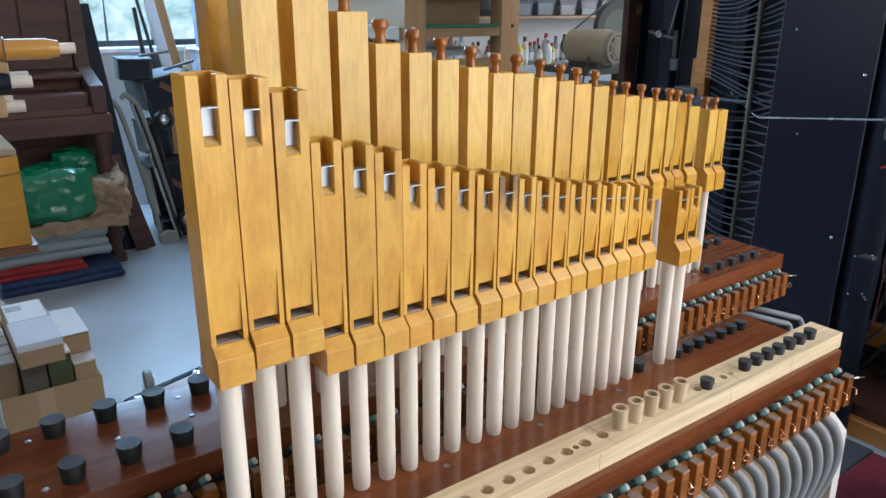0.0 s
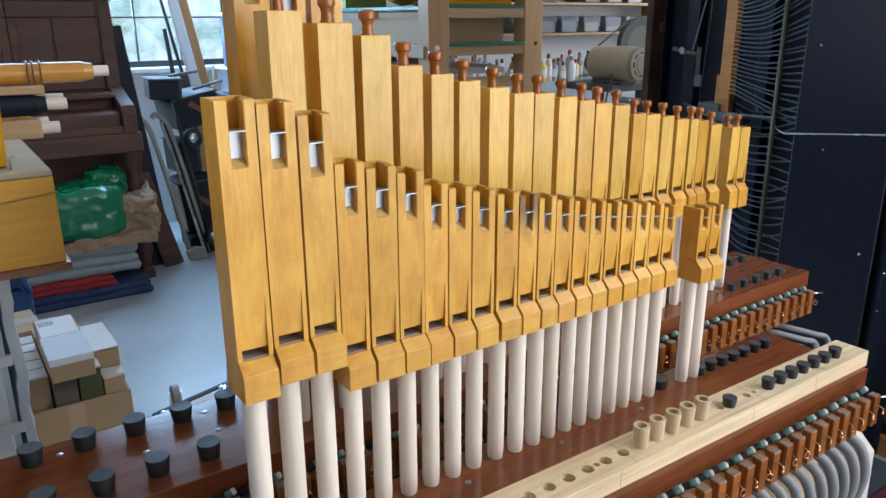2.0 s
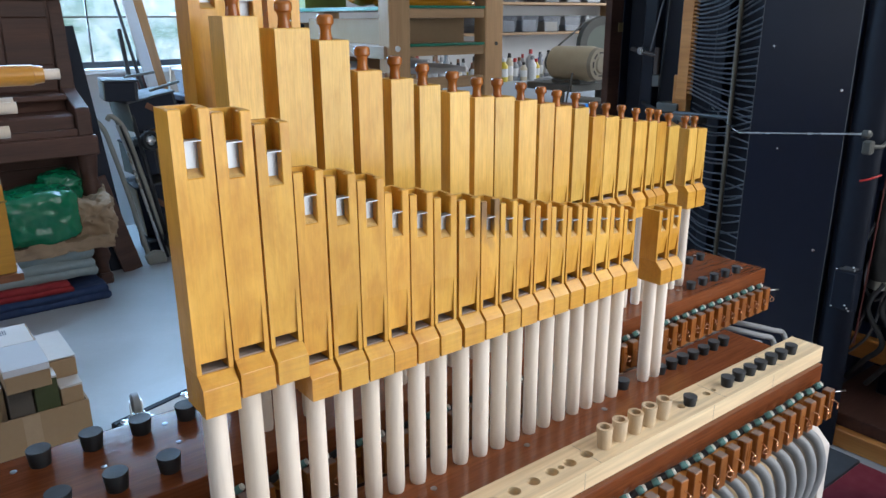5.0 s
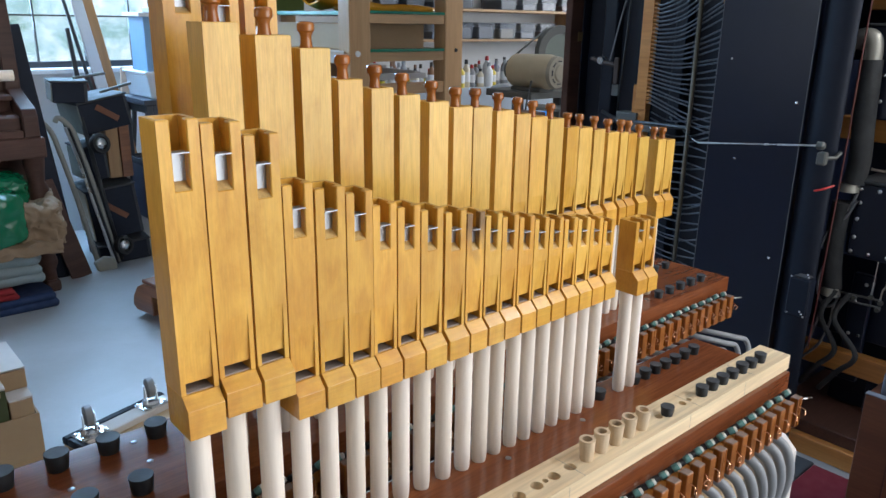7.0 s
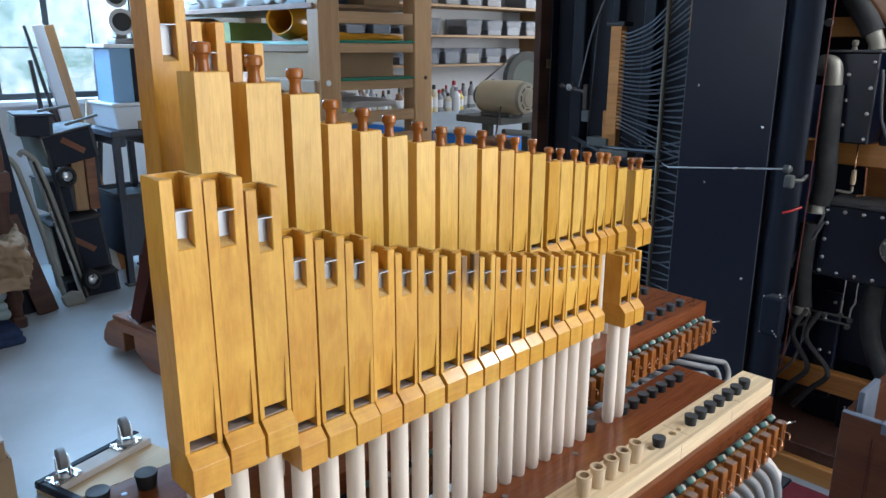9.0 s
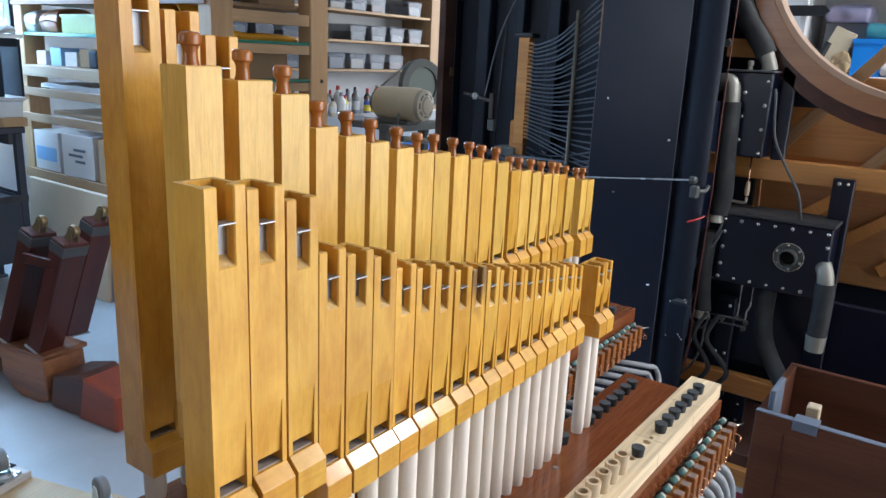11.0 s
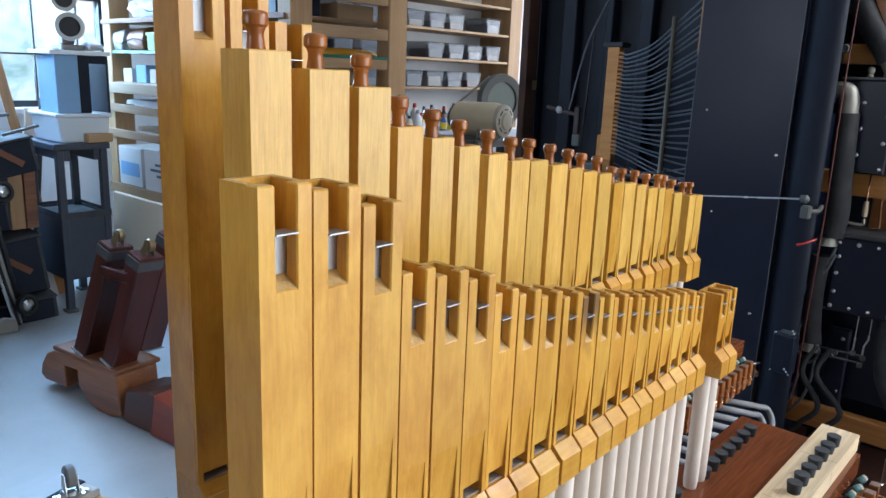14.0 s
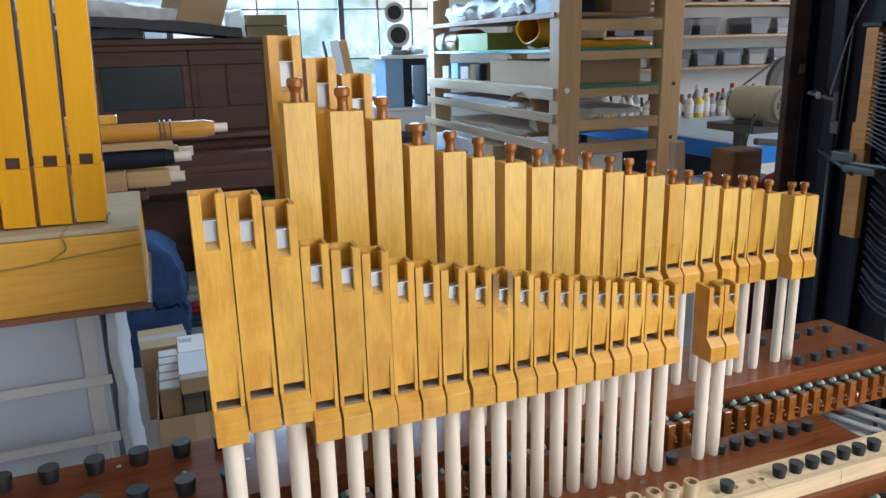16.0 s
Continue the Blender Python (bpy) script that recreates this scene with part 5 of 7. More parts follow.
names = list(COL)
for i in range(58):
    bottle(3.30 + 0.075 * (i // 2) + random.uniform(-0.01, 0.01), 4.46 + 0.20 * (i % 2) + random.uniform(-0.05, 0.05), 0.801, random.uniform(0.024, 0.036), random.uniform(0.13, 0.24),
           random.choice(("grey", "grey", "brown", "cream", "white", "white", "blue", "yellow", "black")), random.choice(("white", "black", "grey", "brown", "black", "red")))
bottle(4.42, 4.12, 0.801, 0.036, 0.235, "blue", "red")
shelf_e = thing("wall_shelf", "pine wall shelves holding clear plastic bins", "wall shelf")
for z in (1.165, 1.40, 1.64, 1.88):
    part("shelf", bm_box((3.3, 4.60, z - 0.02), (5.72, 4.945, z), 0.002), PINE_X, shelf_e)
for x in (3.3, 5.722):
    part("upright", bm_box((x, 4.59, 0.801), (x + 0.17 if x > 4 else x + 0.022, 4.946, 2.5), 0.003), PINE, shelf_e)
for z in (1.165, 1.40, 1.64):
    for k in range(9):
        x = 3.40 + 0.255 * k + random.uniform(-0.01, 0.01)
        if random.random() < 0.18:
            continue
        b = thing("storage_bin", "clear plastic bin with small parts", "storage bin", "bins on the wall shelves", (x, 4.64, z))
        bb = part("bin_body", bm_prism([(0.018, 0.0), (0.0, 0.125), (0.205, 0.125), (0.187, 0.0)], 0.0, 0.25, 0.004, "Y"), BIN_GREY, b)
        part("contents", bm_box((0.024, 0.006, 0.004), (0.180, 0.235, random.uniform(0.04, 0.10)), 0.006), PLAST[random.choice(("grey", "black", "cream", "brown", "grey"))], b)
        part("rim", bm_box((-0.006, -0.008, 0.1255), (0.211, 0.258, 0.131), 0.002), BIN_GREY, bb)

# ---- belt machine ----
mach = thing("belt_machine", "old beige motor on an iron stand with belt wheel", "machine", at=(2.97, 2.66, 0))
MOT = pose(-0.060, -0.02, 1.063, 0, 90, -86)
mb2 = bm_lathe([(0, -0.13), (0.066, -0.13), (0.082, -0.115), (0.086, 0.10), (0.078, 0.1345), (0, 0.1345)], 24)
part("motor", mb2, BEIGE, mach).matrix_basis = MOT
part("end_bell", bm_lathe([(0, 0), (0.080, 0), (0.076, 0.02), (0.045, 0.028), (0.040, 0.036), (0.022, 0.040), (0.0, 0.040)], 24), plain("dusty_tan_casting", (0.30, 0.27, 0.21), 0.5, 0, 0.3, 40, 0.08), mach, "dusty cast end bell").matrix_basis = MOT @ pose(0, 0, 0.135)
for k in range(8):
    a = k * math.pi / 4
    part("vent", bm_box((-0.006, -0.014, 0), (0.006, 0.014, 0.003)), IRON, mach).matrix_basis = MOT @ pose(0, 0, 0.158) @ pose(0.052 * math.cos(a), 0.055 * math.sin(a), 0, 0, 0, math.degrees(a))
part("wheel", bm_lathe([(0.12, -0.02), (0.17, -0.02), (0.175, 0), (0.17, 0.02), (0.12, 0.02), (0.12, -0.02)], 28), GREY_IRON, mach).matrix_basis = pose(0.262, 0.10, 1.145, 90, 0, -14) @ Matrix.Diagonal((0.82, 0.82, 1, 1))
part("wheel_disc", bm_lathe([(0, -0.006), (0.1195, -0.006), (0.1195, 0.006), (0, 0.006)], 28), plain("dusty_green_disc", (0.16, 0.19, 0.17), 0.5, 0, 0.2, 20, 0.04), mach).matrix_basis = pose(0.262, 0.10, 1.145, 90, 0, -14) @ Matrix.Diagonal((0.82, 0.82, 1, 1))
for a, b in (((-0.075, 0.155, 1.10), (0.185, 0.118, 1.272)), ((-0.060, 0.155, 1.02), (0.19, 0.118, 1.03))):
    part("belt", bm_tube([a, b], 0.005, 6), GREY_IRON, mach)
part("pulley", bm_lathe([(0, -0.012), (0.045, -0.012), (0.038, 0), (0.045, 0.012), (0, 0.012)], 18), GREY_IRON, mach).matrix_basis = MOT @ pose(0, 0, -0.150)
part("bracket", bm_box((-0.16, -0.10, 0.93), (0.26, 0.22, 0.965), 0.004), GREY_IRON, mach)
part("cradle", bm_box((-0.11, -0.11, 0.966), (0.0, 0.09, 0.985), 0.003), GREY_IRON, mach)
for x in (-0.12, 0.20):
    part("leg", bm_box((x - 0.02, 0.0, 0), (x + 0.02, 0.05, 0.93), 0.003), GREY_IRON, mach)
part("arm", bm_tube([(-0.16, -0.12, 0.90), (0.02, -0.14, 0.88), (0.22, -0.10, 0.90)], 0.016, 8), GREY_IRON, mach)
part("cord", bm_tube(spline([(-0.14, -0.08, 1.02), (-0.22, -0.12, 0.86), (-0.20, -0.1, 0.6), (-0.1, -0.05, 0.2), (0, 0, 0.02)], 6), 0.005, 6), RUBBER, mach)

# ---- the tall black instrument case ----
RECESS = plain("blue_black_boarding", (0.0090, 0.0135, 0.0260), 0.5, 0, 0.35, 14, 0.05, spec=0.35)
case = thing("instrument_case", "tall black orchestral instrument case standing open", "instrument case")
CX = 2.22
part("front_stile", bm_box((CX, 0.970, 0.0), (CX + 0.60, 1.256, 2.7), 0.0012), BLACK, case)
part("corner_stile", bm_prism([(CX + 0.030 - 0.026 * math.sin(k * math.pi / 24), 0.920 - 0.0475 * math.cos(k * math.pi / 24)) for k in range(25)], 0.0, 2.7, 0.0, "Z"), BLACK_MATT, case)
# pale strips: edge wear together with the highlight along the edge, painted on
SCUFF_GLINT = plain("scuffed_paint_edge", (0.13, 0.14, 0.15), 0.6, 0, 0.7, 60, 0.2)
part("worn_edge", bm_box((CX - 0.0007, 0.9688, 0.0), (CX + 0.002, 0.9707, 2.7)), SCUFF_GLINT, case, "scuffed paint edge with its highlight painted pale")
part("worn_edge", bm_box((CX - 0.0005, 1.2545, 0.0), (CX + 0.002, 1.2567, 2.7)), SCUFF_GLINT, case, "scuffed paint edge with its highlight painted pale")
part("back_panel", bm_box((CX + 0.42, 1.257, 0.0), (CX + 0.46, 2.09, 2.7), 0.003), RECESS, case)
for y, w in ((1.60, 0.05), (1.76, 0.03), (1.92, 0.06)):
    part("batten", bm_box((CX + 0.37, y, 0.0), (CX + 0.4195, y + w, 2.7), 0.004), RECESS, case)
part("post", bm_box((CX + 0.30, 2.092, 0.0), (CX + 0.375, 2.125, 2.7), 0.003), WALNUT, case)
part("post", bm_box((CX + 0.376, 2.092, 0.0), (CX + 0.46, 2.122, 2.7), 0.003), BLACK, case)
part("raw_edge", bm_box((CX + 0.006, 1.2565, 1.36), (CX + 0.04, 1.262, 2.7)), CASE_WOOD, case)
part("hinge", bm_box((CX + 0.345, 2.088, 1.225), (CX + 0.374, 2.0915, 1.262), 0.001), plain("old_brass_hinge", (0.30, 0.22, 0.10), 0.5, 0.6, 0.3, 60, 0.1), case, "small brass hinge")
SCREWHEAD = mesh_of("screw_head", bm_lathe([(0, 0), (0.0050, 0), (0.0045, 0.0016), (0.003, 0.0026), (0, 0.003)], 10), STEEL)


def studs(parent, places, x, s=1.0):
    """Screw heads on a face that looks to -x."""
    for y, z in places:
        ob = new("screw_head", SCREWHEAD)
        ob.parent = parent
        ob.matrix_basis = pose(x, y, z, 0, -90, 0) @ Matrix.Diagonal((s, s, s, 1))


studs(case, [(0.995, 1.085), (1.008, 0.612), (1.02, 0.2), (1.0, 1.55)], CX)
studs(case, [(1.21, 1.20), (1.16, 0.90), (1.20, 0.5)], CX, 0.7)
studs(case, [(0.90, 0.80), (0.895, 0.70), (0.90, 0.56), (0.895, 0.48)], CX + 0.025, 0.8)

# the strip of nipples and its wires
strip = thing("nipple_strip", "vertical orange wooden strip with grey lead tubes", "tubing strip", at=(0, 0, 0))
part("strip_board", bm_box((2.36, 1.595, 1.00), (2.395, 1.640, 1.385), 0.002), CASE_WOOD, strip)
part("strip_block", bm_box((2.37, 1.60, 0.70), (2.40, 1.66, 1.085), 0.002), CASE_WOOD, strip)
part("bracket", bm_box((2.36, 1.585, 1.3855), (2.42, 1.66, 1.402), 0.003), IRON, strip)
TUBE_GREY = plain("lead_grey_tube", (0.10, 0.112, 0.135), 0.34, 0.2, 0.3, 40, 0.03)
for k in range(26):
    z = 1.365 - 0.0135 * k
    dz = 0.17 - 0.010 * k + random.uniform(-0.008, 0.008)
    sag = random.uniform(0.015, 0.03)
    part("nipple", bm_lathe([(0, 0), (0.0052, 0), (0.0046, 0.016), (0, 0.017)], 8), CASE_WOOD, strip).matrix_basis = pose(2.366, 1.597, z, 90, 0, 0)
    part("lead_tube", bm_tube(spline([(2.372, 1.592, z), (2.33, 1.54, z - 0.004), (2.31, 1.45, z + 0.22 * dz - sag * 0.6), (2.29, 1.36, z + 0.6 * dz - sag * 0.5), (2.27, 1.262, z + dz)], 5), 0.0030, 6), TUBE_GREY, strip)
for k in range(22):
    z = 1.00 - 0.024 * k + random.uniform(-0.01, 0.01)
    part("lead_tube", bm_tube(spline([(2.50, 1.66, z - 0.02), (2.40, 1.52, z - 0.03), (2.31, 1.38, z - 0.01), (2.262, 1.262, z + random.uniform(-0.02, 0.04))], 5), 0.0030, 6), TUBE_GREY, strip)
solid("iron_rod", bm_tube([(2.285, 1.372, 1.475), (2.285, 1.366, 0.0)], 0.0075, 8), plain("tarnished_rod", (0.13, 0.11, 0.08), 0.5, 0.3, 0.3, 40, 0.05), "upright tarnished iron rod before the case", "rod")
RUSTY = plain("rusty_brown_iron", (0.060, 0.040, 0.033), 0.6, 0.2, 0.4, 60, 0.1)
lever = thing("iron_lever", "dark iron lever and bracket on the case", "lever")
part("lever_arm", bm_tube([(2.60, 2.03, 1.16), (2.45, 1.92, 1.165), (2.44, 1.80, 1.145)], 0.008, 8), RUSTY, lever)
part("lever_plate", bm_box((2.435, 1.772, 1.03), (2.45, 1.806, 1.075), 0.003), GREY_IRON, lever)
part("lever_link", bm_box((2.430, 1.778, 1.076), (2.444, 1.800, 1.175), 0.003), RUSTY, lever, "rusty upright link")
part("lever_pivot", bm_lathe([(0, -0.015), (0.014, -0.015), (0.014, 0.015), (0, 0.015)], 12), STEEL, lever).matrix_basis = pose(2.45, 1.87, 1.16, 0, 90, 0)
solid("grey_string", bm_tube(spline([(2.6, 1.62, 2.2), (2.56, 1.68, 1.75), (2.50, 1.80, 1.42), (2.46, 1.84, 1.16)], 8), 0.004, 6), TUBE_GREY, "thin grey cord hanging in the case", "cord")
clamp = thing("pipe_clamp", "dusty grey iron pipe clamps behind the pipes", "clamp")
part("jaw", bm_box((2.30, 1.50, 0.93), (2.36, 1.62, 0.955), 0.006, seg=2), GREY_IRON, clamp)
part("bar", bm_tube([(2.42, 1.78, 0.94), (2.32, 1.52, 0.96), (2.29, 1.36, 0.965)], 0.008, 8), IRON, clamp)
part("bar", bm_tube([(2.45, 1.85, 0.965), (2.30, 1.58, 0.93)], 0.008, 8), IRON, clamp)
part("jaw", bm_box((2.36, 1.63, 0.95), (2.42, 1.72, 0.985), 0.006, seg=2), GREY_IRON, clamp)
part("hanger", bm_tube([(2.40, 1.72, 1.43), (2.42, 1.76, 0.94)], 0.004, 6), IRON, clamp)
part("foot_bar", bm_tube([(2.44, 1.79, 0.955), (2.44, 1.79, 0.0)], 0.010, 8), IRON, clamp)
wire = thing("steel_wire", "bright steel control wire with clevis across the case", "wire")
part("wire_rod", bm_tube([(2.62, 1.66, 0.955), (2.20, 1.300, 0.945), (2.195, 1.276, 0.937), (2.180, 0.905, 0.977)], 0.0028, 8), STEEL, wire)
part("clevis", bm_lathe([(0, -0.012), (0.011, -0.010), (0.012, 0.006), (0.006, 0.012), (0, 0.012)], 12), GREY_IRON, wire).matrix_basis = pose(2.18, 0.892, 0.978, 90, 0, 0)
part("clamp_block", bm_box((2.165, 0.87, 0.925), (2.19, 0.895, 0.962), 0.004), GREY_IRON, wire)
part("link", bm_tube([(2.18, 0.88, 0.945), (2.21, 0.86, 0.945), (2.245, 0.862, 0.955)], 0.006, 8), GREY_IRON, wire)

# ---- the open bay with the pneumatics ----
BRACE_WOOD = wood("brown_stained_pine", (0.42, 0.19, 0.062), (0.29, 0.12, 0.038), "Y", 0.5, 120, 9, 0.1, 0.3, 0.15)
part("bay_back", bm_box((CX + 0.50, -0.75, 0.0), (CX + 0.54, 0.968, 0.62), 0.003), BLACK_MATT, case)
part("bay_panel", bm_box((CX + 0.47, -0.75, 0.622), (CX + 0.50, 0.83, 1.034), 0.003), BRACE_WOOD, case, "brown stained pine panel")
part("bay_panel", bm_box((CX + 0.47, 0.832, 0.622), (CX + 0.50, 0.968, 1.20), 0.003), BLACK_MATT, case, "black panel")
for k in range(6):
    part("slat", bm_box((CX + 0.455, -0.02, -0.19), (CX + 0.4695, 0.02, 0.19), 0.002), CASE_WOOD, case, "diagonal pine slat").matrix_basis = Matrix.Translation((0, 0.70 - 0.22 * k, 0.80)) @ pose(0, 0, 0, 52, 0, 0)
rim = [(0.34 + 0.603 * math.cos(math.radians(q)), 1.735 + 0.603 * math.sin(math.radians(q))) for q in range(-62, 71, 7)]
part("spandrel", bm_prism(rim + [(0.968, 2.32), (0.968, 1.202)], CX + 0.285, CX + 0.305, 0.0), BLACK_MATT, case, "black board beside the hoop")
part("bay_floor", bm_box((CX + 0.06, -0.75, 0.0), (CX + 0.4995, 0.968, 0.10), 0.003), WALNUT, case)
part("plinth", bm_box((CX + 0.03, -0.75, 0.0), (CX + 0.0595, 0.968, 0.06), 0.003), CASE_WOOD, case)
part("upper_beam", bm_box((CX + 0.26, -0.75, 0.965), (CX + 0.30, 0.968, 1.035), 0.004), CASE_WOOD, case)
part("lower_beam", bm_box((CX + 0.20, -0.75, 0.235), (CX + 0.24, 0.968, 0.305), 0.004), CASE_WOOD, case)
part("dark_board", bm_box((CX + 0.28, -0.75, 0.33), (CX + 0.31, 0.968, 0.60), 0.003), BLACK, case)
for y in (0.81, 0.524):
    part("hanger_bar", bm_box((CX + 0.235, y - 0.03, 0.20), (CX + 0.259, y + 0.03, 1.0 if y < 0.6 else 0.56), 0.003), BLACK, case)
    studs(case, [(y - 0.015, 0.29), (y + 0.015, 0.29), (y - 0.015, 0.36), (y + 0.015, 0.36), (y - 0.012, 0.985 if y < 0.6 else 0.53), (y + 0.012, 0.985 if y < 0.6 else 0.47)], CX + 0.235, 1.2)
DIAG = thing("braced_panel", "orange pine bracing behind the round opening", "panel")
part("panel", bm_box((2.60, -0.7, 1.04), (2.62, 0.86, 1.30), 0.002), CASE_WOOD, DIAG)
for k in range(4):
    o = part("brace", bm_box((2.588, -0.02, -0.3), (2.5995, 0.02, 0.3), 0.002), PINE, DIAG)
    o.matrix_basis = pose(0, 0.62 - 0.3 * k, 1.22, 40, 0, 0)
HY, HZ = 0.34, 1.735
hoop = thing("round_hoop", "wide round wooden hoop framing an opening", "hoop", at=(2.44, HY, HZ))
HM = pose(0, 0, 0, 0, 90, 0)
for rin, rout, x0, x1, mat, nm in ((0.505, 0.555, -0.02, 0.045, WOOD_LID, "outer_rim"), (0.488, 0.5045, -0.012, 0.07, PALE_HOOP, "pale_lining"), (0.556, 0.568, -0.006, 0.04, DEEP_RED, "dark_edge")):
    part(nm, bm_lathe([(rin, x0), (rout, x0), (rout, x1), (rin, x1), (rin, x0)], 72), mat, hoop).matrix_basis = HM
part("hoop_board", bm_lathe([(0.5685, 0.0), (0.60, 0.0), (0.60, 0.03), (0.5685, 0.03), (0.5685, 0.0)], 72, False), DEEP_RED, hoop).matrix_basis = HM

unit = thing("pneumatic_box", "small black screwed pneumatic box with pipe elbow", "pneumatic box", "pneumatics in the case")
part("box_body", bm_box((2.36, 0.748, 1.045), (2.50, 0.885, 1.302), 0.004), BLACK, unit)
part("box_lid", bm_box((2.352, 0.744, 1.302), (2.503, 0.889, 1.309), 0.002), SCUFF_GLINT, unit, "scuffed lid edge")
part("side_bar", bm_box((2.44, 0.700, 1.037), (2.46, 0.742, 1.325), 0.003), BLACK, unit)
studs(unit, [(0.762 + 0.062 * (k % 2), 1.06 + 0.036 * k) for k in range(7)], 2.36, 1.25)
BARE_METAL = plain("pale_bare_metal", (0.55, 0.50, 0.43), 0.4, 0.7, 0.2, 60, 0.05)
ELBOW = plain("dull_zinc", (0.36, 0.345, 0.30), 0.55, 0.6, 0.25, 30, 0.05)


def duct(points, r, mat, label, name="cloth_hose"):
    return solid(name, bm_tube(spline(points, 7), r, 14), mat, label, "air hose", "hoses in the case")


el = thing("zinc_elbow", "dull zinc pipe elbow leading into a black hose", "pipe elbow")
part("elbow", bm_tube(spline([(2.36, 0.905, 1.255), (2.345, 0.89, 1.27), (2.34, 0.865, 1.265), (2.34, 0.858, 1.235), (2.34, 0.857, 1.20)], 6), 0.026, 14), ELBOW, el)
part("flange", bm_lathe([(0.026, 0), (0.036, 0), (0.036, 0.006), (0.026, 0.006)], 16), ELBOW, el).matrix_basis = pose(2.35, 0.915, 1.25, 90, 0, 20)
duct([(2.34, 0.857, 1.21), (2.34, 0.850, 1.05), (2.34, 0.842, 0.93), (2.34, 0.848, 0.86)], 0.031, CLOTH_TUBE, "upright black cloth-covered air hose")
duct([(2.34, 0.868, 0.80), (2.34, 0.872, 0.70), (2.345, 0.868, 0.60), (2.35, 0.858, 0.525)], 0.028, CLOTH_TUBE, "upright black cloth-covered air hose")
for z in (0.845, 0.52):
    solid("hose_end", bm_lathe([(0, -0.012), (0.03, -0.012), (0.024, 0.012), (0, 0.012)], 14), ELBOW, "zinc hose end fitted to the black hose", "hose fitting", "hose fittings", (2.342, 0.858, z))
big = thing("pneumatic_box", "large black screwed pneumatic box with round flange", "pneumatic box", "pneumatics in the case")
part("box_body", bm_box((2.345, 0.512, 0.640), (2.50, 0.835, 0.862), 0.004), BLACK, big)
part("box_lid", bm_box((2.335, 0.506, 0.862), (2.505, 0.841, 0.874), 0.003), plain("dusty_black_lid", (0.035, 0.038, 0.042), 0.6, 0, 0.4, 60, 0.1), big)
for k in range(7):
    studs(big, [(0.525 + 0.05 * k, 0.845), (0.525 + 0.05 * k, 0.656)], 2.345, 1.3)
studs(big, [(0.522, 0.70), (0.522, 0.755), (0.522, 0.805), (0.822, 0.70), (0.822, 0.755), (0.822, 0.805)], 2.345, 1.3)
FM = pose(2.345, 0.623, 0.758, 0, -90, 0)
part("flange", bm_lathe([(0.028, 0), (0.0445, 0), (0.0445, 0.004), (0.028, 0.004), (0.028, 0)], 28), GREY_IRON, big).matrix_basis = FM
part("bright_ring", bm_lathe([(0.0430, 0.0042), (0.0445, 0.0042), (0.0450, 0.0052), (0.0445, 0.0062), (0.0430, 0.0062), (0.0430, 0.0042)], 28), STEEL, big, "bright ring round the flange").matrix_basis = FM
part("port_tube", bm_lathe([(0.021, -0.02), (0.0275, 0.0045), (0.0275, 0.034), (0.0265, 0.036), (0.0235, 0.036), (0.0225, 0.034), (0.021, -0.02)], 24), GREY_IRON, big, "dusty short port tube").matrix_basis = FM
# near-black disc paints the shade inside the hollow tube
part("dark_port", bm_lathe([(0, 0.008), (0.0220, 0.008)], 20), plain("port_dark", (0.004, 0.004, 0.004), 0.9), big).matrix_basis = FM
studs(big, [(0.623 + 0.0365 * math.cos(0.4 + a * math.pi / 3), 0.758 + 0.0365 * math.sin(0.4 + a * math.pi / 3)) for a in range(6)], 2.3408, 0.9)
duct([(2.38, 0.672, 0.65), (2.36, 0.668, 0.54), (2.34, 0.645, 0.46), (2.31, 0.58, 0.37), (2.29, 0.525, 0.31), (2.28, 0.50, 0.22)], 0.027, CLOTH_TUBE, "long bent grey-black air hose under the large box")
el2 = thing("zinc_elbow", "dull zinc pipe elbow on the large box", "pipe elbow")
part("elbow", bm_tube(spline([(2.42, 0.535, 0.735), (2.36, 0.525, 0.742), (2.335, 0.513, 0.725), (2.335, 0.508, 0.69)], 6), 0.024, 14), ELBOW, el2)
duct([(2.335, 0.508, 0.70), (2.335, 0.506, 0.60), (2.335, 0.508, 0.53)], 0.028, CLOTH_TUBE, "short hanging black air hose")
solid("hose_end", bm_lathe([(0, -0.03), (0.026, -0.03), (0.03, 0.02), (0, 0.02)], 14), ELBOW, "worn zinc end of a hanging hose", "hose fitting", "hose fittings", (2.335, 0.508, 0.515))
duct([(2.36, 0.738, 1.255), (2.352, 0.732, 1.23), (2.355, 0.718, 1.114), (2.36, 0.674, 1.027), (2.36, 0.628, 0.95), (2.37, 0.611, 0.87)], 0.0042, plain("dark_grey_cable", (0.085, 0.09, 0.10), 0.5, 0, 0.2, 60, 0.05), "thin grey hose looping down to the large box", "thin_hose")
duct([(2.40, 0.788, 1.355), (2.40, 0.808, 1.39), (2.41, 0.852, 1.45), (2.42, 0.90, 1.54), (2.43, 0.945, 1.66), (2.44, 0.95, 1.9)], 0.031, CLOTH_TUBE, "black air hose rising beside the hoop")
solid("hose_sleeve", bm_tube([(2.40, 0.772, 1.309), (2.40, 0.776, 1.33), (2.40, 0.792, 1.362)], [0.025, 0.022, 0.024], 14), ELBOW, "dull zinc sleeve on the small box", "hose fitting", "hose fittings")
br = thing("hinge_bracket", "black hinge bracket with bright screws on the case", "bracket")
part("plate", bm_box((2.262, 0.895, 1.185), (2.274, 0.950, 1.305), 0.002), BLACK, br)
part("plate_edge", bm_box((2.2605, 0.895, 1.3055), (2.276, 0.950, 1.3075)), SCUFF_GLINT, br, "scuffed upper edge")
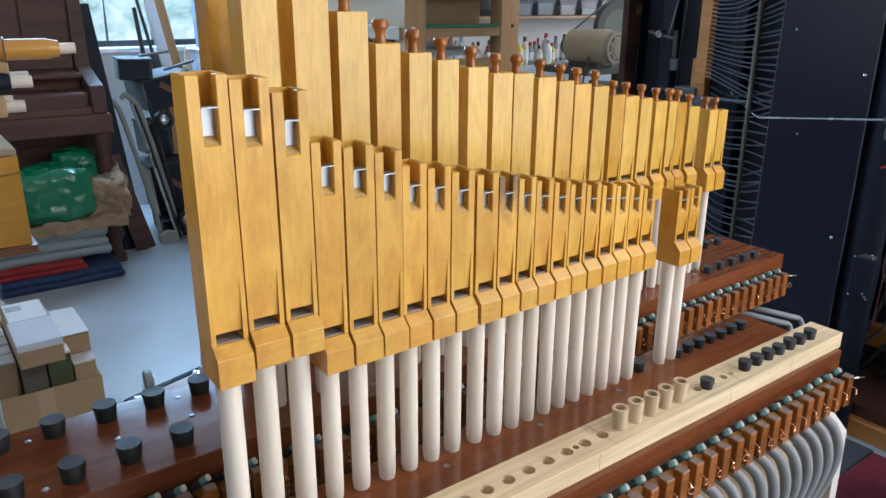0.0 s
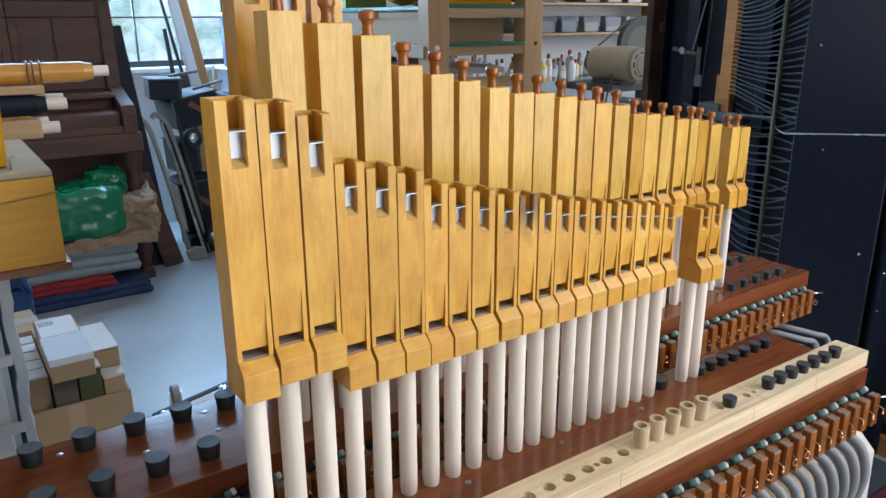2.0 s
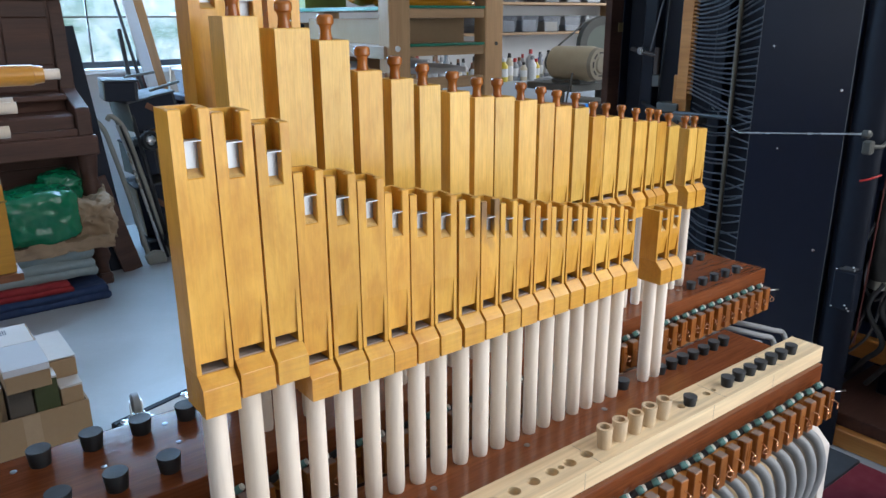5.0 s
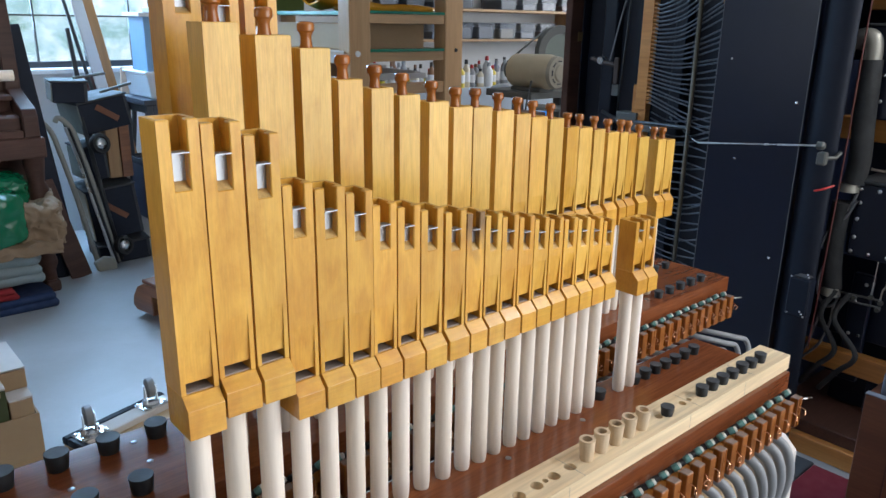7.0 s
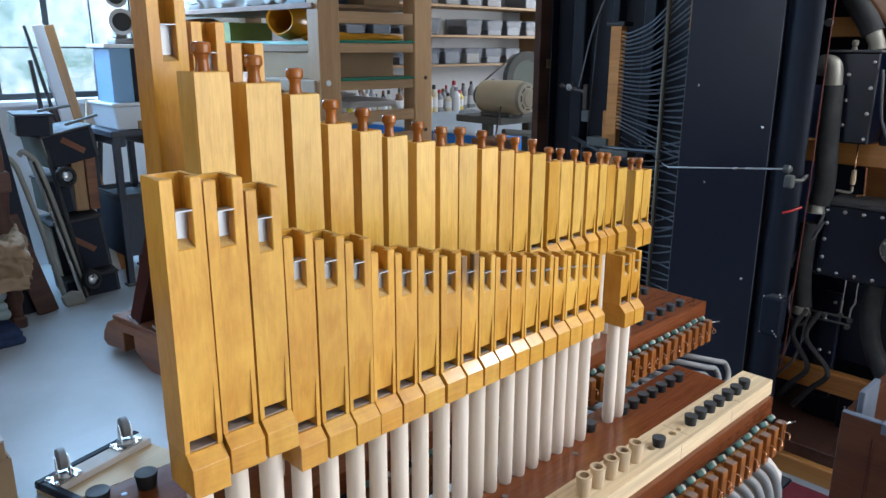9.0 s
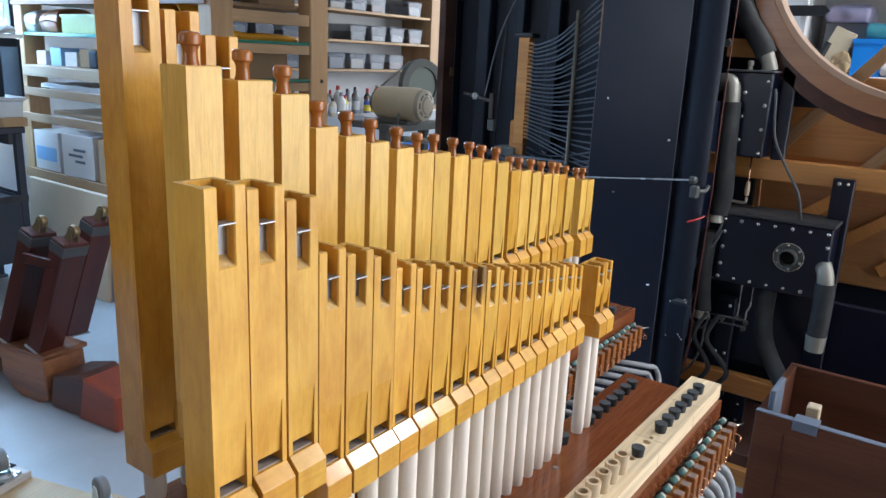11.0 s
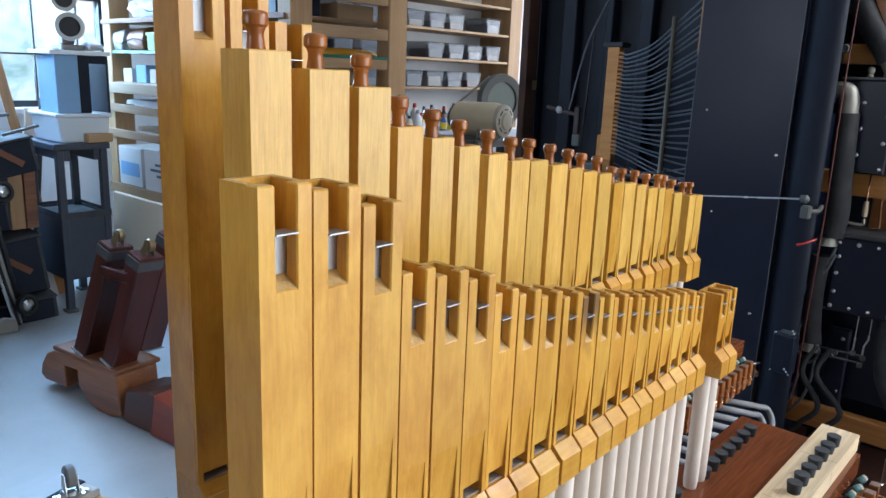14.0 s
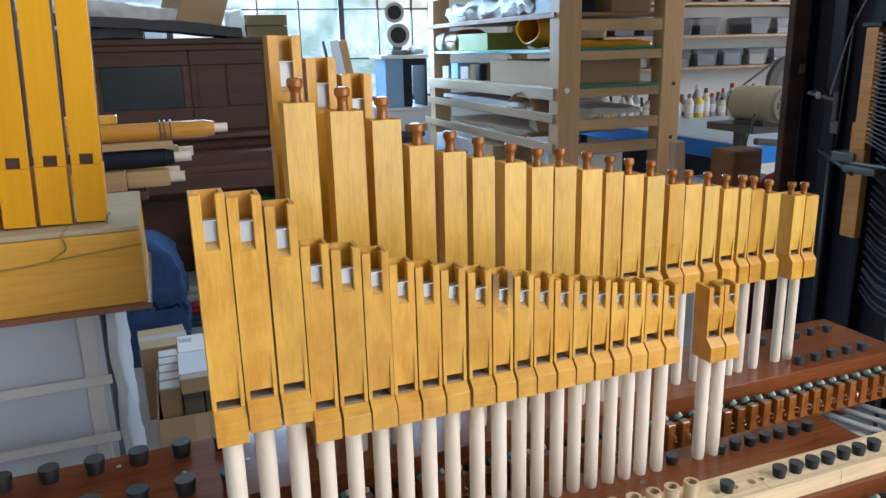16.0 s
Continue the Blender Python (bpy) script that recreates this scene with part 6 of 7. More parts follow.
studs(br, [(0.904, 1.292), (0.912, 1.272), (0.903, 1.252), (0.903, 1.228), (0.904, 1.204), (0.938, 1.292), (0.930, 1.198)], 2.262, 0.75)
studs(br, [(0.955, 1.16), (0.948, 1.16), (0.925, 1.325), (0.912, 1.316)], 2.245, 0.6)
part("block", bm_box((2.425, 0.815, 1.345), (2.445, 0.915, 1.402), 0.003), CASE_WOOD, br, "orange wooden block")
for y, z in ((0.917, 1.386), (0.888, 1.384)):
    part("nut", bm_lathe([(0, -0.009), (0.010, -0.009), (0.012, 0), (0.010, 0.009), (0, 0.009)], 14), GREY_IRON, br).matrix_basis = pose(2.335, y, z, 0, -90, 0)
part("pivot_rod", bm_tube([(2.335, 0.925, 1.386), (2.335, 0.880, 1.384)], 0.004, 6), GREY_IRON, br)
cap = solid("screw_cap", bm_lathe([(0, 0.0), (0.008, 0.0), (0.008, 0.006), (0.005, 0.009), (0.009, 0.014), (0.009, 0.024), (0.005, 0.028), (0, 0.028)], 14), ELBOW, "small zinc screw cap on the pneumatic box", "screw cap", at=(2.37, 0.822, 1.309))
hook = thing("spring_hook", "thin rod with pale wooden sleeve on a hook", "hook rod")
part("rod", bm_tube([(2.42, 0.790, 1.04), (2.42, 0.790, 0.90)], 0.0022, 6), COPPER, hook)
part("sleeve", bm_lathe([(0, 0), (0.007, 0.002), (0.008, 0.02), (0.006, 0.045), (0, 0.048)], 10), ASH_UP, hook).location = (2.42, 0.790, 0.915)
part("hook", bm_tube(spline([(2.42, 0.790, 0.91), (2.418, 0.79, 0.895), (2.415, 0.805, 0.893), (2.41, 0.83, 0.895)], 4), 0.0045, 8), BARE_METAL, hook)
duct([(2.30, 0.86, 1.9), (2.28, 0.862, 1.3), (2.262, 0.856, 0.9), (2.25, 0.862, 0.35)], 0.0022, plain("dark_red_cord", (0.10, 0.018, 0.015), 0.6, 0, 0.2, 40, 0.05), "long dark red cord hanging down the case", "red_string")
duct([(2.20, 0.90, 0.845), (2.21, 0.88, 0.852), (2.24, 0.862, 0.862)], 0.003, PLAST["red"], "short red wire end on the case", "red_wire")
LINK = thing("action_linkage", "rusty brown rods and levers under the box", "linkage")
for y, b in ((0.746, 0.0), (0.712, 0.008)):
    part("rod", bm_tube([(2.352, y, 0.648), (2.352, y, 0.575), (2.350, y + b, 0.555), (2.345, y + b, 0.525)], 0.0026, 6), STEEL, LINK, "thin steel rod")
for z in (0.527, 0.505):
    part("cross_rod", bm_tube([(2.345, 0.845, z - 0.004), (2.345, 0.715, z)], 0.0034, 8), GREY_IRON, LINK)
for y, z in ((0.717, 0.520), (0.745, 0.530), (0.722, 0.498), (0.79, 0.518)):
    part("knuckle", bm_lathe([(0, -0.007), (0.007, -0.007), (0.008, 0), (0.007, 0.007), (0, 0.007)], 10), GREY_IRON, LINK).matrix_basis = pose(2.343, y, z, 0, -90, 0)
part("hook_rod", bm_tube([(2.36, 0.74, 0.98), (2.36, 0.735, 0.90), (2.36, 0.755, 0.895)], 0.004, 6), COPPER, LINK)
part("side_bracket", bm_box((2.190, 0.862, 0.462), (2.232, 0.925, 0.582), 0.004), BLACK_MATT, LINK, "black bracket screwed to the stile")
part("bracket_cap", bm_box((2.194, 0.872, 0.5825), (2.228, 0.912, 0.588), 0.002), GREY_COVER, LINK, "dusty bracket cap")
studs(LINK, [(0.868, 0.592), (0.872, 0.60), (0.918, 0.585), (0.874, 0.475), (0.868, 0.468), (0.918, 0.47), (0.880, 0.482)], 2.188, 0.6)
CABLE = plain("slack_grey_cable", (0.12, 0.125, 0.135), 0.5, 0, 0.2, 60, 0.05)
for pts in ([(2.335, 0.83, 0.83), (2.33, 0.842, 0.79), (2.325, 0.875, 0.73), (2.32, 0.900, 0.66)], [(2.33, 0.826, 0.81), (2.325, 0.846, 0.76), (2.32, 0.885, 0.71), (2.315, 0.905, 0.64)],
            [(2.33, 0.885, 0.60), (2.325, 0.893, 0.556), (2.325, 0.886, 0.505), (2.325, 0.858, 0.473), (2.33, 0.836, 0.49), (2.335, 0.833, 0.515)],
            [(2.325, 0.870, 0.49), (2.32, 0.876, 0.42), (2.32, 0.895, 0.33), (2.32, 0.925, 0.28)], [(2.33, 0.838, 0.49), (2.325, 0.840, 0.42), (2.32, 0.858, 0.35), (2.32, 0.900, 0.29)]):
    duct(pts, 0.0042, CABLE, "slack grey cable beside the black hose", "cable")
duct([(2.25, 0.30, 0.36), (2.24, 0.36, 0.44), (2.25, 0.44, 0.40), (2.26, 0.45, 0.28)], 0.006, GREY_HOSE, "grey cable looped in the lower bay", "cable")
duct([(2.24, 0.28, 0.32), (2.23, 0.36, 0.28), (2.24, 0.42, 0.33)], 0.004, PLAST["white"], "tangled pale cable in the lower bay", "cable")

low = thing("pneumatic_box", "low black pneumatic box deep in the bay", "pneumatic box", "pneumatics in the case")
part("box_body", bm_box((CX + 0.28, 0.755, 0.101), (CX + 0.42, 0.87, 0.225), 0.004), BLACK, low)
part("upright_bar", bm_box((CX + 0.255, 0.708, 0.101), (CX + 0.275, 0.752, 0.245), 0.003), BLACK, low)
studs(low, [(0.73, 0.12), (0.73, 0.23), (0.73, 0.18)], CX + 0.255, 0.9)
for y0, y1 in ((0.80, 0.74), (0.84, 0.80)):
    duct([(2.33, y0, 0.53), (2.30, y0 + 0.02, 0.45), (2.29, y1, 0.36), (2.31, y1 + 0.05, 0.28), (2.33, y1 + 0.10, 0.20)], 0.008, CLOTH_TUBE, "thin black hose hanging in the lower bay", "thin_hose")

# ---- mahogany box beside the chest ----
DUSTY_BROWN = wood("dusty_brown_mahogany", (0.155, 0.056, 0.028), (0.088, 0.030, 0.016), "Y", 0.5, 200, 12, 0.05, 0.35, 0.1, spec=0.3)
BLUE_GREY_DUST = plain("dusty_blue_grey", (0.15, 0.18, 0.235), 0.7, 0, 0.25, 40, 0.1)
mbx = thing("mahogany_box", "open mahogany box with steel corner plate on the floor", "box")
part("side_board", bm_box((1.75, -0.35, 0.0), (1.768, 0.535, 0.50), 0.002), DUSTY_BROWN, mbx)
part("side_board", bm_box((2.13, -0.35, 0.0), (2.148, 0.535, 0.50), 0.002), DUSTY_BROWN, mbx)
part("end_board", bm_box((1.769, 0.517, 0.0), (2.129, 0.535, 0.498), 0.002), DUSTY_BROWN, mbx)
part("end_board", bm_box((1.769, -0.35, 0.0), (2.129, -0.332, 0.498), 0.002), DUSTY_BROWN, mbx)
part("base_board", bm_box((1.769, -0.331, 0.01), (2.129, 0.516, 0.03), 0.001), DUSTY_BROWN, mbx)
part("corner_plate", bm_box((1.746, 0.395, 0.478), (1.790, 0.450, 0.5045), 0.001), BLUE_GREY_DUST, mbx, "dusty blue-grey plate over the edge")
part("upright_blade", bm_box((1.790, 0.503, 0.44), (1.90, 0.5165, 0.545), 0.002), BLUE_GREY_DUST, mbx, "dusty blue-grey board")
part("bracket_block", bm_box((1.815, 0.405, 0.47), (1.85, 0.435, 0.520), 0.003), ASH_UP, mbx, "pale wooden bracket block")
for y0, y1 in ((-0.35, 0.393), (0.4515, 0.535)):
    part("dusty_edge", bm_box((1.7495, y0, 0.5002), (1.7685, y1, 0.502)), BLUE_GREY_DUST, mbx, "dusty upper edge")
part("seam", bm_box((1.7488, 0.462, 0.0), (1.7499, 0.466, 0.46)), DEEP_RED, mbx)
solid("grey_rug", bm_box((1.4, 0.772, 0.0), (2.215, 1.0, 0.010), 0.003), plain("mottled_blue_grey_rug", (0.075, 0.085, 0.10), 0.95, 0, 0.5, 25, 0.4), "mottled blue-grey rug strip on the floor", "rug")
solid("red_carpet", bm_box((1.25, -0.6, 0.0), (2.20, 0.768, 0.012), 0.003), CARPET_RED, "dark red carpet strip on the floor", "carpet")

# ---- the other instrument, on a stand ----
stand2 = thing("side_table", "plain low table under the second pipe chest", "table")
part("table_top", bm_box((-0.95, 1.26, 0.385), (0.09, 1.76, 0.405), 0.003), PINE_X, stand2)
for x in (-0.92, 0.04):
    for y in (1.28, 1.70):
        part("leg", bm_box((x, y, 0), (x + 0.045, y + 0.045, 0.385), 0.003), PINE, stand2)
tub2 = thing("storage_tub", "large frosted clear storage tub with packages inside", "storage tub", at=(-0.585, 1.29, 0.406))
tb = bmesh.new()
for lo, hi in (((0, 0, 0), (0.66, 0.40, 0.008)), ((0, 0, 0.008), (0.66, 0.006, 0.50)), ((0, 0.394, 0.008), (0.66, 0.40, 0.50)), ((0, 0.006, 0.008), (0.006, 0.394, 0.50)), ((0.654, 0.006, 0.008), (0.66, 0.394, 0.50))):
    bm_box(lo, hi, bm=tb)
part("tub_body", tb, clear("clear_blueish_plastic", (0.80, 0.89, 1.0), 0.25, 0.58), tub2)
for x in (0.0, 0.30, 0.62):
    part("rib", bm_box((x, -0.010, 0.02), (x + 0.03, -0.0005, 0.49), 0.003), WHITE_PLASTIC, tub2)
for z in (0.02, 0.225, 0.345, 0.485):
    part("rim", bm_box((-0.006, -0.016, z), (0.668, -0.0105, z + 0.02), 0.002), WHITE_PLASTIC, tub2)
part("tub_lid", bm_box((-0.012, -0.014, 0.5005), (0.672, 0.412, 0.527), 0.006, seg=2), WHITE_PLASTIC, tub2)
part("package", bm_box((0.20, 0.012, 0.385), (0.63, 0.25, 0.492), 0.004), PLAST["blue"], tub2, "dark blue printed package")
for k in range(3):
    part("print_bar", bm_box((0.535 + 0.012 * k, 0.0095, 0.46 - 0.022 * k), (0.575 + 0.006 * k, 0.0115, 0.474 - 0.022 * k)), CARD_WHITE, tub2)
part("package", bm_box((0.02, 0.02, 0.009), (0.34, 0.30, 0.33), 0.008), CARD_WHITE, tub2)
part("package", bm_lathe([(0, 0.01), (0.085, 0.01), (0.09, 0.02), (0.09, 0.33), (0.08, 0.345), (0, 0.345)], 24), PLAST["grey"], tub2, "round grey drum").location = (0.465, 0.13, 0)
soft("plastic_wrap", (0.082, 1.31, 0.406), (0.098, 1.70, 0.925), plain("bluish_white_film", (0.62, 0.68, 0.74), 0.35, 0, 0.15, 20, 0.2), "hanging crumpled white plastic wrap on the tub", "plastic wrap", 24, 0.007, 12, 21, crease=0.004)
side_chest = thing("side_pipe_chest", "honey varnished wooden pipe chest with twine round it", "wind chest", at=(0, 0, 0))
part("chest_body", bm_box((-0.85, 1.150, 0.945), (0.168, 1.50, 1.070)), BOXWOOD, side_chest)
part("base_moulding", bm_box((-0.855, 1.142, 0.934), (0.174, 1.505, 0.9445)), RUST_WOOD, side_chest)
part("top_board", bm_box((-0.85, 1.150, 1.0705), (0.168, 1.50, 1.080), 0.002), plain("dusty_pale_top", (0.56, 0.47, 0.33), 0.9, 0, 0.35, 30, 0.15, spec=0.15), side_chest, "dusty pale top")
TWINE = plain("jute_twine", (0.40, 0.26, 0.07), 0.9, 0, 0.3, 200, 0.2)
part("twine", bm_tube(spline([(-0.5, 1.1475, 1.015), (-0.2, 1.1475, 1.022), (-0.03, 1.1475, 1.028), (0.05, 1.1475, 1.036), (0.170, 1.147, 1.048)], 6), 0.0016, 6), TWINE, side_chest)
part("twine", bm_tube(spline([(0.03, 1.147, 1.035), (0.055, 1.146, 1.052), (0.052, 1.147, 1.075), (0.06, 1.17, 1.083)], 6), 0.0016, 6), TWINE, side_chest)
part("screw_eye", bm_tube([(0.12, 1.18, 1.08), (0.12, 1.18, 1.095), (0.128, 1.18, 1.10)], 0.002, 6), STEEL, side_chest)
# pipe sides, darker and redder than the front boards
PIPE_SIDE = wood("bare_red_brown_sides", (0.30, 0.12, 0.05), (0.20, 0.07, 0.03), "Z", 0.85, 200, 12, 0, 0.3, 0.1, spec=0.08)
HONEY = wood("bright_orange_lacquer", (0.84, 0.42, 0.014), (0.74, 0.33, 0.009), "Z", 0.5, 200, 9, 0.0, 0.1, 0.08, spec=0.2)
for i in range(6):
    x = 0.072 - 0.0545 * i
    e = thing("orange_pipe", "bright orange lacquered square organ pipe leaning slightly", "organ pipe", "pipes of the second chest", (x, 1.20, 1.0815), rx=-2, ry=2.4)
    w, h = 0.047, 0.75
    fb = bm_box((0.0, 0.0, 0.118), (w, 0.006, h))
    bm_box((0.0, 0.0, 0.100), (0.013, 0.006, 0.118), bm=fb)
    bm_box((w - 0.013, 0.0, 0.100), (w, 0.006, 0.118), bm=fb)
    part("front_board", fb, HONEY, e)
    part("cap", bm_box((0.0, -0.002, 0.003), (w, 0.055, 0.0995)), HONEY, e)
    part("body", bm_box((0.001, 0.0065, 0.100), (w - 0.001, 0.055, h), 0.0), PIPE_SIDE, e)
    # dark block set into the mouth opening paints its shade
    part("mouth", bm_box((0.0131, 0.0035, 0.1003), (w - 0.0131, 0.0062, 0.1177)), WALNUT, e)
# pipes lying behind it
trestle2 = thing("saw_trestle", "plain wooden trestle under the lying pipes", "trestle")
part("top_rail", bm_box((-0.45, 1.74, 1.015), (0.18, 2.0, 1.035), 0.003), WALNUT, trestle2)
for x in (-0.42, -0.08):
    part("leg", bm_box((x, 1.84, 0), (x + 0.04, 1.88, 1.015), 0.003), WALNUT, trestle2)


def lying_pipe(y, z, x1, w, foot_len, mat, label, r=0.013, l=0.55, turned=False):
    e = thing("lying_pipe", label, "organ pipe", "pipes lying in a stack", (x1, y, z))
    if turned:
        part("body", bm_tube([(-l, w / 2, w / 2), (-foot_len - 0.02, w / 2, w / 2)], w / 2, 20), mat, e)
        part("cap", bm_tube([(-foot_len - 0.0195, w / 2, w / 2), (-foot_len, w / 2, w / 2)], [w * 0.47, w * 0.40], 20), mat, e)
    else:
        part("body", bm_box((-l, 0, 0), (-foot_len - 0.10, w, w), 0.002), mat, e)
        part("cap", bm_box((-foot_len - 0.0995, 0.003, 0.005), (-foot_len, w - 0.003, w - 0.003), 0.005, seg=2), mat, e)
    part("foot", bm_tube([(-foot_len, w / 2, w / 2), (0, w / 2, w / 2)], r, 14), DOWEL, e)
    return e


ORANGE_LYING = wood("orange_lacquered_round_pipe", (0.68, 0.34, 0.055), (0.55, 0.24, 0.03), "X", 0.3, 160, 12, 0.3, 0.2, 0.1)
BARE = wood("bare_tan_pipe_wood", (0.56, 0.40, 0.23), (0.46, 0.30, 0.16), "X", 0.6, 160, 12, 0, 0.25, 0.15, spec=0.2)
lying_pipe(1.76, 1.037, 0.270, 0.048, 0.035, BARE, "pale bare organ pipe lying in a stack")
lying_pipe(1.86, 1.037, 0.262, 0.048, 0.035, AMBER, "amber organ pipe lying in a stack")
lying_pipe(1.76, 1.088, 0.290, 0.044, 0.040, BLACK_MATT, "round black cloth-covered organ pipe lying in a stack", 0.0125, turned=True)
lying_pipe(1.87, 1.090, 0.30, 0.040, 0.035, BARE, "pale bare organ pipe lying in a stack")
lying_pipe(1.78, 1.152, 0.385, 0.043, 0.032, ORANGE_LYING, "round amber organ pipe tied with string on a stack", 0.0115, turned=True)
for x in (0.225, 0.235, 0.249):
    solid("string_tie", bm_tube([(x, 1.777, 1.153), (x, 1.776, 1.197), (x + 0.002, 1.80, 1.1985), (x, 1.824, 1.197)], 0.0016, 6), TUBE_GREY, "string tied round a lying organ pipe", "string")
solid("pine_block", bm_box((-0.3, 1.80, 1.196), (0.13, 1.84, 1.216), 0.002), AMBER, "small amber pipe lying on the stack", "organ pipe", "pipes lying in a stack")
solid("wood_spacer", bm_box((-0.4, 1.765, 1.134), (0.25, 1.80, 1.1505), 0.002), BARE, "thin pale batten between the lying pipes", "batten")

# ---- boxes on the floor behind the chest ----
big_box = thing("open_carton", "open brown carton holding narrow cartons on the floor", "cardboard box", at=(0, 0, 0))
part("box_body", tray(0.115, 2.150, 0.397, 2.575, 0.0, 0.235, 0.005), CARD, big_box)
part("tape", bm_box((0.225, 2.1492, 0.02), (0.268, 2.1498, 0.233)), plain("tan_paper_tape", (0.44, 0.31, 0.19), 0.6, 0, 0.2, 60, 0.05), big_box, "paler paper tape over the seam")
for i, (x0, y0, x1, y1, z1, m) in enumerate(((0.200, 2.165, 0.262, 2.56, 0.326, plain("grey_brown_card", (0.11, 0.09, 0.072), 0.75, 0, 0.2, 60, 0.04)),
                                              (0.266, 2.16, 0.326, 2.55, 0.326, plain("green_card", (0.055, 0.068, 0.022), 0.75, 0, 0.2, 60, 0.04)), (0.330, 2.16, 0.388, 2.54, 0.285, CARD))):
    c = carton((x0, y0, 0.0), (x1, y1, z1), m, "narrow upright carton with white lid on the floor", "row of narrow cartons", lid=False)
    part("white_lid", bm_box((-(x1 - x0) / 2 - 0.001, -(y1 - y0) / 2 - 0.001, z1 - 0.0025), ((x1 - x0) / 2 + 0.001, (y1 - y0) / 2 + 0.001, z1 + 0.004), 0.001), CARD_WHITE, c)
for k, (y0, y1, z1) in enumerate(((2.13, 2.25, 0.348), (2.255, 2.36, 0.345))):
    c = carton((0.322, y0 + 0.09, 0.2895), (0.391, y1 + 0.09, z1), CARD, "small carton with white lid stacked on others", "row of narrow cartons", lid=False)
    part("white_lid", bm_box((-0.0352, -(y1 - y0) / 2, z1 - 0.2895), (0.0352, (y1 - y0) / 2, z1 - 0.2855), 0.001), CARD_WHITE, c)
tb_ = carton((0.196, 2.10, 0.3315), (0.306, 2.44, 0.400), CARD, "brown carton with white shipping label and shiny tape", lid=False)
part("shipping_label", bm_box((-0.050, 0.01, 0.0685), (0.050, 0.166, 0.0700)), CARD_WHITE, tb_, "white printed shipping label")
part("tape", bm_box((-0.0556, -0.1706, 0.050), (0.0556, 0.008, 0.0697)), clear("glossy_tape", (0.80, 0.84, 0.9), 0.1, 0.65), tb_, "shiny clear packing tape")
for k in range(7):
    part("print_bar", bm_box((-0.045 + 0.006 * k, 0.10, 0.0701), (-0.042 + 0.006 * k, 0.14, 0.0705)), INK, tb_)
for k in range(5):
    c = carton((0.130, 2.19 + 0.07 * k, 0.0), (0.195, 2.252 + 0.07 * k, 0.32), CARD, "narrow upright carton with white end", "row of narrow cartons", lid=False)
    part("white_lid", bm_box((-0.031, -0.030, 0.3175), (0.031, 0.030, 0.323), 0.001), CARD_WHITE, c)

carton((0.06, 2.66, 0.0), (0.235, 2.88, 0.29), CARD, "brown taped carton behind the row of narrow cartons", rz=4, tape=True)

# ---- upturned dolly with casters behind the chest ----
dolly = thing("dolly", "upturned plywood dolly with steel casters on the floor", "dolly", at=(0.555, 2.30, 0), rz=17)
part("deck", bm_box((-0.06, -0.44, 0.0), (0.30, 0.055, 0.014), 0.003), PLY, dolly)
part("edge_strip", bm_box((-0.062, 0.030, 0.0141), (0.302, 0.057, 0.040), 0.004), BLACK_MATT, dolly, "black edge strip")
part("edge_strip", bm_box((-0.062, -0.442, 0.0141), (-0.036, 0.0295, 0.040), 0.004), BLACK_MATT, dolly, "black edge strip")
part("rail", bm_box((-0.0355, -0.035, 0.0142), (0.295, 0.0295, 0.038), 0.003), CARD_WHITE, dolly, "white painted rail")
part("rail", bm_box((-0.0355, -0.40, 0.0142), (0.295, -0.335, 0.038), 0.003), PLY, dolly)
for x, y in ((0.0, 0.0), (0.225, 0.0), (0.0, -0.37), (0.225, -0.37)):
    plate = part("caster_plate", bm_box((x - 0.045, y - 0.030, 0.0405), (x + 0.045, y + 0.030, 0.0435), 0.001), STEEL, dolly)
    part("swivel", bm_lathe([(0.0, 0.0436), (0.027, 0.0436), (0.030, 0.052), (0.022, 0.060), (0.0, 0.061)], 20), STEEL, plate).location = (x, y, 0)
    turn = pose(x, y, 0, 0, 0, -22)
    for k in (-1, 1):
        part("fork_cheek", bm_prism([(-0.026, 0.056), (0.022, 0.056), (0.010, 0.112), (-0.010, 0.112)], k * 0.0175 - 0.0012, k * 0.0175 + 0.0012, 0.0, "X"), STEEL, plate).matrix_basis = turn
    part("wheel", bm_lathe([(0, -0.013), (0.030, -0.013), (0.034, -0.009), (0.034, 0.009), (0.030, 0.013), (0, 0.013)], 24), GREY_HOSE, plate, "grey rubber wheel").matrix_basis = turn @ pose(0, 0, 0.102, 0, 90, 0)
    for dx, dy in ((-0.037, -0.022), (0.037, -0.022), (-0.037, 0.022), (0.037, 0.022)):
        part("bolt", bm_lathe([(0, 0.0436), (0.0075, 0.0436), (0.006, 0.050), (0, 0.051)], 8), STEEL, plate).location = (x + dx, y + dy, 0)

# ---- carved trestle foot lying on the floor ----
tf = thing("piano_trestle", "upturned dark mahogany piano trestle with brass casters", "piano trestle", at=(1.13, 3.33, 0), rz=-82)
part("carved_foot", bm_prism([(0.0, 0.05), (0.012, 0.095), (0.05, 0.145), (0.10, 0.168), (0.13, 0.172), (0.50, 0.180), (0.515, 0.165), (0.52, 0.10), (0.53, 0.02), (0.47, 0.0), (0.38, 0.0),
                              (0.315, 0.022), (0.285, 0.055), (0.265, 0.062), (0.262, 0.130), (0.175, 0.125), (0.178, 0.035), (0.10, 0.035), (0.03, 0.03)], -0.085, 0.085, 0.004, "Y"), RUST_WOOD, tf)
part("top_slab", bm_box((0.115, -0.092, 0.178), (0.53, 0.092, 0.196), 0.004), RUST_WOOD, tf)
DARK_SCALE = wood("scuffed_purple_brown", (0.14, 0.05, 0.035), (0.07, 0.025, 0.018), "X", 0.45, 120, 10, 0.1, 0.4, 0.1)
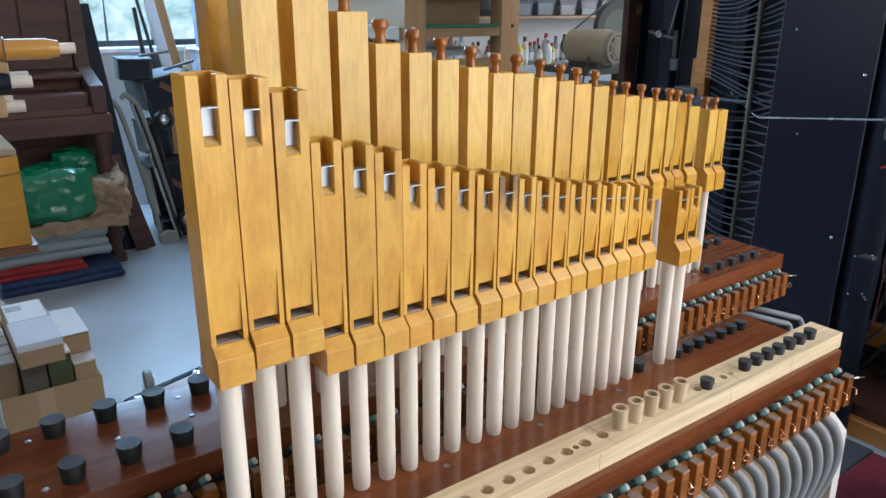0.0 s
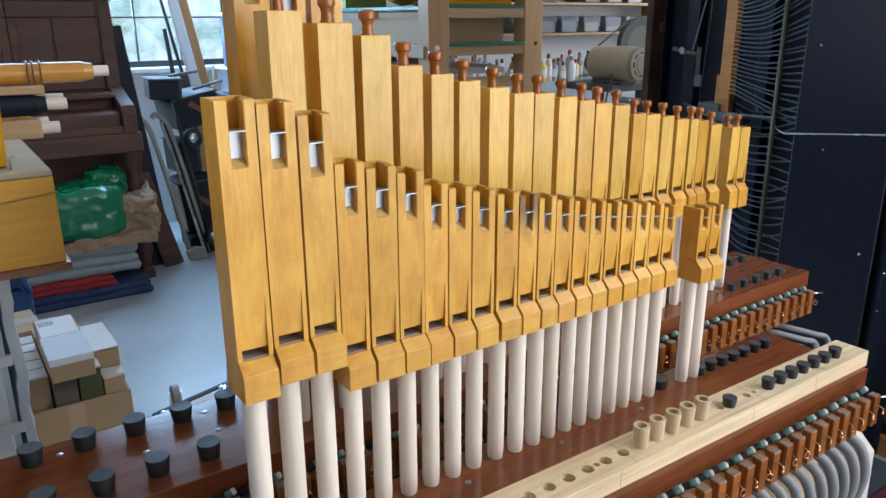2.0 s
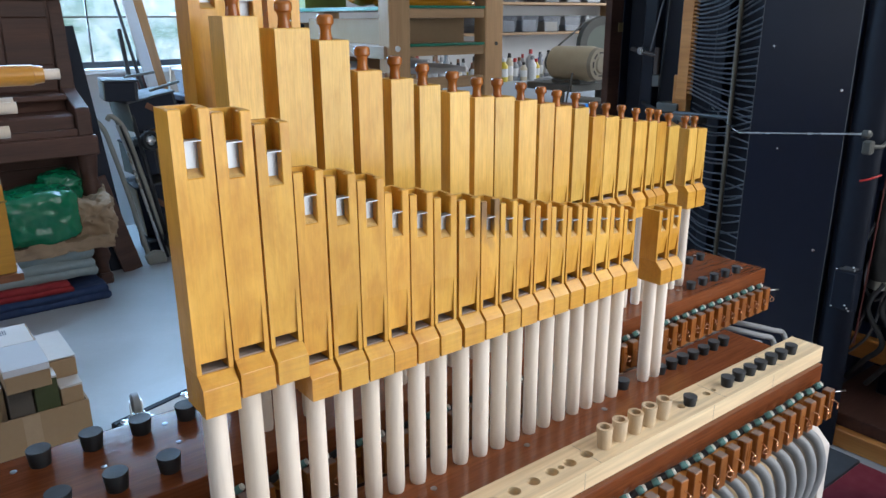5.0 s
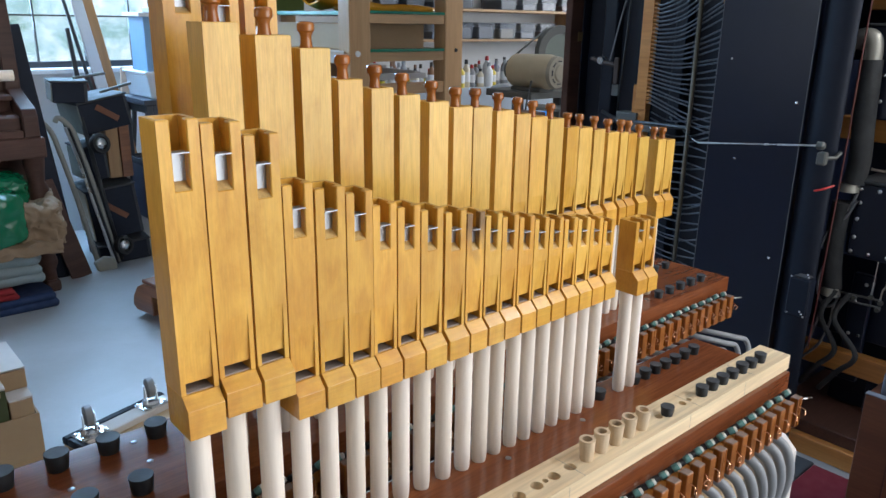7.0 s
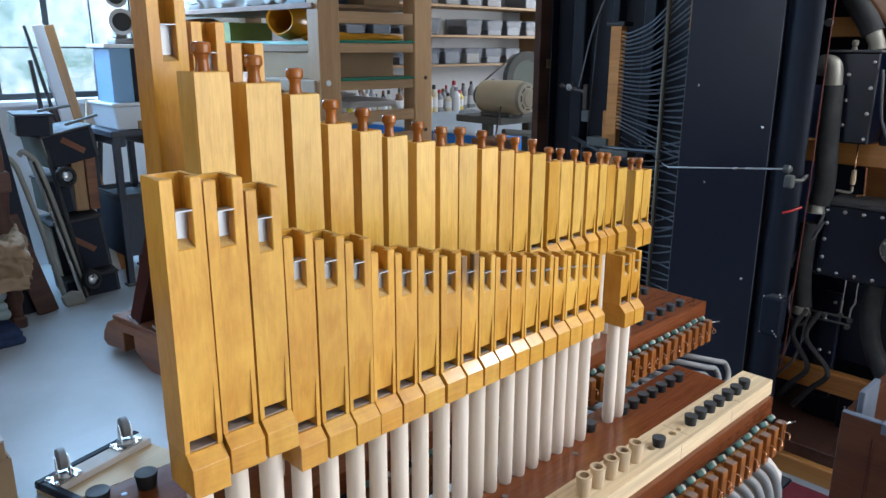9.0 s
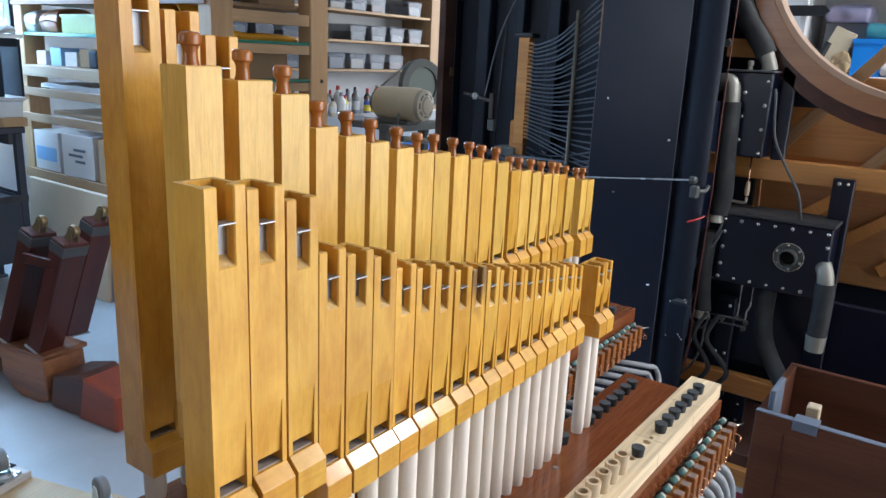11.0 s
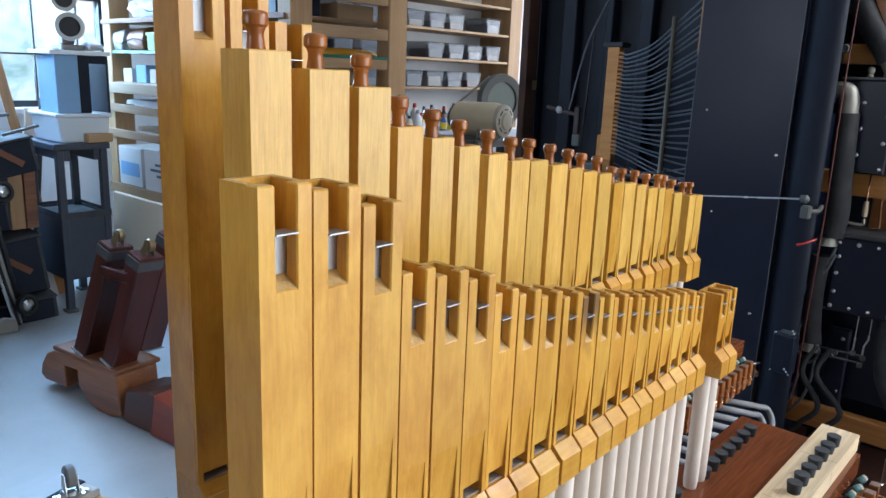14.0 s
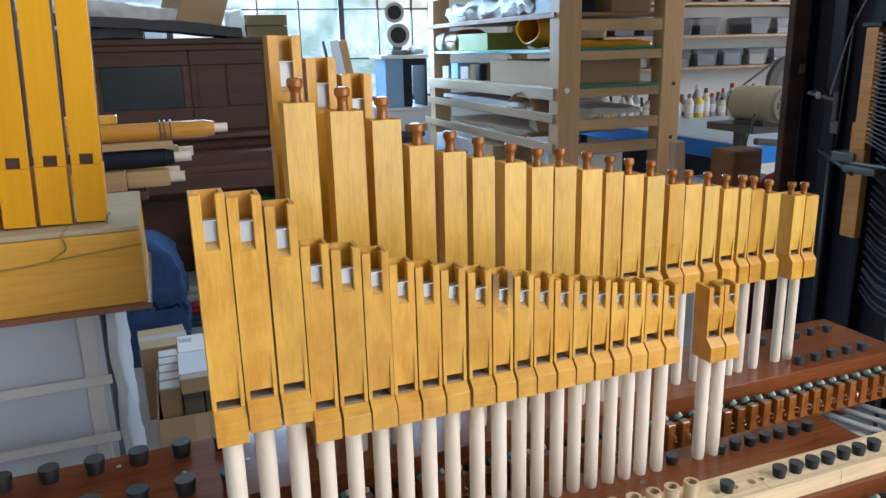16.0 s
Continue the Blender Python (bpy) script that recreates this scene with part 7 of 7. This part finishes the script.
part("heel", bm_prism([(0.531, 0.01), (0.56, 0.13), (0.70, 0.165), (0.73, 0.15), (0.70, 0.0), (0.56, 0.0)], -0.08, 0.08, 0.005, "Y"), DARK_SCALE, tf)
part("end_block", bm_prism([(0.70, 0.0), (0.735, 0.165), (0.90, 0.135), (0.90, 0.0)], -0.088, 0.088, 0.006, "Y"), wood("red_mahogany_block", (0.36, 0.065, 0.022), (0.26, 0.040, 0.015), "X", 0.35, 160, 14, 0.2, 0.3, 0.1), tf)
BRASS = plain("brass_caster", (0.30, 0.22, 0.12), 0.4, 0.8, 0.2, 40, 0.05)
BAND = plain("dull_grey_band", (0.085, 0.085, 0.088), 0.5, 0.3, 0.2, 60, 0.05)
for x, y, hh in ((0.27, -0.03, 0.47), (0.45, -0.03, 0.46), (0.38, 0.13, 0.50)):
    lean = pose(x, y, 0.19, -5, 19, 0)
    part("post", bm_box((-0.036, -0.05, 0), (0.036, 0.05, hh), 0.004), DEEP_RED, tf).matrix_basis = lean
    part("band", bm_box((-0.038, -0.052, hh - 0.05), (0.038, 0.052, hh - 0.012), 0.002), BAND, tf, "dull grey metal band").matrix_basis = lean
    part("collar", bm_box((-0.041, -0.056, 0.004), (0.041, 0.056, 0.013), 0.002), STEEL, tf).matrix_basis = lean
    for k in (-1, 1):
        part("caster_fork", bm_prism([(-0.02, hh), (0.02, hh), (0.012, hh + 0.045), (-0.004, hh + 0.045)], k * 0.014 - 0.0015, k * 0.014 + 0.0015, 0.0, "Y"), BRASS, tf).matrix_basis = lean
    part("caster", bm_lathe([(0, -0.011), (0.020, -0.011), (0.024, 0), (0.020, 0.011), (0, 0.011)], 18), BRASS, tf).matrix_basis = lean @ pose(0.004, 0, hh + 0.036, 90, 0, 0)
part("stretcher", bm_box((0.410, -0.055, 0.520), (0.570, -0.015, 0.560), 0.004), DEEP_RED, tf)

# ---- lit store seen through the hoop ----
store = thing("store_shelf", "white shelf crowded with bags and boxes", "store shelf", at=(3.95, 0, 0))
for z in (0.9, 1.30, 1.72, 2.2):
    part("shelf", bm_box((0, -1.4, z - 0.025), (0.4, 1.0, z), 0.003), WHITE_PAINT, store)
part("back_panel", bm_box((0.401, -1.4, 0), (0.42, 1.03, 2.6), 0.003), WHITE_PAINT, store)
for y in (-1.43, -0.2, 1.0):
    part("upright", bm_box((0.0, y, 0), (0.4, y + 0.03, 2.6), 0.003), WHITE_PAINT, store)
STORE_MATS = (CARD, CLOTH_WHITE, BLUE_CARD, WHITE_PLASTIC, PLAST["blue"], PLAST["grey"], PLAST["black"], CARD_WHITE, PLAST["brown"])
for i in range(54):
    lev = (0.9, 1.30, 1.72)[i // 18]
    y = -1.38 + 0.131 * (i % 18) + random.uniform(-0.01, 0.01)
    m = STORE_MATS[random.randrange(9)]
    if y > 0.52 and lev == 1.30:
        continue
    if i % 2:
        carton((3.97 + random.uniform(0, 0.06), y, lev + 0.001), (4.25, y + random.uniform(0.07, 0.12), lev + random.uniform(0.06, 0.30)), m, "box on the crowded store shelf", "goods on the store shelf", rz=random.uniform(-12, 12))
    else:
        soft("bag", (3.965, y - 0.01, lev + 0.001), (4.25, y + 0.13, lev + random.uniform(0.10, 0.26)), m, "soft bag on the crowded store shelf", "bag", 8, 0.035, 10, 30 + i, 0.3, "goods on the store shelf")

crate = thing("plastic_crate", "bright blue plastic crate on the store shelf", "crate", at=(3.97, 0.655, 1.3005))
part("crate_body", tray(0, 0, 0.26, 0.125, 0, 0.165, 0.005), BLUE_PAINT, crate)
part("crate_rim", tray(-0.006, -0.006, 0.266, 0.131, 0.150, 0.170, 0.0055), BLUE_PAINT, crate)
carton((4.06, 0.72, 1.301), (4.30, 0.93, 1.545), PLAST["grey"], "grey carton among the store goods", "goods on the store shelf")
soft("wrapped_pack", (4.02, 0.74, 1.546), (4.30, 0.93, 1.63), plain("lilac_white_wrap", (0.52, 0.50, 0.72), 0.3, 0, 0.4, 22, 0.2), "lilac and white wrapped pack on a carton", "pack", 12, 0.02, 10, 61, 0.2, "goods on the store shelf")
soft("teal_pack", (3.99, 0.64, 1.472), (4.20, 0.74, 1.545), plain("teal_wrap", (0.05, 0.26, 0.33), 0.35, 0, 0.2, 20, 0.1), "teal wrapped pack lying on the crate", "pack", 12, 0.015, 10, 62, 0.2, "goods on the store shelf")
soft("tan_bag", (3.965, 0.785, 1.301), (4.05, 0.875, 1.415), plain("tan_paper_bag", (0.55, 0.40, 0.22), 0.7, 0, 0.2, 30, 0.2), "crumpled tan paper bag on the store shelf", "bag", 14, 0.016, 14, 63, 0.3, "goods on the store shelf", crease=0.008)
soft("clear_bag", (3.962, 0.56, 1.301), (4.10, 0.65, 1.39), CLOTH_WHITE, "crumpled white plastic bag on the store shelf", "bag", 14, 0.018, 14, 64, 0.3, "goods on the store shelf", crease=0.008)
solid("cream_board", bm_box((-0.006, -0.05, 0), (0.006, 0.05, 0.20), 0.002), plain("cream_board", (0.70, 0.60, 0.42), 0.6, 0, 0.15, 30, 0.05), "cream board leaning among the store goods", "board", at=(3.985, 0.90, 1.325), rx=24)
solid("black_tube", bm_tube([(3.97, 0.95, 1.315), (3.99, 0.89, 1.45)], 0.018, 12), RUBBER, "short black tube leaning on the goods", "tube")
solid("shelf_bracket", bm_prism([(0.90, 1.592), (0.925, 1.568), (1.09, 1.568), (1.09, 1.616), (0.925, 1.616)], 3.93, 3.9495, 0.001), RUBBER, "flat black pointed bracket on the shelf upright", "bracket")

# ---- low clutter between rack and case ----
solid("pine_stick", bm_box((-0.03, -0.02, 0), (0.03, 0.02, 0.935), 0.004), PALE_HOOP, "short pale pine post standing on the floor", "post", at=(2.40, 2.52, 0), ry=-3)
solid("wooden_crate", bm_box((0, 0, 0), (0.16, 0.14, 0.91), 0.006), RUST_WOOD, "tall brown wooden crate beside the machine", "crate", at=(2.45, 2.28, 0))
soft("red_cloth", (2.62, 2.20, 0.0), (2.80, 2.36, 0.80), BLANKET_RED, "bundle of red cloth beside the machine", "cloth", 14, 0.02, 8, 44, 0.3)
